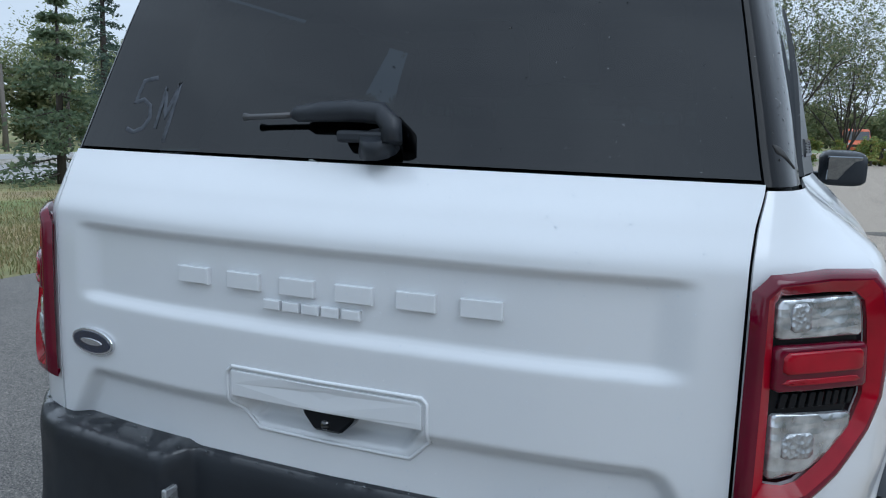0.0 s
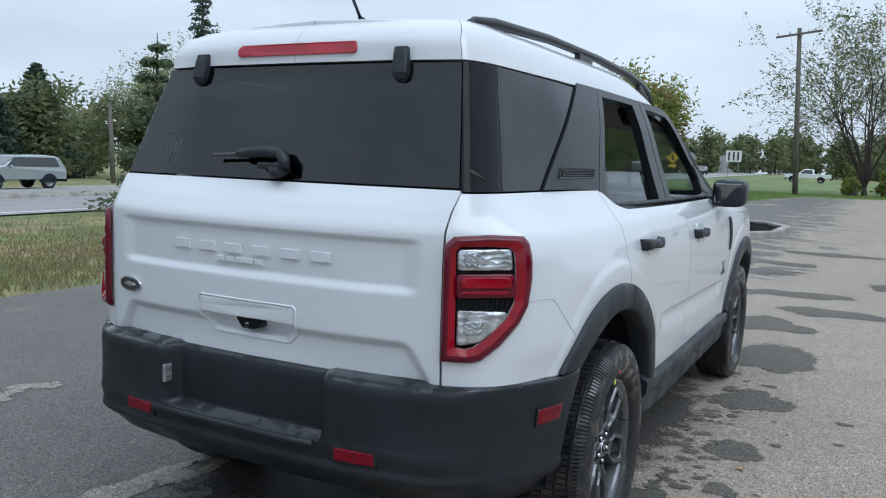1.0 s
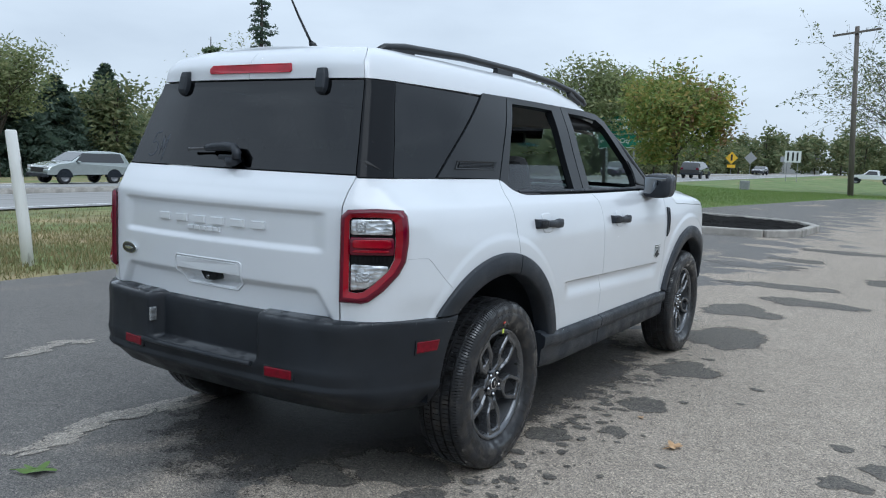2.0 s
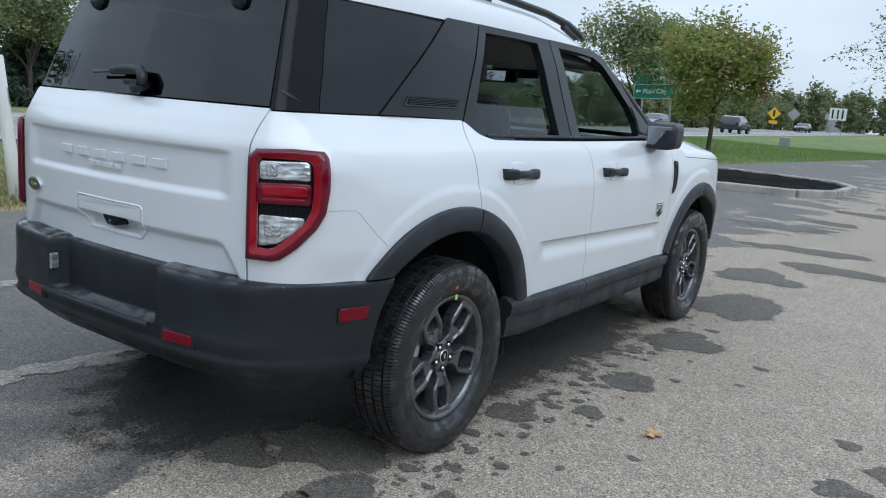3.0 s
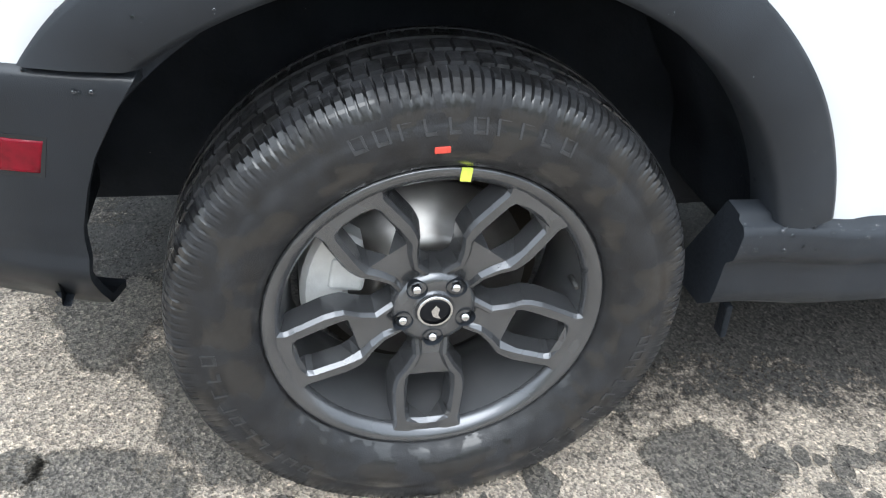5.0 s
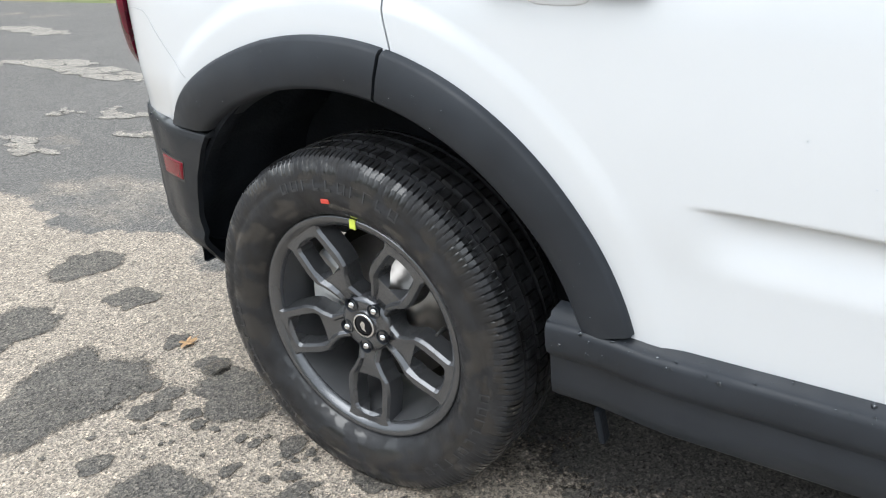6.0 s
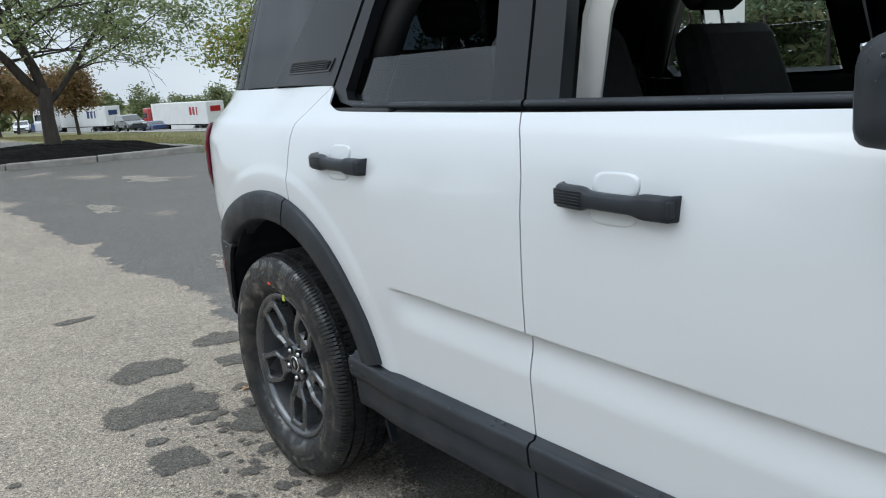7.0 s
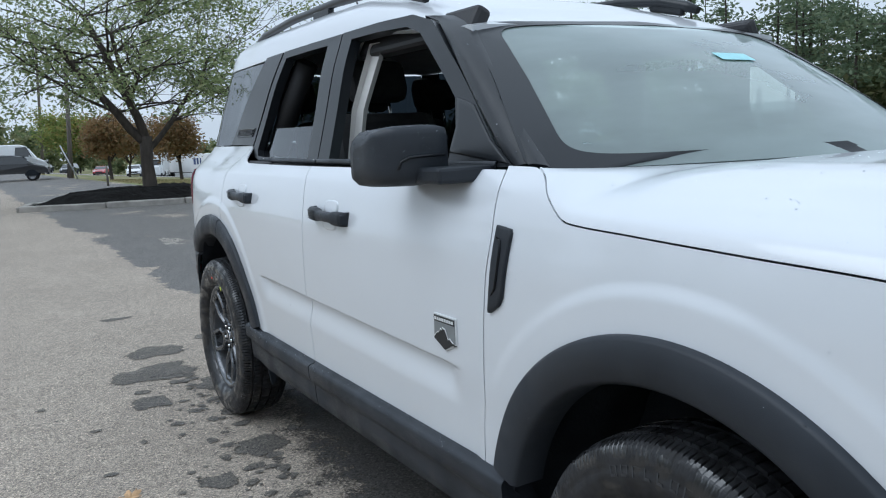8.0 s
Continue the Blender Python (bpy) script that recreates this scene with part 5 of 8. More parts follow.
tube(ab, [(-0.035, -0.20, 1.752), (-0.040, -0.27, 1.845), (-0.045, -0.33, 1.935)], [0.006, 0.005, 0.004], 8)
part("roof_aerial", ab, SATIN, car, "short black roof aerial")

# ---- pillars, windscreen, bonnet ----
for sx in (-1, 1):
    gap_pts = [(0.772, 2.125, 1.134), (0.757, 2.035, 1.185), (0.728, 1.91, 1.282), (0.698, 1.79, 1.375), (0.664, 1.672, 1.460), (0.636, 1.58, 1.524), (0.622, 1.48, 1.552)]
    edge_pts = [(0.745, 2.215, 1.132), (0.712, 2.09, 1.215), (0.672, 1.95, 1.320), (0.634, 1.83, 1.407), (0.603, 1.735, 1.475), (0.585, 1.700, 1.503), (0.580, 1.655, 1.530)]
    gap_pts, edge_pts = [[(x - 0.012 - 0.016 * (z - 1.13) / 0.42, y, z) for x, y, z in q] for q in (gap_pts, edge_pts)]
    rows = []
    for f, h in ((0, 0.0), (0.08, 0.010), (0.35, 0.016), (0.65, 0.018), (0.92, 0.012), (1, 0.0)):
        rows.append([tuple(Vector(g).lerp(Vector(e), f) + Vector((h, h * 0.8, h * 0.6)) * k) for g, e, k in zip(gap_pts, edge_pts, (1, 1, 1, 1, 0.8, 0.35, 0.0))])
    part("windscreen_pillar", sheet_mesh("windscreen_pillar", np.array(rows), thick=0.03, mirror=sx < 0), SATIN, car, "satin black windscreen pillar")


def screen(a, b):
    """The windscreen: a across from -1 to 1, b from the foot to the head."""
    a, b = np.broadcast_arrays(np.asarray(a, float), np.asarray(b, float))
    foot = np.stack([0.740 * a, 2.205 + 0.20 * (1 - a * a), 1.128 + 0.0 * a], -1)
    head = np.stack([0.558 * a, 1.698 + 0.055 * (1 - a * a), 1.500 + 0.012 * (1 - a * a)], -1)
    p = foot + (head - foot) * b[..., None]
    bow = 0.030 * 4 * b * (1 - b) * (1 - 0.5 * a * a)
    return p + np.stack([0 * a, bow * 0.6, bow * 0.8], -1)


A, Bv = np.meshgrid(np.linspace(-1.03, 1.03, 40), np.linspace(0, 1, 24))
windscreen = part("windscreen", sheet_mesh("windscreen", screen(A, Bv), thick=0.005), HAZED_GLASS, car, "windscreen with mist and a pale sky reflection painted into the glass")
t = np.linspace(0, 2 * math.pi, 120, endpoint=False)


def soft_rect(w, h, cx, cy, p=0.22):
    c, s = np.cos(t), np.sin(t)
    return cx + w * np.sign(c) * np.abs(c) ** p, cy + h * np.sign(s) * np.abs(s) ** p


oa, ob_ = soft_rect(1.05, 0.505, 0, 0.5, 0.08)
ia, ib = soft_rect(0.935, 0.452, 0, 0.503, 0.16)
rows = [screen(oa + (ia - oa) * f, ob_ + (ib - ob_) * f) + np.array([0, 0.003, 0.003]) for f in (0, 0.5, 1)]
part("screen_border", sheet_mesh("screen_border", np.array(rows), closed=True, thick=0.002), SATIN, windscreen, "black printed windscreen border")
sa, sb = np.meshgrid(np.linspace(-0.22, 0.0, 4), np.linspace(0.585, 0.645, 3))
part("windscreen_sticker", sheet_mesh("windscreen_sticker", screen(sa, sb) + np.array([0, 0.003, 0.003]), thick=0.001), CYAN_STICKER, windscreen, "pale cyan sticker")
sa, sb = np.meshgrid(np.linspace(-0.22, 0.22, 8), np.linspace(0.80, 0.95, 5))
sa = sa * (1.25 - 0.5 * (0.95 - sb) / 0.15)
part("sensor_cover", sheet_mesh("sensor_cover", screen(sa, sb) + np.array([0, -0.008, -0.008]), thick=0.02), TRIM_DARK, windscreen, "dark sensor cover")

hood_rows = []
for y in np.linspace(2.245, 3.40, 60):
    zs = float(HOOD_SEAM(np.array([y]))[0]) + 0.0012
    e = BODY(np.array([y]), np.array([zs]))[0]
    xe = e[0] - 0.001
    zc = float(np.interp(y, (2.2, 2.42, 2.8, 3.1, 3.3, 3.40), (1.124, 1.133, 1.134, 1.115, 1.075, 1.02)))
    q = np.linspace(0, 1, 26) ** 0.8
    x = xe * np.cos(q * math.pi / 2)
    yb = y + 0.16 * (1 - (x / xe) ** 2) * float(ease(2.5, 2.25, y)) + 0.10 * (1 - (x / xe) ** 2) * float(ease(2.9, 3.4, y))
    f = (1 - (x / xe) ** 3.4) ** (1 / 2.0)
    zz_ = zs + (zc - zs) * f + 0.014 * ease(0.44, 0.50, x) * (1 - ease(0.62, 0.74, x)) * float(ease(2.3, 2.6, y))
    right = np.stack([x, yb, zz_], -1)
    hood_rows.append(np.vstack([right, (right[:-1] * (-1, 1, 1))[::-1]]))
part("bonnet", sheet_mesh("bonnet", np.array(hood_rows), thick=0.02), PAINT, car, "white bonnet with raised flanks")
part("cowl_trim", sheet_mesh("cowl_trim", np.array([[(x, 2.19 + 0.20 * (1 - (x / 0.75) ** 2) + d, 1.112 - abs(d) * 0.1) for x in np.linspace(-0.75, 0.75, 30)] for d in (-0.03, 0.05, 0.11)]), thick=0.01), PLASTIC, car, "black scuttle trim")

# ---- bumpers ----


# where the rear bumper ends at the wheel: heights, places along the car
BUMPER_END = ((0.32, 0.41, 0.454, 0.497, 0.536, 0.568, 0.598, 0.628, 0.657, 0.684, 0.702), (-0.436, -0.436, -0.428, -0.426, -0.416, -0.406, -0.394, -0.376, -0.360, -0.342, -0.332))


def bumper(name, u0, u1, prof, mirror_join, dent=None, mat=PLASTIC, label=""):
    rows = []
    for off, z in prof:
        end = u1
        if u1 < 1:
            z = z + 0.055 * 0.3 * float(ease(0.44, 0.36, z))
            end = float(np.interp(z, *BUMPER_END))
        u = np.linspace(u0, end, 90)
        full = np.interp(u, (-0.90, -0.84, -0.77, -0.70, -0.62, -0.50), (1.0, 0.80, 0.28, 0.16, 0.26, 0.40)) if u1 < 1 else 1 - 0.62 * ease(3.45, 3.2, u)
        zz_ = np.full(u.shape, z)
        o = off * full if off > 0 else off + 0 * full
        p, n = BODY(u, zz_), BODY.normal(u, zz_)
        n[:, 2] = 0
        o = o + (dent(p, zz_) if dent is not None else 0)
        rows.append(p + n * np.broadcast_to(o, u.shape)[:, None])
    R = np.array(rows)
    full = np.concatenate([R[:, ::-1], (R * (-1, 1, 1))[:, 1:]], 1)
    return part(name, sheet_mesh(name, full, thick=0.012), mat, car, label)


def plate_dent(p, z):
    inside = (1 - ease(0.276, 0.296, np.abs(p[:, 0]))) * ease(0.505, 0.520, z)
    return -0.055 * inside


BUMP = [(-0.03, 0.702), (0.004, 0.699), (0.034, 0.694), (0.043, 0.688), (0.0485, 0.676), (0.051, 0.660), (0.050, 0.640), (0.050, 0.60), (0.050, 0.56), (0.049, 0.53), (0.050, 0.519), (0.052, 0.506), (0.048, 0.49), (0.040, 0.468), (0.040, 0.460), (0.047, 0.450), (0.047, 0.442), (0.036, 0.428),
        (0.012, 0.41), (-0.012, 0.375), (-0.042, 0.335), (-0.10, 0.318)]
rear_bumper = bumper("rear_bumper", -1.48, -0.405, BUMP, True, plate_dent, mat=WET_PLASTIC, label="matt black plastic rear bumper, wet on top")
for sx in (-1, 1):
    # side and rear reflectors
    loop = [(-0.592, 0.577), (-0.465, 0.579), (-0.451, 0.619), (-0.588, 0.619)]
    filled("side_reflector", BODY, loop, REFLECTOR, rear_bumper, "red side reflector", off=0.0215, thick=0.016, mirror=sx < 0)
    ring("reflector_frame", BODY, [(-0.599, 0.572), (-0.460, 0.574), (-0.445, 0.624), (-0.595, 0.624)], loop, SATIN, rear_bumper, off=0.0205, off_in=0.0200, thick=0.016, steps=2, fine=3, mirror=sx < 0)
    part("reflector_frame", boxed((sx * 0.402, -0.8165, 0.490), (0.134, 0.020, 0.050), 0.005, Euler((0, 0, sx * radians(7))).to_matrix()), SATIN, rear_bumper)
    rb = boxed((sx * 0.402, -0.8205, 0.490), (0.118, 0.020, 0.035), 0.004, Euler((0, 0, sx * radians(7))).to_matrix())
    part("rear_reflector", rb, REFLECTOR, rear_bumper, "red rear reflector")
part("plate_lamp", boxed((-0.287, -0.822, 0.610), (0.012, 0.03, 0.055), 0.003), CLEAR_LENS, rear_bumper, "clear number plate lamp")
lipb = bmesh.new()
tube(lipb, [(-0.33, -0.838, 0.506), (-0.15, -0.848, 0.506), (0.15, -0.848, 0.506), (0.28, -0.840, 0.506)], 0.010, 8)
part("bumper_lip", lipb, PLASTIC, rear_bumper)

FRONT = [(0.0, 0.70), (0.03, 0.69), (0.045, 0.64), (0.045, 0.52), (0.03, 0.45), (0.0, 0.38), (-0.05, 0.33)]
bumper("front_bumper", 4.149, 3.06, FRONT, True, label="black and white front bumper")
u = np.linspace(4.149, 3.43, 40)
rows = [BODY(u, np.full(40, z)) for z in (0.695, 0.76, 0.84, 0.92, 0.965)]
R = np.array(rows)
grille = part("front_grille", sheet_mesh("front_grille", np.concatenate([R[:, ::-1], (R * (-1, 1, 1))[:, 1:]], 1)[:, ::-1], thick=0.03), GLOSS, car, "black front grille")
for sx in (-1, 1):
    hl = bmesh.new()
    tube(hl, [(sx * 0.60, 3.40, 0.835), (sx * 0.60, 3.455, 0.835)], [0.095, 0.088], 24)
    part("headlamp", hl, LAMP_WHITE, car, "round clear headlamp")
u = np.linspace(4.149, 3.43, 40)

# ---- wheels ----


def tyre_mesh():
    """Tread with grooves and shoulder cuts; x is outward, 0 in the middle of the tread."""
    n = 1080
    half = [(0.074, 0.2325), (0.084, 0.2365), (0.0965, 0.250), (0.105, 0.268), (0.1085, 0.286), (0.1067, 0.299), (0.1040, 0.3045), (0.1050, 0.309), (0.101, 0.325), (0.0968, 0.336), (0.0947, 0.3395), (0.086, 0.3465), (0.077, 0.3500), (0.064, 0.3525), (0.0628, 0.3450), (0.0555, 0.3450), (0.0545, 0.3535), (0.034, 0.3548), (0.0265, 0.3550), (0.0255, 0.3470), (0.0165, 0.3470), (0.0155, 0.3552)]
    prof = half + [(-x, r) for x, r in half[::-1]]
    bm = bmesh.new()
    rings = []
    for x, r in prof:
        row = []
        for k in range(n):
            rr = r
            ax = abs(x)
            if (k % 6 == 0 and 0.0645 <= ax <= 0.0975 and r > 0.335) or (k % 9 == 4 and 0.030 <= ax <= 0.056 and r > 0.35) or (k % 12 == 3 and ax < 0.017 and r > 0.35):
                rr = r - (0.0062 if k % 12 else 0.0075)
            a = 2 * math.pi * (k + (0.35 if ax > 0.06 else 0.9) * (ax * 40 % 1)) / n if r > 0.33 else 2 * math.pi * k / n
            row.append(bm.verts.new((x, rr * math.cos(a), rr * math.sin(a))))
        rings.append(row)
    for a, b in zip(rings, rings[1:]):
        for k in range(n):
            f = bm.faces.new((a[k], a[(k + 1) % n], b[(k + 1) % n], b[k]))
            f.smooth = (a[k].co.yz.length + b[k].co.yz.length) / 2 < 0.337
    bmesh.ops.recalc_face_normals(bm, faces=bm.faces)
    me = bpy.data.meshes.new("tyre")
    bm.to_mesh(me)
    bm.free()
    me.materials.append(RUBBER)
    return me


def spoke_mesh():
    """One spoke: a ridged arm that opens into a six-sided loop at the rim."""
    # radius, half-width, inner edge of the ridge, edge and depth of the floor, edge and depth of the window
    stations = [(0.028, 0.031, 0.024, 0.020, -0.001, 0.0, -0.001), (0.050, 0.0275, 0.0185, 0.0140, -0.004, 0.0, -0.004), (0.078, 0.0255, 0.0165, 0.0115, -0.007, 0.0, -0.007),
                (0.098, 0.0360, 0.0250, 0.0190, -0.008, 0.0, -0.008), (0.115, 0.0490, 0.0360, 0.0290, -0.009, 0.0, -0.010), (0.127, 0.0520, 0.0370, 0.0310, -0.008, 0.0235, -0.034),
                (0.142, 0.0535, 0.0370, 0.0325, -0.006, 0.0290, -0.036), (0.184, 0.0505, 0.0345, 0.0300, -0.006, 0.0265, -0.036), (0.192, 0.0495, 0.0320, 0.0260, -0.006, 0.0220, -0.034),
                (0.1935, 0.0495, 0.0300, 0.0240, -0.005, 0.0, -0.006), (0.199, 0.0500, 0.0240, 0.0120, 0.0, 0.0, 0.0), (0.213, 0.0570, 0.0300, 0.0150, -0.002, 0.0, -0.002)]
    bm = bmesh.new()

    def face_x(r):
        return 0.057 + 0.018 * max(0.0, (r - 0.05) / 0.165) ** 0.8 - 0.008 * float(1 - ease(0.04, 0.075, r))

    for side in (1, -1):
        rows = []
        for r, wo, wr, wf, df, wh, dh in stations:
            x = face_x(r)
            rows.append([bm.verts.new((x + d, side * w, r)) for w, d in ((wo + 0.005, -0.040), (wo, -0.006), (wo - 0.0042, 0.0), (wr, 0.0), (wf, df), (wh, dh))])
        for a, b in zip(rows, rows[1:]):
            for k in range(5):
                bm.faces.new((a[k], a[k + 1], b[k + 1], b[k]))
    bmesh.ops.remove_doubles(bm, verts=bm.verts, dist=0.0002)
    bmesh.ops.recalc_face_normals(bm, faces=bm.faces)
    me = bpy.data.meshes.new("spoke")
    bm.to_mesh(me)
    bm.free()
    me.materials.append(RIM)
    return me


def simple_mesh(bm, name, mat):
    me = bpy.data.meshes.new(name)
    bm.to_mesh(me)
    bm.free()
    me.materials.append(mat)
    return me


TYRE_ME, SPOKE_ME = tyre_mesh(), spoke_mesh()
RIM_ME = simple_mesh(lathe(bmesh.new(), [(0.058, 0.207), (0.067, 0.208), (0.0735, 0.213), (0.0790, 0.2195), (0.0812, 0.2245), (0.0812, 0.2295), (0.0795, 0.2320), (0.074, 0.2335), (0.03, 0.2335)], 120), "wheel", RIM)
# the barrel's shade is in its darker alloy colour
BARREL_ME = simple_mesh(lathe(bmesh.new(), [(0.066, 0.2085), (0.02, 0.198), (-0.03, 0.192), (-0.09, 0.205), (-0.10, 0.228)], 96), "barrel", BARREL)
HUB_ME = simple_mesh(lathe(bmesh.new(), [(0.0, 0.060), (0.044, 0.060), (0.054, 0.056), (0.0575, 0.046), (0.0575, 0.028), (0.054, 0.0255)], 48), "hub", RIM)
CAP_ME = simple_mesh(lathe(bmesh.new(), [(0.050, 0.0255), (0.060, 0.0255), (0.062, 0.0245), (0.0615, 0.0215)], 36), "cap_ring", CHROME)
CAPF_ME = simple_mesh(lathe(bmesh.new(), [(0.058, 0.0225), (0.061, 0.0220), (0.0615, 0.012), (0.0618, 0.0005)], 36), "centre_cap", GLOSS)
eb = bmesh.new()
extrude_poly(eb, [(0.0610, 0.000, 0.012), (0.0610, 0.006, 0.006), (0.0610, 0.004, -0.004), (0.0610, 0.008, -0.011), (0.0610, -0.003, -0.007), (0.0610, -0.006, 0.003)], 0.0022)
EMBLEM_ME = simple_mesh(eb, "cap_emblem", CHROME)
nb = bmesh.new()
tube(nb, [(0, 0, 0), (0.020, 0, 0), (0.026, 0, 0), (0.028, 0, 0)], [0.0085, 0.0085, 0.0065, 0.003], 6)
NUT_ME = simple_mesh(nb, "lug_nut", CHROME)
SEAT_ME = simple_mesh(lathe(bmesh.new(), [(0.0565, 0.0145), (0.0550, 0.0135), (0.044, 0.0125), (0.042, 0.0005)], 20), "nut_seat", DARK)
DISC_ME = simple_mesh(lathe(bmesh.new(), [(-0.045, 0.152), (-0.030, 0.152), (-0.030, 0.085), (-0.012, 0.080), (-0.008, 0.055), (-0.008, 0.001)], 64), "brake_disc", STEEL)
cb = bmesh.new()
arc = [radians(a) for a in np.linspace(-30, 30, 9)]
extrude_poly(cb, [(-0.062, 0.180 * math.cos(a), 0.180 * math.sin(a)) for a in arc] + [(-0.062, 0.108 * math.cos(a) * 1.05, 0.125 * math.sin(a)) for a in arc[::-1]], 0.070, bevel=0.008)
CALIPER_ME = simple_mesh(cb, "caliper", CALIPER)
vb = bmesh.new()
tube(vb, [(0.045, 0, 0), (0.060, 0, 0.0), (0.072, 0, 0)], [0.0045, 0.004, 0.003], 8)
lb = bmesh.new()
tube(lb, [(0.010, 0.10, 0.02), (0.016, 0.13, 0.045), (0.006, 0.16, 0.06), (-0.02, 0.17, 0.05)], 0.004, 6)
box(lb, (0.004, 0.118, -0.015), (0.02, 0.05, 0.05), 0.006)
FITTING_ME = simple_mesh(lb, "caliper_fitting", CALIPER)
SHIELD_ME = simple_mesh(lathe(bmesh.new(), [(-0.058, 0.176), (-0.052, 0.176), (-0.052, 0.05)], 48), "dust_shield", DARK_STEEL)
VALVE_ME = simple_mesh(vb, "valve", SIGN_BLACK)


def sidewall_bar(kind):
    """One moulded mark of the sidewall: an open frame, a bar or a hook, low on the rubber."""
    bm = bmesh.new()

    def piece(a0, a1, r0, r1, lean=0.006):
        pts = []
        for aa, r in ((a0, r0), (a1, r0), (a1 - lean, r1), (a0 - lean, r1)):
            x = float(np.interp(r, (0.250, 0.268, 0.286, 0.299, 0.3045, 0.325), (0.0965, 0.105, 0.1085, 0.1067, 0.104, 0.101)))
            pts.append((x - 0.0012, r * math.sin(aa), r * math.cos(aa)))
        extrude_poly(bm, pts, 0.0024)

    piece(-0.028, -0.018, 0.289, 0.311)
    if kind != 1:
        piece(-0.018, 0.020, 0.289, 0.2935)
    if kind != 2:
        piece(-0.018, 0.020, 0.3065, 0.311)
    if kind == 0:
        piece(0.020, 0.030, 0.289, 0.311)
    return bm


BAR_MES = [simple_mesh(sidewall_bar(kind), "sidewall_bar", MOULDED) for kind in range(3)]


def build_wheel(x, y, side):
    """side: 1 on the passenger side, -1 on the driver's."""
    m = Matrix.Translation((x, y, HUB_Z)) @ Matrix.Rotation(0 if side > 0 else math.pi, 4, "Z")
    w = new("wheel", RIM_ME)
    w.parent = car
    w.matrix_basis = m
    tagged(w, "dark grey five-spoke alloy wheel with a wet tyre")
    for nm, me in (("tyre", TYRE_ME), ("barrel", BARREL_ME), ("hub", HUB_ME), ("cap_ring", CAP_ME), ("centre_cap", CAPF_ME), ("brake_disc", DISC_ME)):
        o = new(nm, me)
        o.parent = w
    em = new("cap_emblem", EMBLEM_ME)
    em.parent = w
    for i in range(5):
        rot = Matrix.Rotation(math.pi + i * 2 * math.pi / 5, 4, "X")
        s = new("spoke", SPOKE_ME)
        s.parent, s.matrix_basis = w, rot
        for nm, me, dx in (("lug_nut", NUT_ME, 0.036), ("nut_seat", SEAT_ME, 0.004)):
            o = new(nm, me)
            o.parent, o.matrix_basis = w, rot @ Matrix.Translation((dx, 0, 0.046))
    for a0, count in ((-26, 10), (94, 10), (214, 10)):
        for i in range(count):
            o = new("sidewall_bar", BAR_MES[(i * 2 + i // 3) % 3])
            o.parent, o.matrix_basis = w, Matrix.Rotation(radians(a0 + i * 5.4), 4, "X")
    c = new("caliper", CALIPER_ME)
    c.parent, c.matrix_basis = w, Matrix.Rotation(math.pi - 0.15, 4, "X")
    cf = new("caliper_fitting", FITTING_ME)
    cf.parent, cf.matrix_basis = w, Matrix.Rotation(math.pi - 0.15, 4, "X")
    ds = new("dust_shield", SHIELD_ME)
    ds.parent = w
    v = new("valve", VALVE_ME)
    v.parent, v.matrix_basis = w, Matrix.Translation((0.012, 0.188, 0.045))
    if side > 0 and y == 0.0:
        st = bmesh.new()
        box(st, (0.0812, 0.018, 0.2225), (0.003, 0.014, 0.019), 0.001, Euler((-0.08, 0, 0)).to_matrix())
        part("yellow_sticker", st, YELLOW_STICKER, w, "yellow sticker on the rim")
        st = bmesh.new()
        box(st, (0.1050, -0.019, 0.268), (0.004, 0.019, 0.009), 0.0015, Euler((0.07, 0, 0)).to_matrix())
        part("red_sticker", st, RED_STICKER, w, "red paint mark on the tyre")
    return w


for y in AXLES:
    build_wheel(0.778, y, 1)
    build_wheel(-0.778, y, -1)

# wheel wells, floor and the dark shell inside the panels
for y in AXLES:
    for sx in (-1, 1):
        rows = []
        aa = np.linspace(radians(4), radians(177), 60)
        lr = 0.473 + (0.014 * np.maximum(np.cos(aa), 0) ** 2 if y == 0 else 0 * aa)
        rib = 0.007 * ease(0.35, 0.65, np.abs((aa * 5.5) % 2 - 1))
        edge = BODY(y + lr * np.cos(aa), HUB_Z + lr * np.sin(aa))[:, 0] - 0.004 - 0.09 * ease(0.45, 0.385, HUB_Z + lr * np.sin(aa)) * (aa > 1.6)
        for x in (None, 0.815, 0.79, 0.775, 0.66, 0.645, 0.60, 0.48):
            deep = 0.0 if x is None or x > 0.78 else 0.010 if x > 0.65 else 0.002
            rows.append([(e if x is None else x, y + (q + deep + (r if x is not None else 0)) * math.cos(a), HUB_Z + (q + deep + (r if x is not None else 0)) * math.sin(a)) for a, e, q, r in zip(aa, edge, lr, rib)])
        part("wheel_well", sheet_mesh("wheel_well", np.array(rows), thick=0.01, mirror=sx < 0), DARK, car, "dark wheel well liner")
        wall = bmesh.new()
        extrude_poly(wall, [(sx * 0.50, y + 0.53 * math.cos(a), HUB_Z + 0.53 * math.sin(a)) for a in np.linspace(radians(0), radians(180), 24)], 0.02 * -sx)
        part("well_wall", wall, DARK, car)
ub = bmesh.new()
box(ub, (0, 1.45, 0.34), (0.98, 3.6, 0.10), 0.02)
box(ub, (0, 1.33, 0.40), (1.60, 1.62, 0.10), 0.02)
box(ub, (0, -0.58, 0.47), (1.1, 0.20, 0.10), 0.03)
part("underbody", ub, DARK, car, "dark underbody")
ax = bmesh.new()
for y in AXLES:
    tube(ax, [(-0.72, y, HUB_Z), (0.72, y, HUB_Z)], 0.035, 10)
part("axle", ax, DARK, car)
mf = bmesh.new()
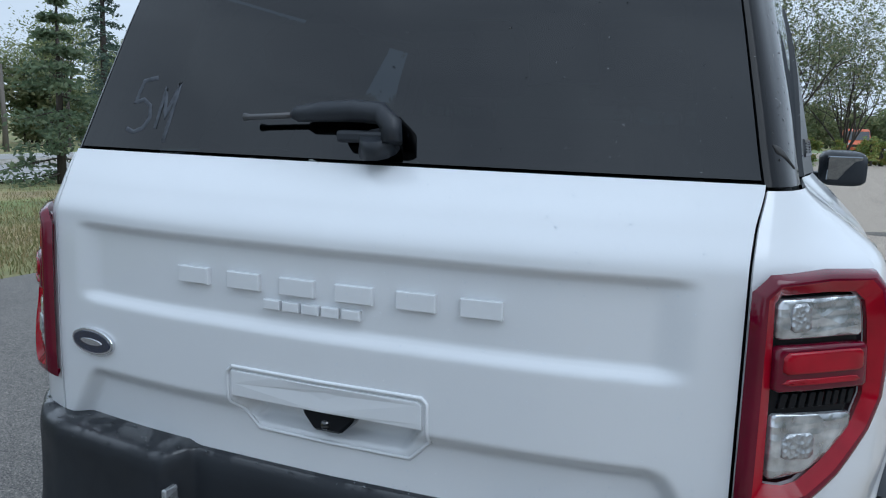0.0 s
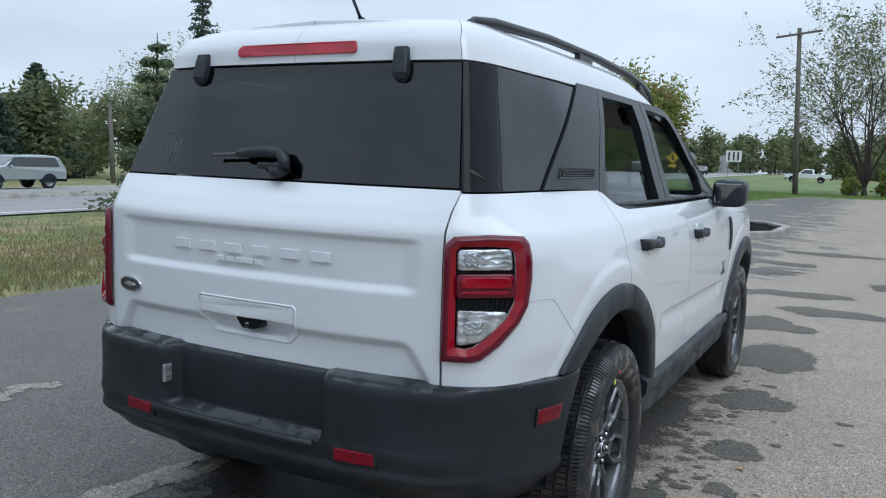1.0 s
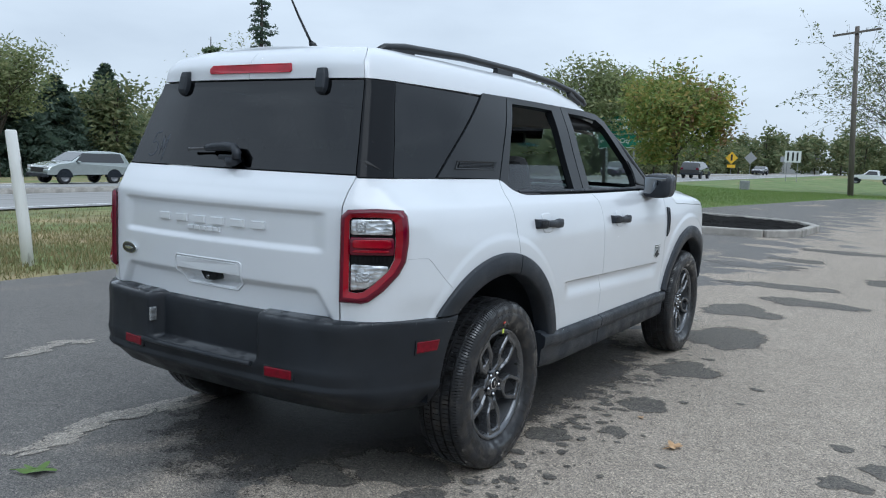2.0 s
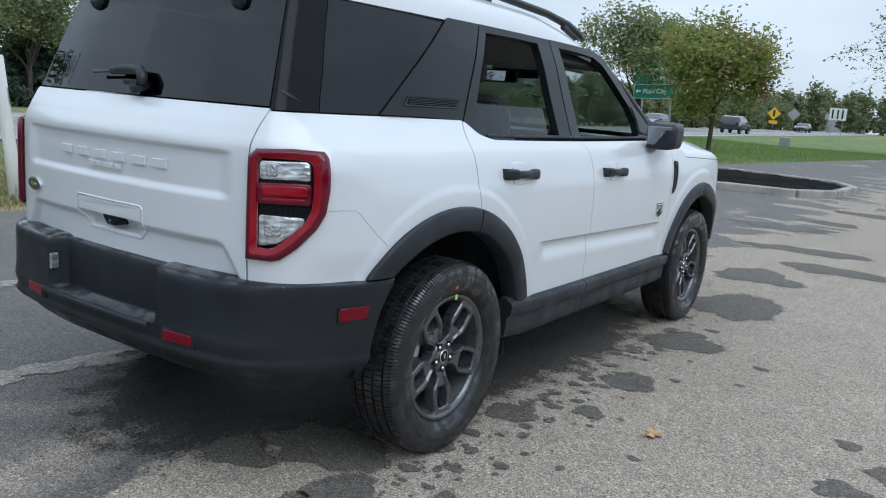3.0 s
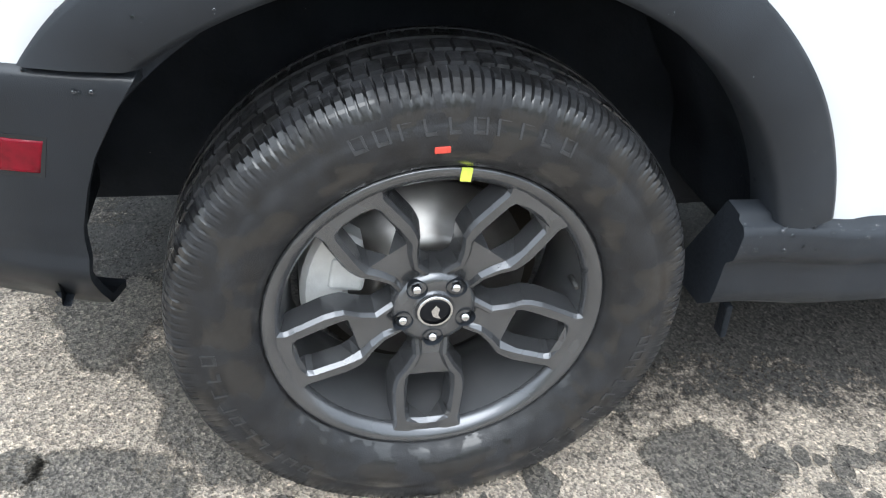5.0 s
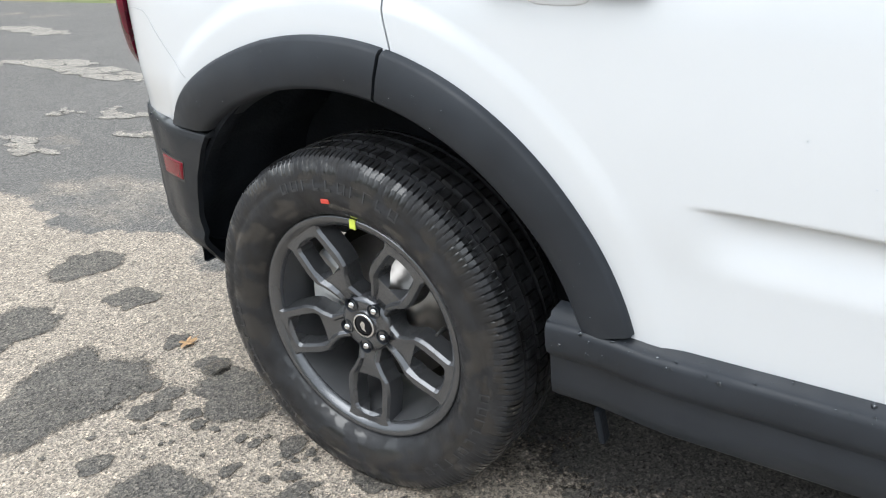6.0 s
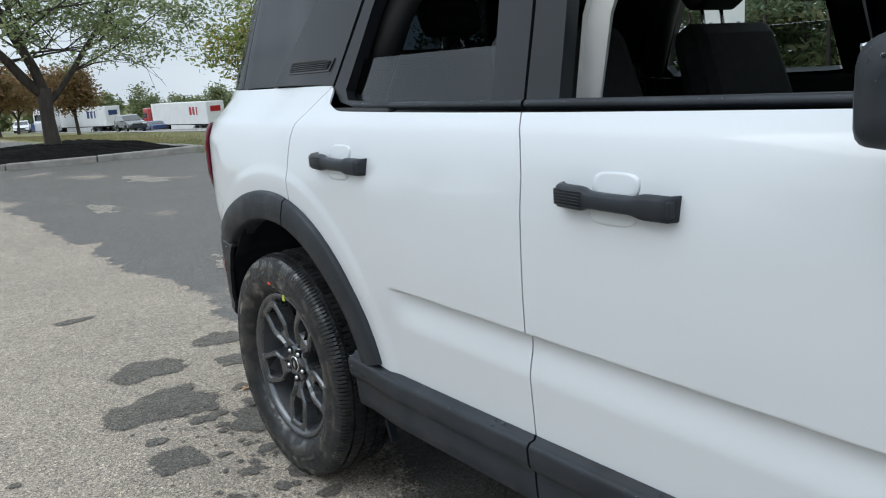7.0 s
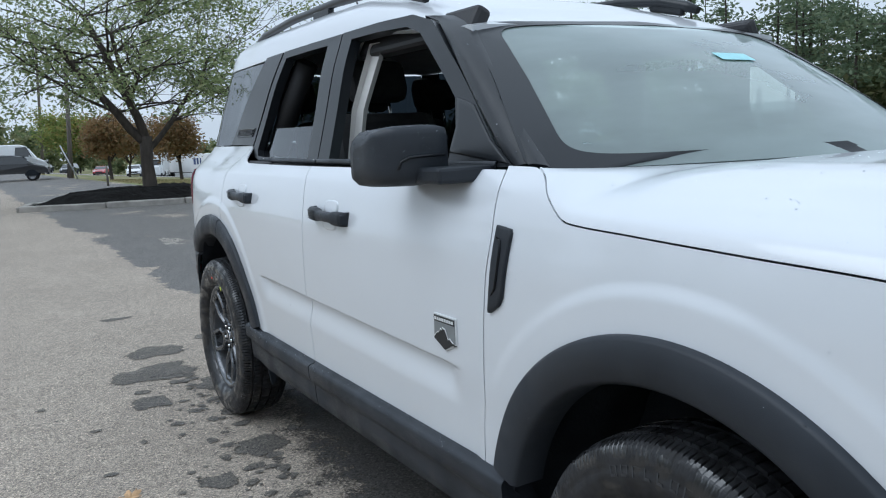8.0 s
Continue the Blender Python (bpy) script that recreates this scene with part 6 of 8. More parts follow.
box(mf, (0.80, 0.475, 0.275), (0.025, 0.012, 0.07), 0.004, Euler((0.15, 0.1, 0)).to_matrix())
part("mud_flap", mf, DARK, car)

# ---- cabin ----
for sx in (-1, 1):
    part("door_card", boxed((sx * 0.745, 1.34, 0.80), (0.05, 1.62, 0.66), 0.02), TRIM_DARK, car, "dark door trim")
    part("door_card", boxed((sx * 0.745, 0.33, 1.01), (0.05, 0.40, 0.25), 0.02), TRIM_DARK, car, "dark door trim")
    part("cargo_trim", boxed((sx * 0.635, -0.20, 1.03), (0.06, 0.70, 0.32), 0.02), TRIM_DARK, car, "dark cargo trim")
    pb = bmesh.new()
    rows_p = [(sx * 0.665, 1.085, 1.08), (sx * 0.634, 1.098, 1.30), (sx * 0.570, 1.135, 1.51)]
    strip = []
    for f in np.linspace(0, 1, 9):
        x, y, z = [float(np.interp(f, (0, 0.5, 1), [p[k] for p in rows_p])) for k in range(3)]
        w = 0.020 + 0.012 * f
        strip.append([(x + 0.004 * sx, y - w, z), (x, y - w * 0.4, z), (x - 0.004 * sx, y + w * 0.4, z), (x - 0.012 * sx, y + w, z)])
    pb.from_mesh(sheet_mesh("pillar_trim", np.array(strip), thick=0.02, heart=np.array([sx * 3.0, 1.1, 1.3])))
    part("pillar_trim", pb, TRIM_LIGHT, car, "light grey pillar trim")
    for pts, r, mat in (([(0.625, 0.24, 1.16), (0.585, 0.33, 1.36), (0.54, 0.42, 1.52)], 0.045, TRIM_DARK), ([(0.60, -0.28, 1.18), (0.55, -0.05, 1.40), (0.52, 0.10, 1.53)], 0.055, TRIM_DARK), ([(0.58, -0.58, 1.18), (0.51, -0.50, 1.52)], 0.045, TRIM_DARK)):
        q = bmesh.new()
        tube(q, [(sx * a, b, c) for a, b, c in pts], r, 10)
        part("pillar_trim", q, mat, car)
    part("roof_trim", boxed((sx * 0.555, 1.36, 1.508), (0.05, 0.70, 0.085), 0.015, Euler((0, sx * -0.5, 0)).to_matrix()), TRIM_DARK, car, "dark padded roof rail trim")
    gh = bmesh.new()
    tube(gh, [(sx * 0.535, 1.25, 1.525), (sx * 0.52, 1.27, 1.50), (sx * 0.52, 1.42, 1.495), (sx * 0.535, 1.44, 1.52)], 0.010, 8)
    part("grab_handle", gh, TRIM_LIGHT, car, "light grey grab handle")
hl_rows = np.array([[(x, y, 1.60 - 0.05 * (x / 0.56) ** 2 - 0.10 * float(ease(1.1, 1.68, y))) for x in np.linspace(-0.54, 0.54, 12)] for y in np.linspace(-0.52, 1.66, 20)])
part("headliner", sheet_mesh("headliner", hl_rows, thick=0.01), TRIM_LIGHT, car, "light grey headliner")
part("cabin_floor", boxed((0, 1.34, 0.50), (1.40, 1.62, 0.06), 0.01), TRIM_DARK, car, "dark cabin floor")
part("load_floor", boxed((0, -0.28, 0.875), (1.25, 0.80, 0.05), 0.01), TRIM_DARK, car, "dark load floor")
db = bmesh.new()
box(db, (0, 2.02, 0.93), (1.40, 0.50, 0.30), 0.06)
box(db, (0.0, 1.74, 1.00), (0.30, 0.10, 0.20), 0.02)
part("dashboard", db, TRIM_DARK, car, "dark dashboard")
sw = bmesh.new()
tube(sw, [(-0.36 + 0.18 * math.cos(a), 1.62 + 0.06 * math.sin(a), 0.98 + 0.17 * math.sin(a)) for a in np.linspace(0, 2 * math.pi, 30)], 0.015, 8, cap=False)
box(sw, (-0.36, 1.64, 0.98), (0.15, 0.05, 0.12), 0.02)
part("steering_wheel", sw, TRIM_DARK, car, "dark steering wheel")


def build_seat(x, y, wide, rake):
    s = boxed((x, y, 0.70), (wide, 0.50, 0.17), 0.05)
    seat = part("seat", s, SEAT, car, "dark cloth seat")
    bk = bmesh.new()
    box(bk, (0, 0, 0.30), (wide, 0.13, 0.62), 0.05, taper=(0.86, 0.8))
    bmesh.ops.transform(bk, matrix=Matrix.Translation((x, y - 0.22, 0.72)) @ Matrix.Rotation(-rake, 4, "X").inverted(), verts=bk.verts)
    part("backrest", bk, SEAT, seat)
    n = 1 if wide < 0.7 else 3
    for i in range(n):
        hx = x + (i - (n - 1) / 2) * 0.40
        hb = bmesh.new()
        top = Vector((hx, y - 0.22 - math.sin(rake) * 0.74, 0.72 + math.cos(rake) * 0.74))
        box(hb, top, (0.25, 0.10, 0.17), 0.045, Euler((rake, 0, 0)).to_matrix())
        head = part("headrest", hb, SEAT, seat, "dark cloth headrest")
        for dx in (-0.05, 0.05):
            pst = bmesh.new()
            tube(pst, [top + Vector((dx, 0.02, -0.17)), top + Vector((dx, 0, -0.05))], 0.006, 8)
            part("headrest_post", pst, CHROME, head)


build_seat(0.36, 1.12, 0.50, radians(18))
build_seat(-0.36, 1.12, 0.50, radians(18))
build_seat(0.0, 0.30, 0.94, radians(20))
rm = boxed((0.0, 1.60, 1.42), (0.24, 0.03, 0.07), 0.015)
rmo = part("rearview_mirror", rm, TRIM_DARK, car, "dark interior mirror")
part("mirror_face", boxed((0.0, 1.583, 1.42), (0.22, 0.004, 0.055), 0.001), MIRROR, rmo)

# ---- rain drops ----


def drops(name, skin, spots, size, seed, parent):
    """Small beads of water on a skin, as one mesh. spots: (u range, z range, count, lift)."""
    rng = random.Random(seed)
    V, F = [], []
    for (u0, u1), (z0, z1), count, lift in spots:
        for _ in range(count):
            u, z = rng.uniform(u0, u1), rng.uniform(z0, z1)
            p = skin(np.array([u]), np.array([z]))[0]
            n = Vector(skin.normal(np.array([u]), np.array([z]))[0])
            p = Vector(p) + n * lift
            r = size * rng.choice((0.5, 0.7, 0.8, 1.0, 1.5))
            a = n.orthogonal().normalized()
            b = n.cross(a)
            base = len(V)
            for k in range(6):
                q = 2 * math.pi * k / 6
                V.append(p + a * r * math.cos(q) + b * r * math.sin(q) - n * 0.0004)
            for k in range(6):
                q = 2 * math.pi * k / 6
                V.append(p + (a * math.cos(q) + b * math.sin(q)) * r * 0.7 + n * r * 0.45)
            V.append(p + n * r * 0.65)
            for k in range(6):
                j = (k + 1) % 6
                F.append((base + k, base + j, base + 6 + j, base + 6 + k))
                F.append((base + 6 + k, base + 6 + j, base + 12))
    me = bpy.data.meshes.new(name)
    me.from_pydata([tuple(v) for v in V], [], F)
    me.polygons.foreach_set("use_smooth", [True] * len(F))
    ob = part(name, me, WATER, parent)
    return tagged(ob, "small clear rain drops", kind="stuff")


def drops_on(ob, count, size, seed, keep):
    """Beads of water strewn over the faces of a part that keep(centre, normal) allows."""
    rng = random.Random(seed)
    me = ob.data
    faces = [(p, p.area) for p in me.polygons if keep(p.center, p.normal)]
    if not faces:
        return
    picks = rng.choices([p for p, _ in faces], [a for _, a in faces], k=count)
    V, F = [], []
    for p in picks:
        co = [me.vertices[i].co for i in p.vertices]
        a, b = rng.random(), rng.random()
        q = co[0].lerp(co[1], a).lerp(co[3].lerp(co[2], a), b) if len(co) == 4 else p.center.copy()
        n = p.normal.copy()
        if n.dot(p.center - Vector((0, 1.2, 0.7))) < 0:
            n = -n
        r = size * rng.choice((0.5, 0.7, 0.8, 1.0, 1.5))
        s1 = n.orthogonal().normalized()
        s2 = n.cross(s1)
        base = len(V)
        for h, k in ((-0.0004, 1.0), (0.45 * r, 0.7)):
            for j in range(6):
                w = math.pi * j / 3
                V.append(tuple(q + (s1 * math.cos(w) + s2 * math.sin(w)) * r * k + n * h))
        V.append(tuple(q + n * r * 0.65))
        for j in range(6):
            m = (j + 1) % 6
            F.append((base + j, base + m, base + 6 + m, base + 6 + j))
            F.append((base + 6 + j, base + 6 + m, base + 12))
    me = bpy.data.meshes.new("rain_drops")
    me.from_pydata(V, [], F)
    me.polygons.foreach_set("use_smooth", [True] * len(F))
    tagged(part("rain_drops", me, WATER, car), "small clear rain drops", kind="stuff")


for ob in list(car.children):
    base = ob.name.split(".")[0]
    if base == "side_mirror" and ob.data.vertices[0].co.x > 0:
        drops_on(ob, 170, 0.0024, 31, lambda c, n: c.z > 1.16)
    elif base == "windscreen_pillar":
        drops_on(ob, 120, 0.0022, 32, lambda c, n: True)
    elif base == "rear_bumper":
        drops_on(ob, 420, 0.0026, 33, lambda c, n: c.z > 0.675)
    elif base == "sill_cladding":
        drops_on(ob, 110, 0.0030, 34, lambda c, n: c.z > 0.455)
    elif base == "wheel_arch_flare":
        drops_on(ob, 70, 0.0018, 35, lambda c, n: c.z > 0.5)
    elif base == "bonnet":
        drops_on(ob, 500, 0.0014, 36, lambda c, n: c.x > -0.3)
    elif base in ("roof_panel", "rear_spoiler"):
        drops_on(ob, 200, 0.0015, 37, lambda c, n: True)
drops("rain_drops", CABIN, [((-1.46, -0.88), (1.21, 1.54), 150, 0.0), ((-0.85, -0.63), (1.21, 1.55), 60, 0.0), ((-0.25, 0.35), (1.22, 1.53), 30, 0.009), ((1.0, 2.0), (1.132, 1.142), 60, 0.0130), ((0.35, 1.0), (1.132, 1.142), 50, 0.0130)], 0.0015, 3, car)
drops("rain_drops", BODY, [((-1.46, -0.88), (0.70, 1.19), 480, 0.0), ((-0.6, 2.1), (0.52, 1.10), 160, 0.0), ((2.2, 3.1), (0.9, 1.0), 50, 0.0)], 0.0012, 4, car)

# ---- ground ----


def land(x, y):
    """The height of the ground: level under the car, falling away towards the highway and to the south."""
    a = max(0.0, -x - 5.0)
    s = min(1.0, a / 12.0)
    s = s * s * (3 - 2 * s)
    k = max(0.0, math.hypot(max(0.0, -y - 2.5), 2.0) - 2.0)
    south = -0.017 * min(k, 20.0) - 0.0135 * min(max(0.0, k - 20.0), 130.0) - 0.00061 * min(a, 60.0) * min(k, 150.0)
    return -0.033 * min(a, 90.0) + 0.008 * max(0.0, min(160.0, y)) * s + south


def bend(y):
    """How far the highway has swung to the east at y."""
    d = max(0.0, -y - 95.0)
    return 0.009 * d * d if d < 28 else 7.06 + 0.504 * (d - 28)


def land_strip(name, xs, ys, mat, lift, label, category, kind="structure"):
    verts, faces = [], []
    for y in ys:
        for x in xs:
            if kind == "structure" and category == "road":
                x = x + bend(y)
            verts.append((x, y, land(x, y) + lift))
    n = len(xs)
    for j in range(len(ys) - 1):
        for i in range(n - 1):
            faces.append((j * n + i, j * n + i + 1, (j + 1) * n + i + 1, (j + 1) * n + i))
    me = bpy.data.meshes.new(name)
    me.from_pydata(verts, [], faces)
    me.polygons.foreach_set("use_smooth", [True] * len(faces))
    me.materials.append(mat)
    return tagged(new(name, me), label, category, kind=kind)


far = [-900, -500, -300, -200, -160, -120, -90, -70, -55, -45, -35, -28, -22, -17, -13, -10, -8, -6.5, -5, -4, 0, 8, 20, 40, 80, 160, 300, 600, 900]
ys_far = [-900, -500, -300, -200, -160] + list(range(-140, 150, 10)) + [160, 200, 300, 500, 900]
land_strip("ground", far, ys_far, GRASS_GROUND, -0.035, "mown grass land, green and straw-brown", "ground")
ys_road = list(range(-250, 401, 10))
land_strip("lawn", [-15.8, -12, -8, -5, -2, 2, 6, 12, 20], [20.5, 24, 30, 36, 42, 50, 60, 75, 90, 110, 130, 150], LAWN_GROUND, -0.018, "bright green mown lawn beside the highway", "lawn")
land_strip("road_1", [-24.4, -22, -20, -18, -15.7], ys_road, ROAD, 0.0, "pale worn concrete carriageway", "road")
land_strip("road_2", [-37.8, -35, -32, -29, -26.2], ys_road, ROAD, 0.0, "pale worn concrete carriageway", "road")

# ---- car park, kerbs and islands ----


def lot_edge(y):
    return float(np.interp(y, (-140, -20, 0, 12, 21.5, 42.5, 45.5, 62, 110), (-4.9, -4.75, -4.85, -4.75, -4.5, -2.2, 2.0, 4.0, 5.0)))


lot_v, lot_f = [], []
lot_ys = [-140, -110, -85, -70, -55, -45, -38, -32] + list(range(-28, -2)) + [-2, 0, 4, 8, 12, 16, 21.5, 28, 35, 42.5, 45.5, 52, 62, 85, 110]
for lot_y in lot_ys:
    for lot_x in (lot_edge(lot_y), *(lot_edge(lot_y) + (90 - lot_edge(lot_y)) * f for f in (0.03, 0.07, 0.15, 0.4, 1.0))):
        lot_v.append((lot_x, lot_y, land(0, lot_y)))
for j in range(len(lot_ys) - 1):
    for i in range(5):
        k = j * 6 + i
        lot_f.append((k, k + 1, k + 7, k + 6))
lot_me = bpy.data.meshes.new("parking_lot")
lot_me.from_pydata(lot_v, [], lot_f)
tagged(part("parking_lot", lot_me, LOT), "worn grey asphalt car park with damp patches", "pavement", kind="structure")


def ragged(name, bm, cx, cy, rx, ry, seed, z=0.003, n=40, rough=0.35):
    """A flat stain with an uneven outline; its rim runs from 0 in the middle to 1 at the edge."""
    lay = bm.verts.layers.float.get("rim") or bm.verts.layers.float.new("rim")
    mid = bm.verts.new((cx, cy, z))
    rings = []
    for f in (0.55, 0.8, 1.0, 1.25):
        row = []
        for i in range(n):
            a = 2 * math.pi * i / n
            k = 1 + rough * noise.noise(Vector((math.cos(a) * 1.1 + seed * 7.3, math.sin(a) * 1.1, seed))) * 1.5
            k += rough * 0.5 * noise.noise(Vector((math.cos(a) * 3.5, math.sin(a) * 3.5 + seed * 3.1, seed)))
            v = bm.verts.new((cx + rx * k * f * math.cos(a), cy + ry * k * f * math.sin(a), z))
            v[lay] = f / 1.25
            row.append(v)
        rings.append(row)
    for i in range(n):
        bm.faces.new((mid, rings[0][i], rings[0][(i + 1) % n]))
        for p, q in zip(rings, rings[1:]):
            bm.faces.new((p[i], q[i], q[(i + 1) % n], p[(i + 1) % n]))
    return bm


patches = [(1.10, 1.27, 0.14, 0.16), (1.115, 0.735, 0.085, 0.075), (0.87, 0.49, 0.11, 0.12), (1.07, 2.15, 0.20, 0.24), (0.95, 0.06, 0.035, 0.035), (1.03, 1.09, 0.035, 0.03), (0.91, -1.32, 0.17, 0.15),
           (1.02, -0.87, 0.24, 0.18), (1.13, -0.36, 0.11, 0.10), (0.50, -1.52, 0.12, 0.12), (0.80, -0.48, 0.10, 0.12), (0.59, -1.15, 0.09, 0.08), (1.14, -0.55, 0.035, 0.04), (0.69, -0.82, 0.05, 0.04),
           (0.73, -0.64, 0.05, 0.05), (1.05, 3.30, 0.33, 0.45), (0.85, 4.60, 0.42, 0.40), (2.10, 0.72, 0.11, 0.09), (2.30, 1.00, 0.15, 0.12), (2.36, 1.36, 0.18, 0.10), (2.06, 1.20, 0.06, 0.05), (0.55, 9.60, 0.40, 0.35), (0.97, -2.47, 0.11, 0.05), (1.30, 5.60, 0.50, 0.30),
           (0.90, 6.60, 0.60, 0.30), (1.90, 7.80, 0.35, 0.30), (0.20, 8.40, 0.90, 0.35), (2.60, 6.60, 0.70, 0.22), (2.40, 11.0, 0.60, 0.30), (1.00, 11.5, 0.80, 0.40), (0.56, -0.30, 0.27, 0.17), (0.36, -0.52, 0.14, 0.12)]
for i, (px, py, rx, ry) in enumerate(patches):
    bm = ragged("wet_patch", bmesh.new(), px, py, rx, ry, i + 1.5)
    tagged(part("wet_patch", bm, WET), "dark damp patch on the asphalt", "puddle", "damp patches", "structure")
# damp sheet under the car, with the shade beneath it painted in
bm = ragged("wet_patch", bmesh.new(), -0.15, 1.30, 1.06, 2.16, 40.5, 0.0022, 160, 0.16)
tagged(part("wet_patch", bm, SOAKED_SHADE), "damp asphalt under the car, darkened with the car's painted-in shade", "puddle", "damp patches", "structure")
# pale streaks where the surface has worn through: x, first and last y, half-width
worn = [(-2.28, -0.34, 0.22, 0.07), (-0.82, -1.15, -0.10, 0.08), (-1.66, -6.0, -3.9, 0.17), (-0.24, -3.5, -2.85, 0.06), (-0.76, -3.75, -3.55, 0.05), (-0.90, -3.45, -2.90, 0.05), (-0.63, -2.88, -2.62, 0.045), (-1.05, -2.1, -1.75, 0.03),
        (-2.9, -8.4, -6.8, 0.14), (-0.5, -7.9, -6.9, 0.12), (-2.0, -11.5, -9.8, 0.2), (0.55, 3.6, 4.3, 0.08)]
rw = random.Random(14)
for i, (px, y0, y1, half) in enumerate(worn):
    bm = bmesh.new()
    count = max(7, int((y1 - y0) / half * 2.6))
    for j in range(count):
        f = (j + 0.5) / count
        swell = 0.45 + 0.55 * math.sin(math.pi * min(1.0, max(0.0, f)))
        bx = px + rw.gauss(0, 0.42) * half + 0.05 * math.sin(f * 7 + i)
        ragged("worn", bm, bx, y0 + (y1 - y0) * f + rw.gauss(0, 0.3) * half, half * swell * rw.uniform(0.35, 0.8), half * rw.uniform(0.7, 1.9) * swell, i * 9.1 + j * 0.77, 0.0034 + 0.00002 * j, 22, 0.55)
    for v in bm.verts:
        v.co.z += land(0, v.co.y)
    tagged(part("worn_patch", bm, BARE), "pale broken streak worn into the dark asphalt", "worn asphalt", "worn patches", "structure")
drips = bmesh.new()
rg = random.Random(5)
for i in range(300):
    y = rg.uniform(-1.0, 2.9)
    x = 0.86 + abs(rg.gauss(0, 0.11)) if rg.random() < 0.8 else rg.uniform(0.7, 1.6)
    r = rg.choice((0.005, 0.006, 0.008, 0.010, 0.014, 0.02, 0.032))
    ragged("drip", drips, x, y, r * rg.uniform(0.8, 1.5), r, i * 0.37, 0.0034 + i * 0.000004, 12, 0.4)
tagged(part("drip_marks", drips, WET), "small damp drip marks along the sill line", "drips", kind="stuff")


def fallen_leaf(x, y, size, turn, mat, label):
    bm = bmesh.new()
    out = []
    for i in range(60):
        a = 2 * math.pi * i / 60
        k = 0.42 + 0.58 * abs(math.cos(2.5 * a)) ** 1.4 * (1 + 0.12 * math.sin(11 * a))
        out.append((a, k))
    mid = bm.verts.new((0, 0, size * 0.14))
    ring_ = [bm.verts.new((size * k * math.cos(a), size * 0.75 * k * math.sin(a), size * (0.06 + 0.24 * abs(math.sin(a * 1.5)) * k))) for a, k in out]
    for i in range(60):
        bm.faces.new((mid, ring_[i], ring_[(i + 1) % 60]))
    tube(bm, [(0, 0, size * 0.2), (-size * 0.7, 0, size * 0.1), (-size * 1.4, size * 0.1, 0.003)], size * 0.03, 5)
    bmesh.ops.transform(bm, matrix=Matrix.Translation((x, y, 0.004)) @ Matrix.Rotation(turn, 4, "Z"), verts=bm.verts)
    tagged(part("fallen_leaf", bm, mat), label, "leaf")


fallen_leaf(1.41, 0.70, 0.055, 1.2, LEAF_BROWN, "dry curled tan leaf on the asphalt")
fallen_leaf(0.69, -0.78, 0.030, 0.2, LEAF_BROWN, "small brown leaf on the asphalt")
fallen_leaf(-0.52, -1.18, 0.075, 0.6, LEAF_FRESH, "fresh green leaf on the asphalt")
fallen_leaf(1.15, 1.02, 0.022, 2.2, LEAF_BROWN, "small brown leaf on the asphalt")


def island(outline, label, mound, seed):
    """A planted island: a kerb of separate stones round a mound of mulch."""
    isl = thing("traffic_island", label, "island", kind="structure")
    pts = [Vector((x, y, land(x, y))) for x, y in outline]
    n = len(pts)
    for i in range(n):
        a, b = pts[i], pts[(i + 1) % n]
        length = (b - a).length
        count = max(1, round(length / 1.5))
        for j in range(count):
            p, q = a.lerp(b, j / count), a.lerp(b, (j + 1) / count)
            d = (q - p).normalized()
            kb = boxed((p + q) / 2 + Vector((0, 0, 0.045)), ((q - p).length - 0.012, 0.17, 0.19), 0.025, Matrix.Rotation(math.atan2(d.y, d.x), 3, "Z"))
            part("kerb_stone", kb, KERB, isl)
    c = sum(pts, Vector()) / n
    bm = bmesh.new()
    rings = []
    dense = []
    for i in range(n):
        a, b = pts[i], pts[(i + 1) % n]
        for j in range(12):
            dense.append(a.lerp(b, j / 12))
    for f in np.linspace(0, 1, 14):
        row = []
        for p in dense:
            q = p.lerp(c, f)
            h = 0.09 + mound * float(ease(0, 0.45, f)) + 0.05 * noise.noise(Vector((q.x * 2.3, q.y * 2.3, seed))) + 0.035 * noise.noise(Vector((q.x * 9, q.y * 9, seed)))
            row.append(bm.verts.new((q.x, q.y, q.z + h)))
        rings.append(row)
    for a, b in zip(rings, rings[1:]):
        for j in range(len(dense)):
            f = bm.faces.new((a[j], a[(j + 1) % len(dense)], b[(j + 1) % len(dense)], b[j]))
    part("mulch_bed", bm, MULCH, isl, "black wood mulch")
    return isl


island([(-4.6, 13.0), (-2.2, 13.05), (-0.6, 13.35), (-0.10, 14.2), (-0.05, 16.2), (-0.6, 17.4), (-2.4, 18.0), (-4.6, 18.2)], "planting island with pale kerb and black mulch", 0.02, 3)
island([(-5.0, -16.0), (-2.8, -16.4), (-1.1, -17.0), (0.7, -17.9), (0.3, -19.6), (-1.6, -22.5), (-3.6, -23.6), (-5.0, -23.4)], "tree island with pale kerb and black mulch", 0.26, 9)

# median kerb between the carriageways
for x in (-24.5, -26.1):
    rows = np.array([[(x + dx + bend(y), y, land(x + bend(y), y) + h) for y in range(-240, 301, 10)] for dx, h in ((-0.12, -0.02), (-0.11, 0.14), (0.11, 0.14), (0.12, -0.02))])
    tagged(part("kerb", sheet_mesh("kerb", rows, thick=0), KERB), "pale concrete median kerb", "kerb", kind="structure")
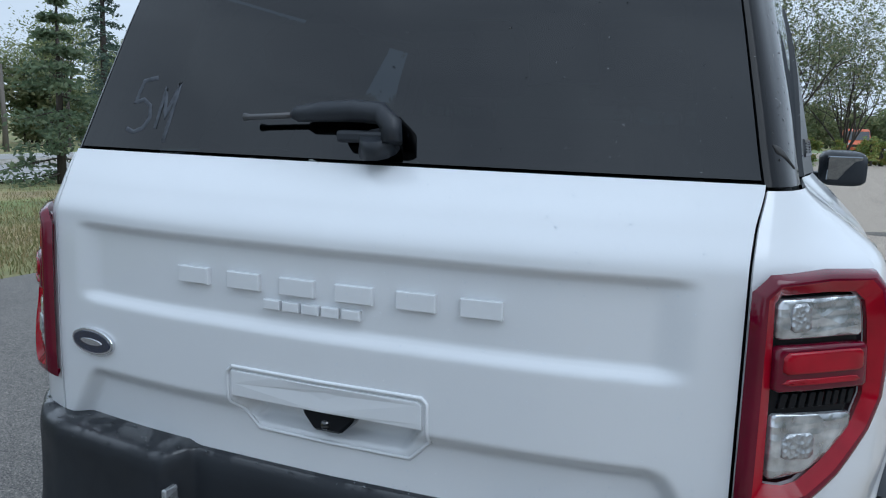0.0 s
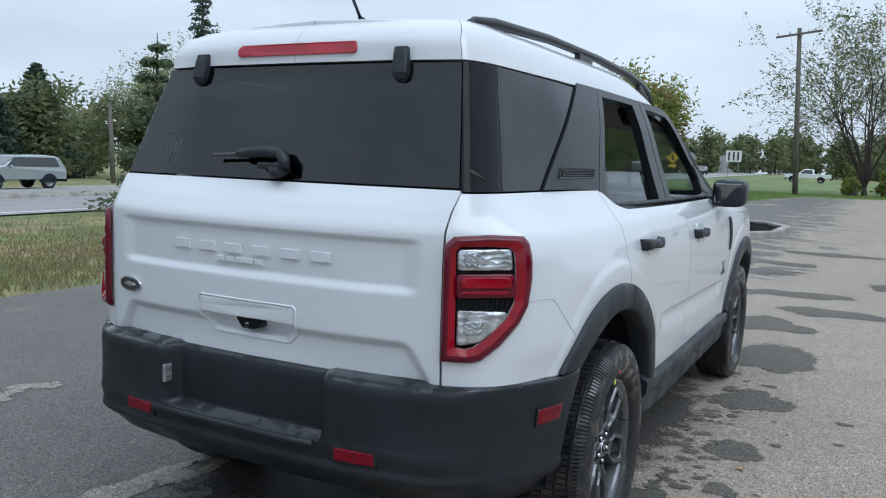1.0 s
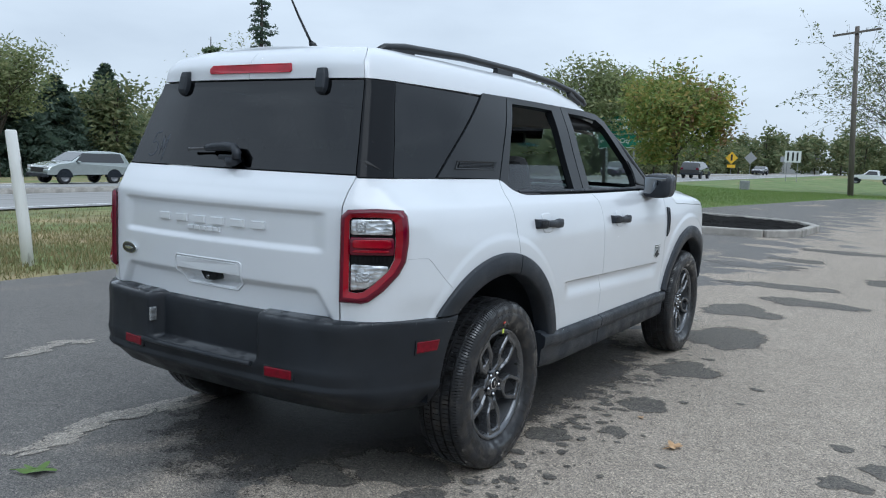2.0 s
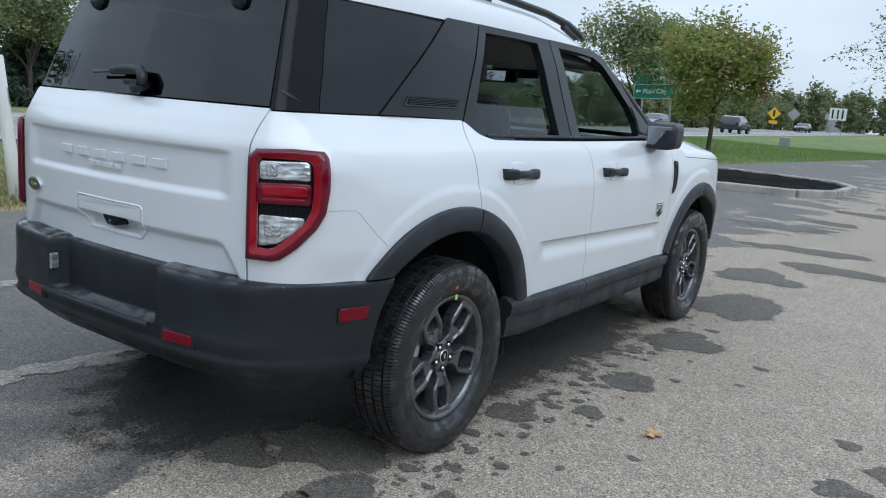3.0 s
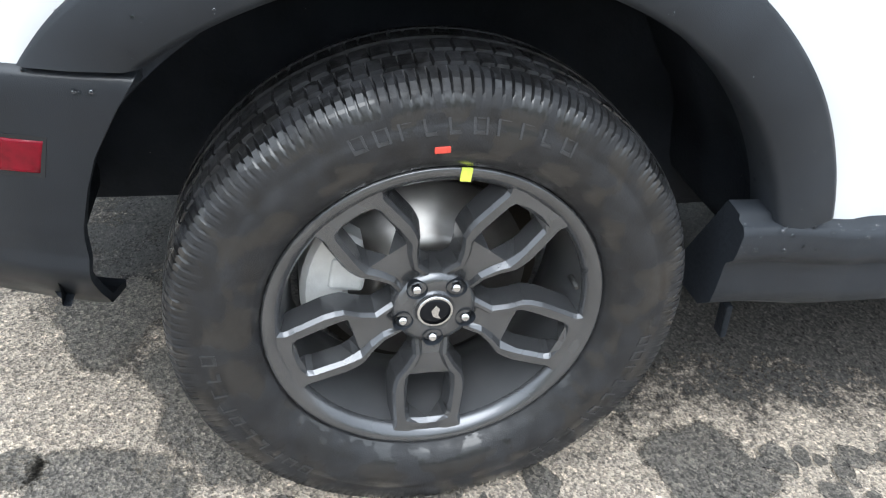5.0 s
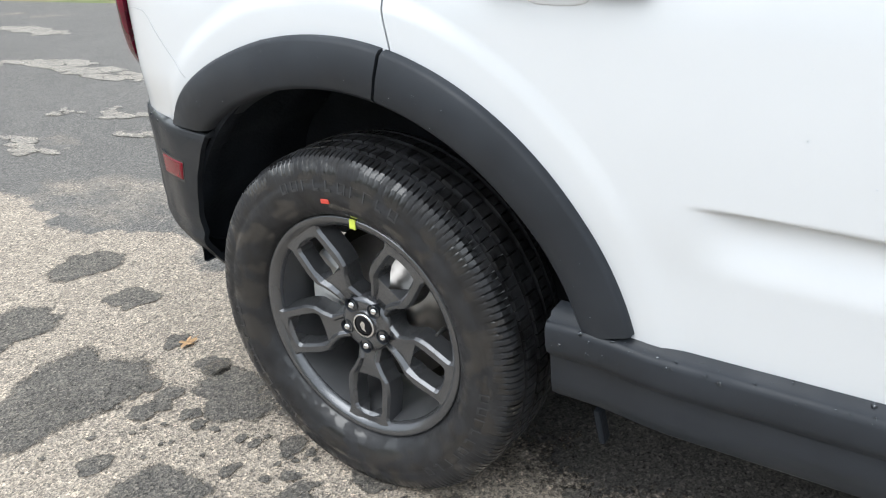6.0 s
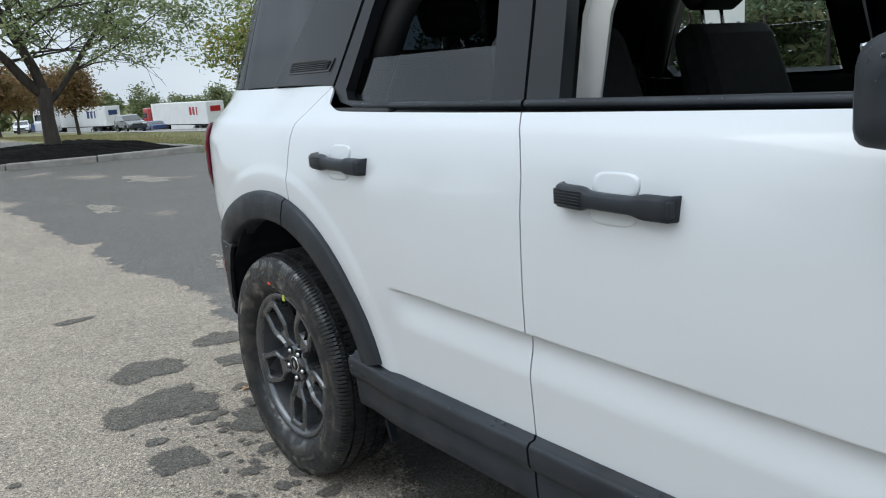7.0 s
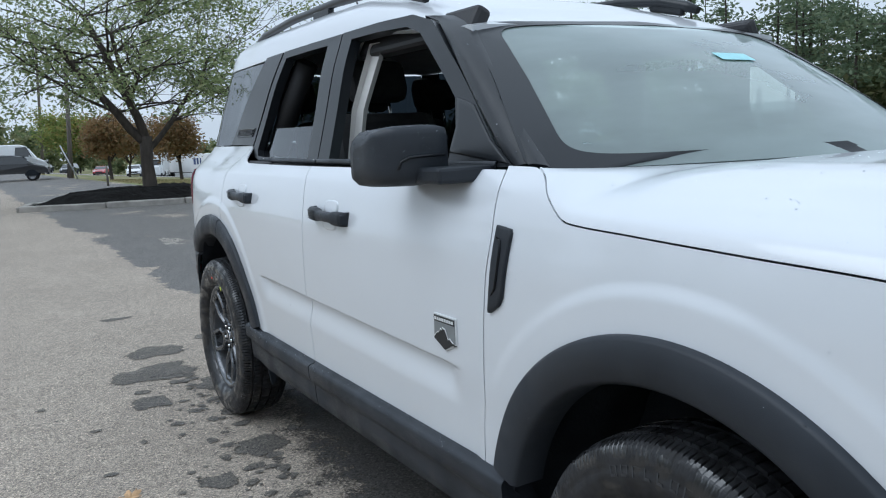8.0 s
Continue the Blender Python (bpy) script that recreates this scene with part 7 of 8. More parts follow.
# lane lines
for x, dash in ((-20.0, True), (-30.0, True), (-33.8, True), (-16.3, False), (-37.3, False)):
    bm = bmesh.new()
    for y in (range(-200, 200, 12) if dash else range(-200, 200, 10)):
        ln = 3 if dash else 10
        bm.faces.new([bm.verts.new((x + dx + bend(y + dy), y + dy, land(x + bend(y + dy), y + dy) + 0.012)) for dx, dy in ((-0.06, 0), (0.06, 0), (0.06, ln), (-0.06, ln))])
    tagged(part("lane_line", bm, SIGN_WHITE), "worn white lane line", "road marking", kind="structure")

# ---- grass ----


def blade_field(name, spots, tall, label, mat=BLADE):
    """Grass blades as one object. spots: x, y pairs."""
    rng = np.random.default_rng(4)
    n = len(spots)
    a = rng.uniform(0, math.pi * 2, n)
    h = tall * rng.uniform(0.5, 1.25, n)
    w = 0.004 + 0.005 * rng.random(n)
    lean = rng.normal(0, 0.35, (n, 2))
    z = np.array([land(x, y) for x, y in spots]) - 0.03
    base = np.column_stack([spots, z])
    side = np.column_stack([np.cos(a) * w, np.sin(a) * w, np.zeros(n)])
    tip = base + np.column_stack([lean[:, 0] * h, lean[:, 1] * h, h])
    V = np.stack([base - side, base + side, tip], 1).reshape(-1, 3)
    me = bpy.data.meshes.new(name)
    me.from_pydata(V.tolist(), [], np.arange(n * 3).reshape(-1, 3).tolist())
    me.materials.append(mat)
    return tagged(new(name, me), label, "grass", kind="stuff")


rng = np.random.default_rng(11)
near = np.column_stack([-4.85 - rng.gamma(1.6, 2.1, 90000), rng.uniform(-6, 26, 90000)])
near = near[near[:, 0] > -15.5]
back = np.column_stack([-5.1 - rng.gamma(1.6, 2.4, 30000), rng.uniform(-50, -6, 30000)])
back = back[back[:, 0] > -15.5]
front = np.column_stack([rng.uniform(-15, 3.0, 90000), rng.uniform(21.0, 52, 90000)])
front = front[(front[:, 0] < -4.6 + (front[:, 1] - 21.5) * 0.115) | (front[:, 1] > 46)]
blade_field("grass_verge", near, 0.075, "mown verge grass, green and straw-brown")
blade_field("grass_verge", back, 0.09, "mown verge grass, yellowing")
blade_field("grass_verge", front, 0.12, "mown verge grass, bright green", LAWN_BLADE)

# ---- trees ----


def leaf_cloud(name, pts, size, mat, seed, parent=None, up=0.3):
    """Single leaves round given points, as one mesh."""
    rng = np.random.default_rng(seed)
    pts = np.asarray(pts, float)
    n = len(pts)
    a = rng.normal(size=(n, 3))
    a[:, 2] *= 0.6
    a /= np.linalg.norm(a, axis=1, keepdims=True)
    b = np.cross(a, rng.normal(size=(n, 3)))
    b /= np.maximum(np.linalg.norm(b, axis=1, keepdims=True), 1e-6)
    s = (size * rng.uniform(0.6, 1.4, n))[:, None]
    V = np.stack([pts - a * s, pts + b * s * 0.42, pts + a * s, pts - b * s * 0.42], 1).reshape(-1, 3)
    me = bpy.data.meshes.new(name)
    me.vertices.add(n * 4)
    me.vertices.foreach_set("co", V.ravel())
    me.loops.add(n * 4)
    me.loops.foreach_set("vertex_index", np.arange(n * 4, dtype=np.int32))
    me.polygons.add(n)
    me.polygons.foreach_set("loop_start", np.arange(0, n * 4, 4, dtype=np.int32))
    me.update(calc_edges=True)
    me.materials.append(mat)
    ob = new(name, me)
    if parent is not None:
        ob.parent = parent
    return ob


def grow(bm, rng, p, d, length, r, level, tips, bend=0.25, kids=(4, 4, 3), up=0.15, spread=0.9, sides=7):
    """A limb with its branches. Collects the twig points in tips."""
    n = 5
    pts, radii = [p.copy()], [r]
    q, dd = p.copy(), d.normalized()
    for i in range(n):
        dd = (dd + Vector((rng.gauss(0, bend), rng.gauss(0, bend), rng.gauss(0, bend * 0.6) + up * 0.3)) * 0.5).normalized()
        q = q + dd * (length / n)
        pts.append(q.copy())
        radii.append(max(r * (1 - 0.72 * (i + 1) / n), 0.006))
    tube(bm, pts, radii, max(4, sides - 2 * level), cap=False)
    if level >= len(kids):
        tips.extend(pts[1:])
        return
    for k in range(kids[level]):
        f = rng.uniform(0.30, 0.98)
        i = min(int(f * n), n - 1)
        at = pts[i].lerp(pts[i + 1], f * n - i)
        base = (pts[i + 1] - pts[i]).normalized()
        side = base.orthogonal()
        side.rotate(Matrix.Rotation(rng.uniform(0, 2 * math.pi), 3, base))
        nd = (base + side * spread * rng.uniform(0.6, 1.2) + Vector((0, 0, up))).normalized()
        grow(bm, rng, at, nd, length * rng.uniform(0.45, 0.72), radii[i] * 0.55, level + 1, tips, bend, kids, up, spread, sides)
    if level > 0:
        tips.append(pts[-1])


def leafy_tree(x, y, height, trunk_h, trunk_r, label, mat, seed, leaves=9000, leaf=0.09, limbs=7, reach=0.6, fuzz=0.35, kids=(5, 4, 3), ground_z=None, up=0.15, lift=0.9, low=0.7, name="tree", turned=None):
    rng = random.Random(seed)
    z = land(x, y) if ground_z is None else ground_z
    t = thing(name, label, "tree", at=Matrix.Translation((x, y, z)))
    bm = bmesh.new()
    tips = []
    top = Vector((rng.gauss(0, 0.1), rng.gauss(0, 0.1), trunk_h))
    tube(bm, [(0, 0, -0.1), (0, 0, 0.05), (top.x * 0.5, top.y * 0.5, trunk_h * 0.5), top], [trunk_r * 1.45, trunk_r * 1.15, trunk_r, trunk_r * 0.9], 12)
    crown = height - trunk_h
    for k in range(limbs):
        a = 2 * math.pi * (k + rng.uniform(-0.2, 0.2)) / limbs
        tilt = rng.uniform(0.25, 1.0) if k else 0.05
        d = Vector((math.cos(a) * tilt, math.sin(a) * tilt, lift))
        start = Vector((0, 0, trunk_h)).lerp(Vector((0, 0, trunk_h * low)), rng.random() * (0.8 if low > 0.6 else 1.0)) + Vector((top.x, top.y, 0))
        grow(bm, rng, start, d, crown * rng.uniform(0.55, 0.80) * (reach + 0.4), trunk_r * 0.55, 0, tips, kids=kids, up=up)
    part("trunk", bm, BARK, t, "brown-grey bark")
    nr = np.random.default_rng(seed)
    tp = np.array([tuple(v) for v in tips])
    pick = tp[nr.integers(0, len(tp), leaves)]
    pts = pick + nr.normal(0, fuzz, (leaves, 3)) * (1, 1, 0.7)
    pts = pts[pts[:, 2] > trunk_h * min(0.75, low + 0.05)]
    if turned:
        # the sunward top has turned first, clump by clump
        first = np.array([noise.noise(Vector(p) * 0.9) + 0.30 * (p[2] - trunk_h) / crown + 0.10 * p[0] > 0.60 for p in pts])
        leaf_cloud("turned_crown", pts[first], leaf, turned, seed + 1, t)
        pts = pts[~first]
    leaf_cloud("crown", pts, leaf, mat, seed, t)
    return t


def conifer(x, y, height, width, label, mat, seed, leaves=9000, leaf=0.10, sparse=0.0, bare=0.05, name="conifer"):
    rng = random.Random(seed)
    nr = np.random.default_rng(seed)
    z = land(x, y)
    t = thing(name, label, "tree", at=Matrix.Translation((x, y, z)))
    bm = bmesh.new()
    tube(bm, [(0, 0, -0.2), (0, 0, height * 0.5), (0, 0, height)], [height * 0.016 + 0.04, height * 0.010 + 0.02, 0.01], 8)
    pts = []
    tiers = int(height / 0.34)
    per = max(4, int(leaves / (tiers * 7)))
    for i in range(tiers):
        f = bare + (1 - bare) * i / tiers
        r = width * (1 - f) ** 0.85 * rng.uniform(0.75, 1.1) + 0.05
        for k in range(7):
            if rng.random() < sparse:
                continue
            a = rng.uniform(0, 2 * math.pi)
            rr = r * rng.uniform(0.7, 1.15)
            zz_ = height * f
            tip = Vector((math.cos(a) * rr, math.sin(a) * rr, zz_ - rr * 0.22))
            tube(bm, [(0, 0, zz_), tip * 0.6 + Vector((0, 0, zz_ * 0.4)), tip], [0.02, 0.012, 0.004], 4, cap=False)
            s = nr.uniform(0.15, 1.0, per) ** 0.7
            line = np.outer(s, np.array(tip) - np.array((0, 0, zz_))) + np.array((0, 0, zz_))
            w = (0.10 + 0.16 * rr)
            pts.append(line + nr.normal(0, 1, (per, 3)) * (w * 0.55, w * 0.55, w * 0.28))
    part("trunk", bm, BARK, t, "brown-grey bark")
    leaf_cloud("crown", np.vstack(pts), leaf, mat, seed, t)
    return t


# the forked tree on the rear island
def forked_tree():
    rng = random.Random(21)
    t = thing("tree", "spreading green locust tree with a low fork on mulch", "tree", at=Matrix.Translation((-2.75, -20.2, land(-2.75, -20.2) + 0.30)))
    bm = bmesh.new()
    tips = []
    tube(bm, [(0, 0, -0.15), (0, 0, 0.1), (0.02, 0, 0.7), (0.0, 0, 1.45)], [0.30, 0.20, 0.165, 0.175], 14)
    # limbs: start height, direction, length, radius
    for z0, d, ln, r in ((1.25, (0.75, -0.25, 1.0), 3.4, 0.135), (1.35, (-0.18, 0.05, 1.5), 3.6, 0.14), (1.0, (-0.62, 0.35, 0.85), 3.4, 0.085), (1.4, (0.2, 0.5, 1.3), 3.0, 0.09)):
        q, dd = Vector((0, 0, z0)), Vector(d).normalized()
        pts, rad = [q.copy()], [r]
        for i in range(6):
            dd = (dd + Vector((rng.gauss(0, 0.13), rng.gauss(0, 0.13), rng.gauss(0, 0.06)))).normalized()
            q = q + dd * ln / 6
            pts.append(q.copy())
            rad.append(r * (1 - 0.5 * (i + 1) / 6))
        tube(bm, pts, rad, 10, cap=False)
        for i in range(2, 7):
            for k in range(2 if i < 6 else 4):
                a = rng.uniform(0, 2 * math.pi)
                nd = Vector((math.cos(a), math.sin(a), rng.uniform(0.05, 0.7)))
                grow(bm, rng, pts[i], nd, rng.uniform(2.2, 3.6), rad[i] * 0.42, 0, tips, bend=0.34, kids=(4, 3), up=0.06, spread=0.9)
    part("trunk", bm, BARK, t, "dark furrowed bark")
    nr = np.random.default_rng(8)
    tp = np.array([tuple(v) for v in tips])
    tp = tp[nr.permutation(len(tp))[:max(60, int(len(tp) * 0.45))]]
    pick = tp[nr.integers(0, len(tp), 27000)]
    pts = pick + nr.normal(0, 0.24, (27000, 3)) * (1, 1, 0.45)
    pts = pts[pts[:, 2] > 1.9]
    leaf_cloud("crown", pts, 0.062, LEAF_GREEN, 8, t)


forked_tree()
leafy_tree(-58.0, 30.0, 11.6, 3.0, 0.18, "tall leafy cottonwood beyond the highway", LEAF_PALE, 61, leaves=11000, leaf=0.16, limbs=8, reach=0.34, fuzz=0.5, kids=(5, 4), lift=1.9)
leafy_tree(-8.3, 33.5, 7.0, 3.0, 0.09, "young maple turning from green to rust", LEAF_AUTUMN, 3, leaves=21000, leaf=0.11, limbs=14, reach=0.30, fuzz=0.34, lift=0.80, low=0.42, turned=LEAF_ORANGE)
leafy_tree(-14.2, 40.3, 8.2, 1.8, 0.13, "young green ash tree on the verge", LEAF_PALE, 5, leaves=15000, leaf=0.12, limbs=8, reach=0.36, fuzz=0.34, lift=1.3)
leafy_tree(1.0, 54.0, 10.5, 0.5, 0.16, "bare-branched multi-stem tree with pale thin leaves", LEAF_WOOD, 7, leaves=9000, leaf=0.11, limbs=11, reach=0.62, fuzz=0.16, kids=(5, 4, 4), lift=1.5)
leafy_tree(5.5, 60.0, 9.5, 0.5, 0.15, "bare-branched multi-stem tree with pale thin leaves", LEAF_WOOD, 17, leaves=8000, leaf=0.11, limbs=10, reach=0.6, fuzz=0.16, kids=(5, 4, 4), lift=1.4)
leafy_tree(-11.2, -26.4, 6.0, 1.7, 0.07, "slim young tree with thin green leaves on the verge", LEAF_AUTUMN, 12, leaves=2600, leaf=0.10, limbs=6, reach=0.3, fuzz=0.3, lift=1.5)
for tx, ty, th, sd, mt, lb in ((-6.2, -50.0, 3.9, 31, LEAF_ORANGE, "small rust-brown leaved tree on the verge"), (-10.8, -51.5, 4.3, 32, LEAF_ORANGE, "small rust-brown leaved tree on the verge"),
                           (-5.0, -62.0, 5.0, 33, LEAF_AUTUMN, "small yellow-green tree on the verge"), (-11.0, -72.0, 5.0, 34, LEAF_ORANGE, "small rust-brown leaved tree on the verge")):
    leafy_tree(tx, ty, th, 1.2, 0.10, lb, mt, sd, leaves=12000, leaf=0.11, limbs=8, reach=0.42, fuzz=0.36, lift=1.5)
conifer(-14.4, 11.9, 4.4, 1.5, "open-branched olive green spruce beside the road", LEAF_PINE, 41, leaves=6000, leaf=0.08, sparse=0.25)
conifer(-44.0, 43.0, 16.5, 2.6, "tall thin spruce beyond the highway", LEAF_SPRUCE, 42, leaves=7000, leaf=0.16, sparse=0.35)
for i, (tx, ty, th, w) in enumerate(((-68, 46, 10.8, 5.2), (-66, 39.5, 9.0, 5.6), (-62, 33, 8.6, 5.2), (-60, 26, 9.0, 5.2), (-58, 19, 8.6, 5.0), (-60, 11, 8.8, 5.0))):
    conifer(tx, ty, th, w, "dense dark blue-green spruce beyond the highway", LEAF_SPRUCE, 50 + i, leaves=22000, leaf=0.26)
for i, (tx, ty, th) in enumerate(((-54, 49, 15.5), (-60, 60, 14), (-66, 55, 14), (-64, 66, 13), (-70, 75, 14), (-58, 71, 13), (-62, 22, 12.5))):
    leafy_tree(tx, ty, th, 4.5, 0.16, "tall slender poplar with pale sparse leaves", LEAF_PALE, 70 + i, leaves=3400, leaf=0.14, limbs=7, reach=0.26, fuzz=0.55, kids=(5, 4), lift=2.0)

# far woods as joined masses


def woods(name, spots, label, mat, seed, low=6, high=12, leaf=0.30, per=900, pine=0.0):
    rng = np.random.default_rng(seed)
    bm = bmesh.new()
    clouds = []
    for x, y in spots:
        h = rng.uniform(low, high)
        z = land(x, y)
        r = h * rng.uniform(0.22, 0.34)
        tube(bm, [(x, y, z - 0.3), (x + rng.normal(0, 0.2), y, z + h * 0.5), (x, y, z + h * 0.93)], [0.16, 0.11, 0.03], 6, cap=False)
        if rng.random() < pine:
            for k in range(9):
                f = rng.uniform(0.42, 1.0)
                a = rng.uniform(0, 2 * math.pi)
                rr = (1.15 - f) * h * 0.26 + 0.3
                c = np.array([x + math.cos(a) * rr, y + math.sin(a) * rr, z + h * f])
                clouds.append(c + rng.normal(0, 1, (per // 9, 3)) * (rr * 0.55, rr * 0.55, 0.28))
                tube(bm, [(x, y, z + h * f - 0.2), tuple(c)], [0.05, 0.015], 4, cap=False)
        else:
            for k in range(12):
                a, f = rng.uniform(0, 2 * math.pi), rng.uniform(0.12, 0.95)
                rr = r * math.sin(math.pi * min(f * 0.8 + 0.15, 1)) * rng.uniform(0.3, 1.0)
                c = np.array([x + math.cos(a) * rr, y + math.sin(a) * rr, z + h * f])
                clouds.append(c + rng.normal(0, 1, (per // 12, 3)) * (r * 0.30, r * 0.30, h * 0.07))
    tagged(part(name + "_trunks", bm, BARK), "distant grey-brown tree trunks", "tree trunks", kind="stuff")
    ob = leaf_cloud(name, np.vstack(clouds), leaf, mat, seed)
    return tagged(ob, label, "woods", kind="stuff")


rs = np.random.default_rng(77)
woods("far_woods", [(-rs.uniform(62, 95), rs.uniform(-10, 130)) for _ in range(110)], "mixed green woods beyond the highway", LEAF_WOOD, 1, 6, 10, 0.30, 1300)
woods("pine_woods", [(-rs.uniform(44, 60), rs.uniform(-62, 6)) for _ in range(64)], "tall open pines beyond the highway", LEAF_PINE, 2, 12, 19, 0.20, 1150, pine=1.0)
woods("far_woods", [(-rs.uniform(47, 75), rs.uniform(-180, 4)) for _ in range(130)], "green and yellowing woods beyond the highway", LEAF_WOOD, 3, 4, 10, 0.30, 1300, pine=0.15)
woods("far_woods", [(rs.uniform(-130, 60), rs.uniform(190, 260)) for _ in range(230)], "low green woods on the horizon", LEAF_WOOD, 4, 6, 11, 0.5, 800)
woods("far_woods", [(rs.uniform(-44, -36), rs.uniform(70, 190)) for _ in range(60)], "roadside trees and scrub", LEAF_WOOD, 5, 3, 7, 0.32, 700)
woods("far_woods", [(rs.uniform(-90, 40), -rs.uniform(170, 240)) for _ in range(100)], "low brown-green woods on the horizon", LEAF_WOOD, 6, 6, 10, 0.6, 420)
woods("far_woods", [(rs.uniform(95, 140), rs.uniform(-140, 170)) for _ in range(120)], "green woods beyond the car park", LEAF_WOOD, 7, 8, 13, 0.6, 420)
woods("far_woods", [(rs.uniform(30, 46), rs.uniform(-45, 24)) for _ in range(60)], "green trees along the far edge of the car park", LEAF_WOOD, 9, 7, 11, 0.34, 700)
woods("bushes", [(rs.uniform(-1.5, 9), rs.uniform(52, 58)) for _ in range(16)], "low yellow-green bushes behind the pole", LEAF_AUTUMN, 8, 1.0, 1.9, 0.12, 900)

# ---- posts, poles and signs ----
bm = bmesh.new()
tube(bm, [(-5.95, 1.97, -0.25), (-5.99, 1.94, 0.4), (-6.03, 1.90, 0.9), (-6.08, 1.87, 1.37), (-6.08, 1.87, 1.385)], [0.064, 0.062, 0.060, 0.058, 0.046], 14)
tagged(part("wooden_post", bm, WHITE_WOOD), "weathered white wooden post in the verge", "post")


# the car park slopes across, so plumb things lean a little against it
LEAN = Matrix.Rotation(-0.05, 4, "Y")


def utility_pole(x, y, height, arm, label, turn=0.0):
    z = land(x, y)
    t = thing("utility_pole", label, "pole", at=Matrix.Translation((x, y, z)) @ LEAN @ Matrix.Rotation(turn, 4, "Z"))
    bm = bmesh.new()
    tube(bm, [(0, 0, -0.3), (0, 0, height)], [0.17, 0.12], 12)
    part("pole", bm, POLE_WOOD, t)
    if arm:
        part("crossarm", boxed((0, -0.15, height - 0.35), (arm, 0.10, 0.12), 0.01, Euler((0, radians(-4), 0)).to_matrix()), POLE_WOOD, t)
        for dx in (-0.46, -0.2, 0.2, 0.46):
            ib_ = bmesh.new()
            tube(ib_, [(dx * arm, -0.15, height - 0.30), (dx * arm, -0.15, height - 0.14)], [0.035, 0.02], 8)
            part("insulator", ib_, GALV, t)
    return t


utility_pole(-2.6, 49.4, 9.7, 2.5, "weathered wooden utility pole with a crossarm")
utility_pole(-4.75, -58.0, 7.6, 0, "plain wooden utility pole")
utility_pole(-5.9, -95.0, 15.0, 0, "tall slim utility pole")
utility_pole(-38.5, -60.0, 12.0, 2.4, "weathered wooden utility pole with a crossarm")
utility_pole(-44.0, 34.8, 5.4, 0, "plain wooden utility pole beyond the highway")
bm = bmesh.new()
tube(bm, [(-3.75, -34.8, -0.75), (-3.75, -34.8, 0.40)], 0.05, 8)
tagged(part("marker_post", bm, POLE_WOOD), "short dark wooden marker post", "post")
bm = bmesh.new()
tube(bm, [(-5.2, -57.0, -1.2), (-4.2, -57.5, 1.5)], 0.05, 8)
tagged(part("leaning_post", bm, GALV), "pale leaning stay post beside the pole", "post")


def text_mesh(body, size):
    fc = bpy.data.curves.new("text", "FONT")
    fc.body, fc.size, fc.extrude = body, size, 0.006
    tmp = bpy.data.objects.new("tmp", fc)
    scene.collection.objects.link(tmp)
    me = bpy.data.meshes.new_from_object(tmp.evaluated_get(bpy.context.evaluated_depsgraph_get()))
    bpy.data.objects.remove(tmp)
    return me


def guide_sign():
    x, y = -12.5, 38.0
    z = land(x, y)
    t = thing("road_sign", "green road sign with white lettering on steel posts", "sign", at=Matrix.Translation((x, y, z)) @ LEAN)
    for dx in (-0.75, 0.75):
        part("post", boxed((dx, 0.06, 1.9), (0.09, 0.09, 3.9), 0.01), GALV, t)
    low = part("panel", boxed((0, 0, 2.55), (2.45, 0.03, 0.75), 0.012), SIGN_GREEN, t, "green panel with a place name")
    hi = part("panel", boxed((-0.35, 0, 3.40), (1.75, 0.03, 0.90), 0.012), SIGN_GREEN, t, "green panel with hidden lettering")
    for w, px, pz, h in ((2.41, 0, 2.90, 0.02), (2.41, 0, 2.20, 0.02)):
        part("border", boxed((px, -0.020, pz), (w, 0.006, h)), SIGN_WHITE, low)
    for px in (-1.20, 1.20):
        part("border", boxed((px, -0.020, 2.55), (0.02, 0.006, 0.70)), SIGN_WHITE, low)
    for body, size, px, pz in (("Plain City", 0.33, -0.72, 2.45), ("17", 0.33, 0.78, 2.45)):
        me = text_mesh(body, size)
        ob = part("lettering", me, SIGN_WHITE, low, "white lettering")
        ob.matrix_basis = Matrix.Translation((px, -0.022, pz)) @ Matrix.Rotation(radians(90), 4, "X")
    ar = bmesh.new()
    extrude_poly(ar, [(-1.12, -0.019, 2.57), (-1.00, -0.019, 2.67), (-1.00, -0.019, 2.60), (-0.84, -0.019, 2.60), (-0.84, -0.019, 2.54), (-1.00, -0.019, 2.54), (-1.00, -0.019, 2.47)], 0.006, Vector((0, -1, 0)))
    part("arrow", ar, SIGN_WHITE, low)
    for i in range(5):
        part("bar", boxed((-0.62 + i * 0.28, -0.020, 3.62), (0.20, 0.006, 0.15)), SIGN_WHITE, hi)
    for i in range(3):
        part("bar", boxed((0.0 + i * 0.18, -0.020, 3.22), (0.13, 0.006, 0.16)), SIGN_WHITE, hi)


guide_sign()


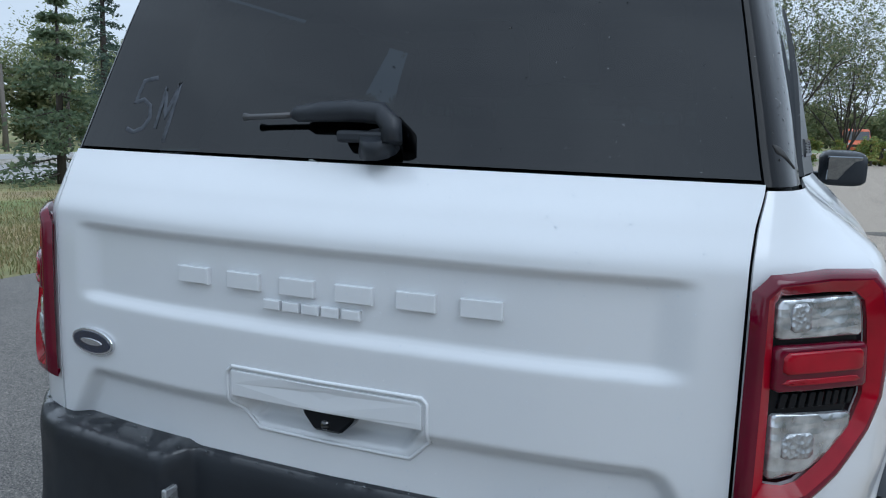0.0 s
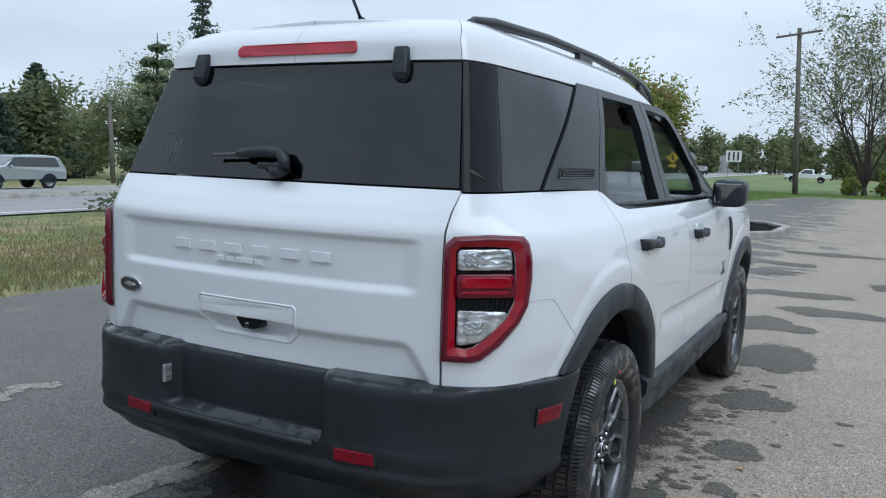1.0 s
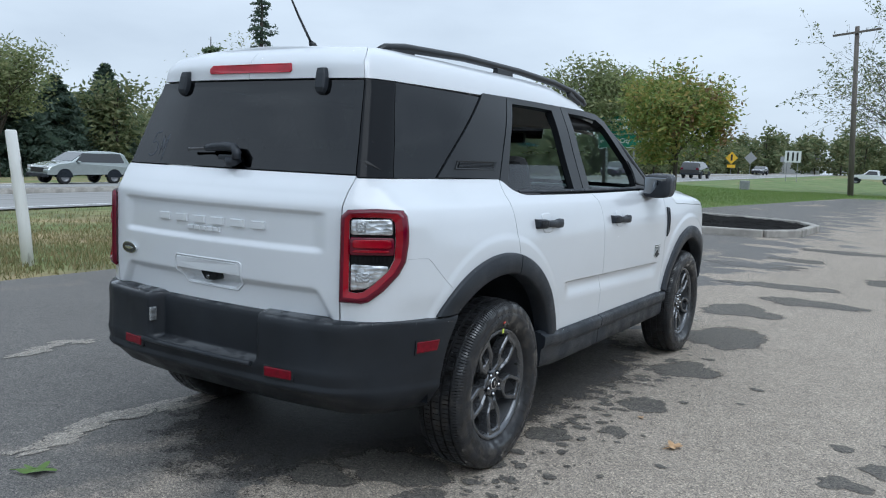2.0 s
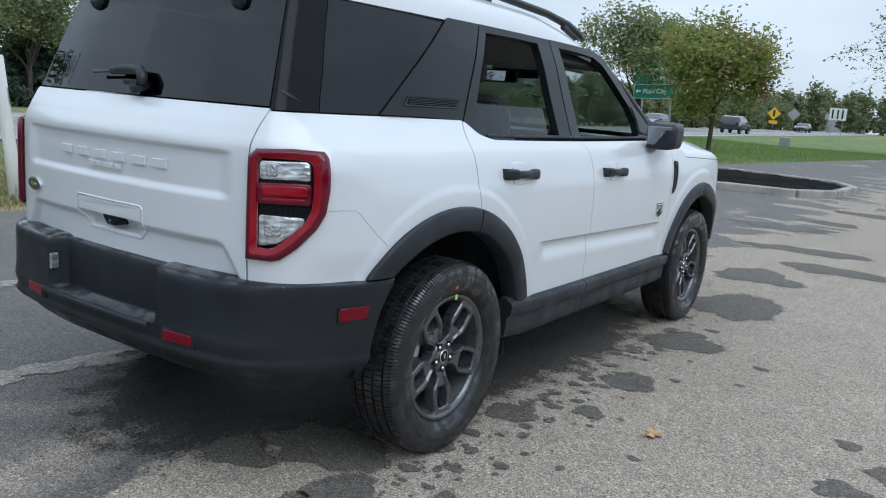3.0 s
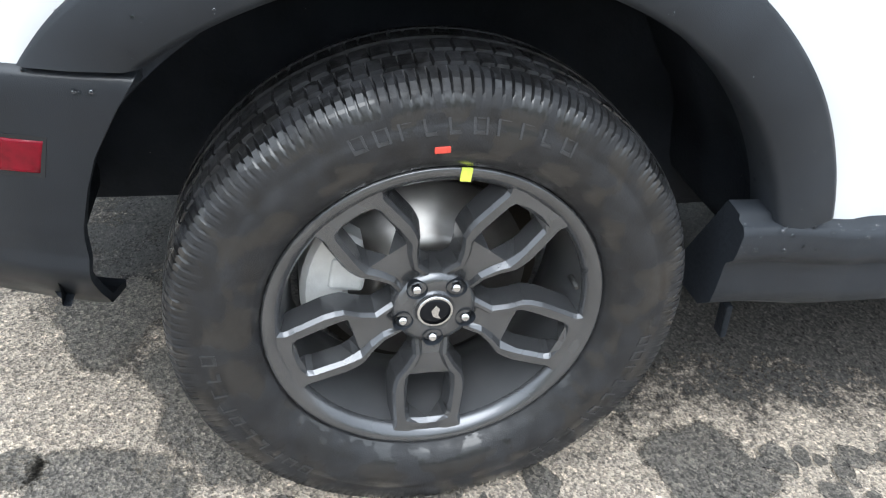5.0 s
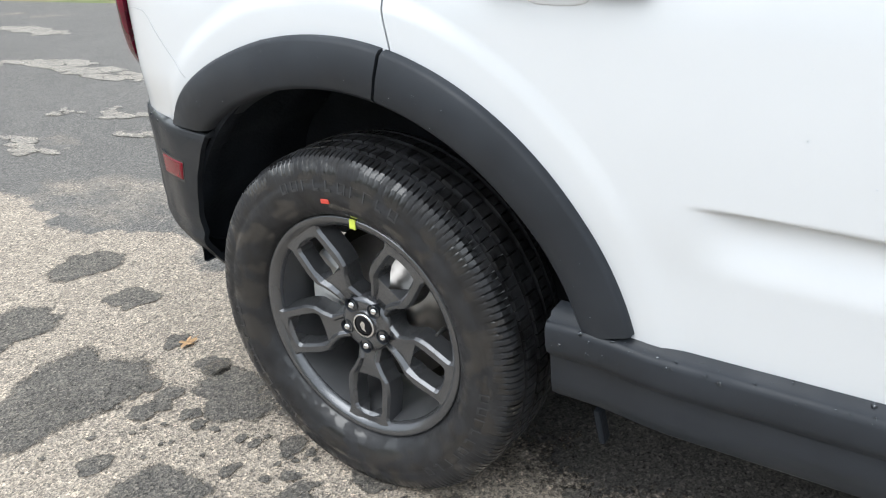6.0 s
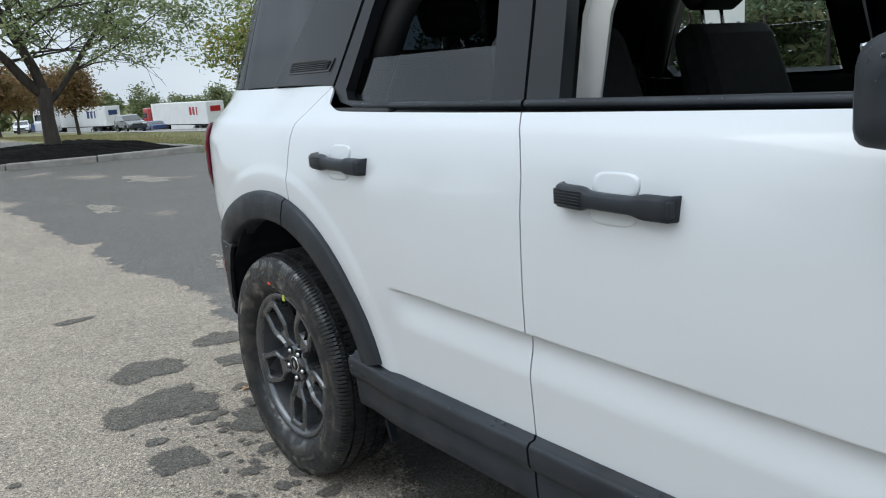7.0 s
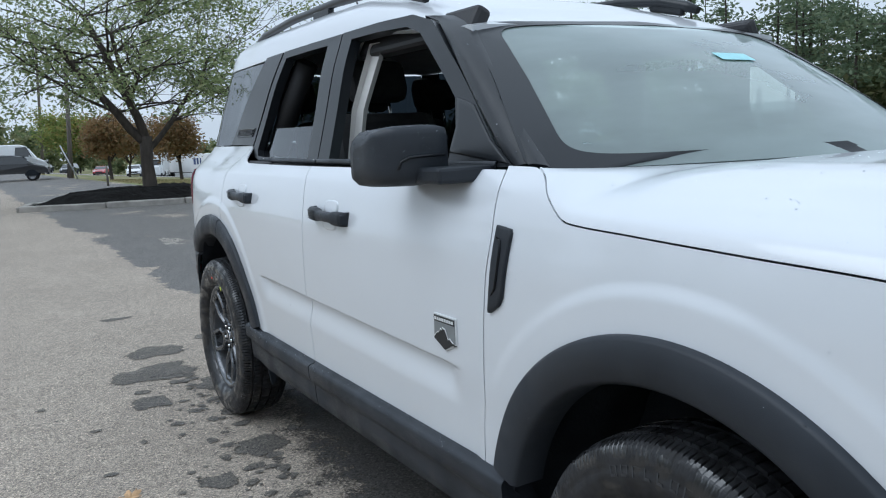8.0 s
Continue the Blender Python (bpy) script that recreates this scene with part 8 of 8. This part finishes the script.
def small_sign(x, y, kind, label, size, h, mat, turn=0.0):
    z = land(x, y)
    t = thing("road_sign", label, "sign", at=Matrix.Translation((x, y, z)) @ Matrix.Rotation(turn, 4, "Z"))
    posts = (0,) if kind != "board" else (-size * 0.33, size * 0.33)
    for dx in posts:
        part("post", boxed((dx, 0.04, h / 2), (0.06, 0.05, h), 0.005), GALV, t)
    if kind == "diamond":
        pl = part("plate", boxed((0, 0, h), (size, 0.02, size), 0.004, Euler((0, radians(45), 0)).to_matrix()), mat, t)
        if mat is SIGN_YELLOW:
            part("symbol", boxed((0, -0.015, h + 0.05), (size * 0.22, 0.01, size * 0.7), 0.004), SIGN_BLACK, pl)
            part("plate", boxed((0, 0, h - size * 0.95), (size * 0.9, 0.02, size * 0.35), 0.004), mat, t)
    else:
        part("plate", boxed((0, 0, h), (size, 0.03, size * 0.75), 0.006), mat, t)
    return t


small_sign(-27.0, 127, "diamond", "yellow warning sign with a black symbol", 1.35, 2.7, SIGN_YELLOW)
small_sign(-24.6, 129, "diamond", "plain grey sign seen from behind", 1.35, 2.7, GALV)
small_sign(-19.5, 128, "plate", "small grey sign seen from behind", 1.1, 2.5, GALV)
small_sign(-12.0, 88, "board", "white lane sign with black arrows on two posts", 1.6, 2.6, SIGN_WHITE)
for dx in (-0.48, 0.0, 0.44):
    part("arrow", boxed((-12.0 + dx, 87.97, land(-12, 88) + 2.6), (0.16, 0.012, 0.9)), SIGN_BLACK, bpy.data.objects["road_sign.004"]).matrix_parent_inverse = bpy.data.objects["road_sign.004"].matrix_basis.inverted()
small_sign(-13.9, -8.2, "board", "grey back of a sign board on two posts", 1.30, 2.25, SIGN_WHITE, radians(-8))
tagged(part("utility_box", boxed((-9.0, 51.6, land(-9, 51.6) + 0.28), (0.55, 0.45, 0.60), 0.03), GALV), "small grey utility box on the grass", "utility box")

# ---- other vehicles ----
FW = {}


def far_wheel(r, w):
    key = (round(r, 2), round(w, 2))
    if key not in FW:
        FW[key] = (simple_mesh(lathe(bmesh.new(), [(-w / 2, r * 0.62), (-w / 2, r * 0.92), (-w * 0.35, r), (w * 0.35, r), (w / 2, r * 0.92), (w / 2, r * 0.62)], 28), "tyre", RUBBER),
                   simple_mesh(lathe(bmesh.new(), [(w * 0.44, r * 0.64), (w * 0.47, r * 0.55), (w * 0.30, r * 0.50), (w * 0.36, r * 0.15), (w * 0.40, 0.001)], 20), "rim", FAR_RIM))
    return FW[key]


def vehicle(name, label, x, y, heading, paint, kind="suv", category="car"):
    """A passing or parked vehicle, front towards +y of its own; heading in degrees turns it."""
    dims = {"suv": (4.75, 1.90, 1.70, 2.80, 0.36), "sedan": (4.70, 1.82, 1.45, 2.75, 0.33), "pickup": (5.7, 1.98, 1.85, 3.5, 0.40), "van": (5.2, 1.95, 1.78, 3.05, 0.35), "tall_van": (5.9, 2.05, 2.55, 3.5, 0.36)}[kind]
    ln, wd, ht, wb, wr = dims
    prof = {"suv": ([(-0.49, 0.30), (-0.5, 0.52), (-0.485, 0.64), (-0.43, 0.90), (-0.40, 0.955), (-0.28, 0.993), (-0.08, 1.0), (0.05, 0.965), (0.235, 0.66), (0.38, 0.605), (0.465, 0.53), (0.497, 0.42), (0.5, 0.28)], (-0.43, 0.22)),
            "sedan": ([(-0.5, 0.35), (-0.5, 0.66), (-0.38, 0.70), (-0.24, 0.97), (-0.12, 1.0), (0.02, 0.99), (0.20, 0.68), (0.45, 0.58), (0.5, 0.48), (0.5, 0.33)], (-0.34, 0.20)),
            "pickup": ([(-0.5, 0.36), (-0.5, 0.62), (-0.14, 0.63), (-0.12, 0.97), (-0.06, 1.0), (0.08, 0.99), (0.20, 0.66), (0.46, 0.60), (0.5, 0.50), (0.5, 0.36)], (-0.13, 0.20)),
            "van": ([(-0.5, 0.30), (-0.5, 0.66), (-0.48, 0.96), (-0.42, 1.0), (0.08, 1.0), (0.17, 0.94), (0.34, 0.62), (0.47, 0.52), (0.5, 0.42), (0.5, 0.28)], (-0.46, 0.33)),
            "tall_van": ([(-0.5, 0.22), (-0.5, 0.97), (-0.47, 1.0), (0.20, 1.0), (0.26, 0.95), (0.37, 0.60), (0.47, 0.50), (0.5, 0.42), (0.5, 0.22)], (0.12, 0.36))}[kind]
    z = land(x, y)
    t = thing(name, label, category, at=Matrix.Translation((x, y, z)) @ Matrix.Rotation(radians(heading), 4, "Z"))
    bm = bmesh.new()
    belt = 0.64
    cols = []
    for sx in (-1, -0.9, 0.9, 1):
        row = []
        for fy, fz in prof[0]:
            k = 1.0 if fz <= belt else 1 - 0.17 * (fz - belt) / (1 - belt)
            edge = 1.0 if abs(sx) < 0.95 else 0.985
            row.append(bm.verts.new((sx * wd / 2 * k * (0.985 if abs(fy) > 0.46 else 1.0), fy * ln * edge, fz * ht * edge + 0.01)))
        cols.append(row)
    for a, b in zip(cols, cols[1:]):
        for i in range(len(a) - 1):
            bm.faces.new((a[i], b[i], b[i + 1], a[i + 1]))
    bm.faces.new(cols[0])
    bm.faces.new(cols[-1][::-1])
    bmesh.ops.recalc_face_normals(bm, faces=bm.faces)
    bmesh.ops.bevel(bm, geom=[e for e in bm.edges], offset=0.03, segments=1, affect="EDGES", profile=0.5)
    body = part("body", bm, paint, t)
    # side glass
    a, b = prof[1]
    for sx in (-1, 1):
        gm = bmesh.new()
        top = 0.93
        quad = [(a + 0.02, belt + 0.02), (b - 0.03, belt + 0.02), (b - (0.13 if kind != "tall_van" else 0.08), top), (a + (0.06 if kind == "suv" else 0.04), top)]
        extrude_poly(gm, [(sx * (wd / 2 * (1 - 0.17 * (fz - belt) / (1 - belt)) - 0.012), fy * ln, fz * ht) for fy, fz in quad], 0.02 * sx)
        part("side_window", gm, DARK_GLASS, t)
        hp = bmesh.new()
        box(hp, (sx * wd * 0.36, ln * 0.475, ht * 0.50), (wd * 0.20, 0.18, ht * 0.075), 0.03)
        part("headlamp", hp, LAMP_WHITE, t)
        tp = bmesh.new()
        box(tp, (sx * wd * 0.40, -ln * 0.488, ht * 0.56), (wd * 0.14, 0.10, ht * 0.13), 0.02)
        part("tail_lamp", tp, RED_LENS, t)
        mb = bmesh.new()
        box(mb, (sx * (wd / 2 + 0.10), b * ln - 0.30, ht * 0.66), (0.20, 0.10, 0.14), 0.03)
        part("mirror", mb, paint, t)
        for fy in (-1, 1):
            ty, rm_ = far_wheel(wr, 0.24)
            wy = fy * wb / 2 + (0.05 if kind != "pickup" else 0.12)
            w = new("wheel", rm_)
            w.parent, w.matrix_basis = t, Matrix.Translation((sx * (wd / 2 - 0.115), wy, wr)) @ Matrix.Rotation(0 if sx > 0 else math.pi, 4, "Z")
            o = new("tyre", ty)
            o.parent = w
            ac = bmesh.new()
            extrude_poly(ac, [(sx * (wd / 2 - 0.22), wy + (wr + 0.07) * math.cos(q), wr + (wr + 0.07) * math.sin(q)) for q in np.linspace(0, math.pi, 16)], 0.226 * sx)
            part("wheel_arch", ac, DARK, t)
    ws = bmesh.new()
    pf = prof[0]
    iw = [i for i in range(len(pf) - 1) if pf[i][1] > 0.9 and pf[i + 1][1] < 0.72 and pf[i][0] > 0][0]
    (y0, z0), (y1, z1) = pf[iw], pf[iw + 1]
    q = [(-0.40, 0.10), (0.40, 0.10), (0.44, 0.92), (-0.44, 0.92)]
    n = Vector((0, (z0 - z1) * ht, (y1 - y0) * ln)).normalized()
    extrude_poly(ws, [tuple(Vector((sx_ * wd, (y0 + (y1 - y0) * f) * ln, (z0 + (z1 - z0) * f) * ht + 0.01)) + n * -0.012) for sx_, f in q], 0.024, n)
    part("windscreen", ws, DARK_GLASS, t)
    rw = bmesh.new()
    if kind in ("suv", "van", "sedan"):
        (y0, z0), (y1, z1) = [(p, pf[i + 1]) for i, p in enumerate(pf[:-1]) if p[0] < -0.2 and p[1] < 0.75 and pf[i + 1][1] > 0.85][0]
        n = Vector((0, -(z1 - z0) * ht, (y1 - y0) * ln)).normalized()
        extrude_poly(rw, [tuple(Vector((sx_ * wd, (y0 + (y1 - y0) * f) * ln, (z0 + (z1 - z0) * f) * ht + 0.01)) + n * -0.012) for sx_, f in ((-0.40, 0.15), (0.40, 0.15), (0.36, 0.85), (-0.36, 0.85))], 0.024, n)
        part("rear_window", rw, DARK_GLASS, t)
    gb = bmesh.new()
    box(gb, (0, ln * 0.493, ht * 0.42), (wd * 0.55, 0.08, ht * 0.14), 0.02)
    part("grille", gb, SIGN_BLACK, t)
    for fy in (-1, 1):
        part("bumper", boxed((0, fy * ln * 0.492, ht * 0.27), (wd * 0.94, 0.14, ht * 0.10), 0.03), PLASTIC, t)
    return t


vehicle("car", "silver-green SUV driving on the far carriageway", -36.0, 22.3, 180, CAR_SILVER, "suv")
vehicle("car", "black SUV driving away on the near carriageway", -19.8, 80.0, 0, CAR_BLACK, "suv")
vehicle("car", "violet car driving on the far carriageway", -28.2, 80.0, 180, CAR_PURPLE, "suv")
vehicle("car", "dark grey car far along the highway", -24.0, 134.0, 180, CAR_GREY, "sedan")
vehicle("pickup_truck", "white pickup truck far along the highway", -6.5, 116.0, 90, CAR_WHITE, "pickup", "truck")
vehicle("car", "dark green-grey SUV on the near carriageway", -23.0, -82.0, 0, CAR_GREY, "suv")
vehicle("car", "red car far along the highway", -16.5, -128.0, -18, CAR_RED, "sedan")
vehicle("car", "white car far along the highway", -19.5, -118.0, -14, CAR_WHITE, "suv")
vehicle("car", "black SUV in the queue of traffic", -13.0, -137.0, -20, CAR_BLACK, "suv")
vehicle("car", "grey car in the queue of traffic", -10.0, -145.0, -22, CAR_GREY, "sedan")
vehicle("car", "silver car in the queue of traffic", -6.0, -154.0, -24, CAR_SILVER, "sedan")
vehicle("car", "dark blue car far along the highway", -31.0, -100.0, 184, CAR_BLUE, "sedan")
vehicle("minivan", "dark grey minivan parked behind the tree island", -0.9, -59.0, 82, CAR_CHARCOAL, "van", "van")
vehicle("delivery_van", "tall white van parked beside the minivan", -0.9, -63.0, 82, CAR_WHITE, "tall_van", "van")
vehicle("car", "orange vehicle far down the drive", 7.3, 76.0, 180, ORANGE, "tall_van", "truck")
vehicle("car", "white car parked far down the drive", 11.0, 74.0, 150, CAR_WHITE, "suv")


def lorry(label, x, y, cab_paint, mark, heading, length=15.5):
    z = land(x, y)
    t = thing("lorry", label, "truck", at=Matrix.Translation((x, y, z)) @ Matrix.Rotation(radians(heading), 4, "Z"))
    trailer = part("trailer", boxed((0, 0, 2.62), (2.55, length, 2.80), 0.05), TRAILER, t, "white box trailer")
    part("skirt", boxed((1.22, -0.6, 0.75), (0.04, 6.0, 0.75), 0.02), TRAILER, t)
    part("skirt", boxed((-1.22, -0.6, 0.75), (0.04, 6.0, 0.75), 0.02), TRAILER, t)
    part("chassis", boxed((0, 0, 1.12), (1.0, length * 0.96, 0.22), 0.02), DARK, t)
    for sx in (-1, 1):
        for i, w in enumerate((0.55, 0.50, 0.28)):
            part("marking", boxed((sx * 1.278, -length * 0.22 - i * 0.75, 2.9), (0.02, w, 1.0), 0.005), mark, trailer, "plain coloured block")
    part("door_marking", boxed((0, -length / 2 - 0.005, 3.1), (1.5, 0.02, 0.7), 0.005), mark, trailer, "plain coloured block")
    cab = bmesh.new()
    box(cab, (0, length / 2 + 1.9, 2.05), (2.45, 2.2, 2.9), 0.18, taper=(0.94, 0.8))
    box(cab, (0, length / 2 + 3.7, 1.35), (2.1, 1.9, 1.35), 0.18, taper=(0.9, 0.92))
    cab_ob = part("cab", cab, cab_paint, t)
    part("windscreen", boxed((0, length / 2 + 2.93, 2.55), (2.0, 0.10, 0.80), 0.02, Euler((radians(-14), 0, 0)).to_matrix()), DARK_GLASS, cab_ob)
    for sx in (-1, 1):
        part("side_window", boxed((sx * 1.19, length / 2 + 2.1, 2.50), (0.06, 0.9, 0.7), 0.02), DARK_GLASS, cab_ob)
    ty, rm_ = far_wheel(0.50, 0.5)
    for wy in (length / 2 + 3.9, length / 2 + 0.6, length / 2 - 0.8, -length / 2 + 3.4, -length / 2 + 2.1):
        for sx in (-1, 1):
            w = new("wheel", rm_)
            w.parent, w.matrix_basis = t, Matrix.Translation((sx * 1.0, wy, 0.50)) @ Matrix.Rotation(0 if sx > 0 else math.pi, 4, "Z")
            o = new("tyre", ty)
            o.parent = w
    return t


lorry("lorry with a red cab and white trailer on the highway", -37.0, -104.0, CAR_RED, CAR_RED, 190, 14.0)
lorry("lorry with a blue cab and white trailer on the highway", -29.5, -127.0, CAR_BLUE, CAR_BLUE, 202, 14.0)
lorry("white box lorry on the near carriageway", -24.5, -126.0, CAR_WHITE, ROOF_GREY, -18, 6.0)


def shed(x, y, w, d, h, label, windows):
    t = thing("building", label, "building", at=Matrix.Translation((x, y, land(x, y))))
    part("wall", boxed((0, 0, h / 2), (w, d, h), 0.02), WALL_WHITE, t)
    rf = bmesh.new()
    extrude_poly(rf, [(-w / 2 - 0.4, -d / 2 - 0.4, h), (-w / 2 - 0.4, d / 2 + 0.4, h), (-w / 2 - 0.4, 0, h + d * 0.14)], w + 0.8)
    part("roof", rf, ROOF_GREY, t)
    for i in range(windows):
        win = part("window", boxed((-w / 2 + 2 + i * 4, -d / 2 - 0.01, h * 0.55), (1.4, 0.08, 1.2), 0.01), SIGN_WHITE, t)
        part("pane", boxed((-w / 2 + 2 + i * 4, -d / 2 - 0.045, h * 0.55), (1.2, 0.03, 1.0)), DARK_GLASS, win)
    return t


shed(-33.0, 214.0, 14.0, 7.0, 4.2, "low white building far beyond the highway", 0)
shed(24.0, 98.0, 22.0, 10.0, 4.0, "low white building with a grey roof beyond the drive", 5)
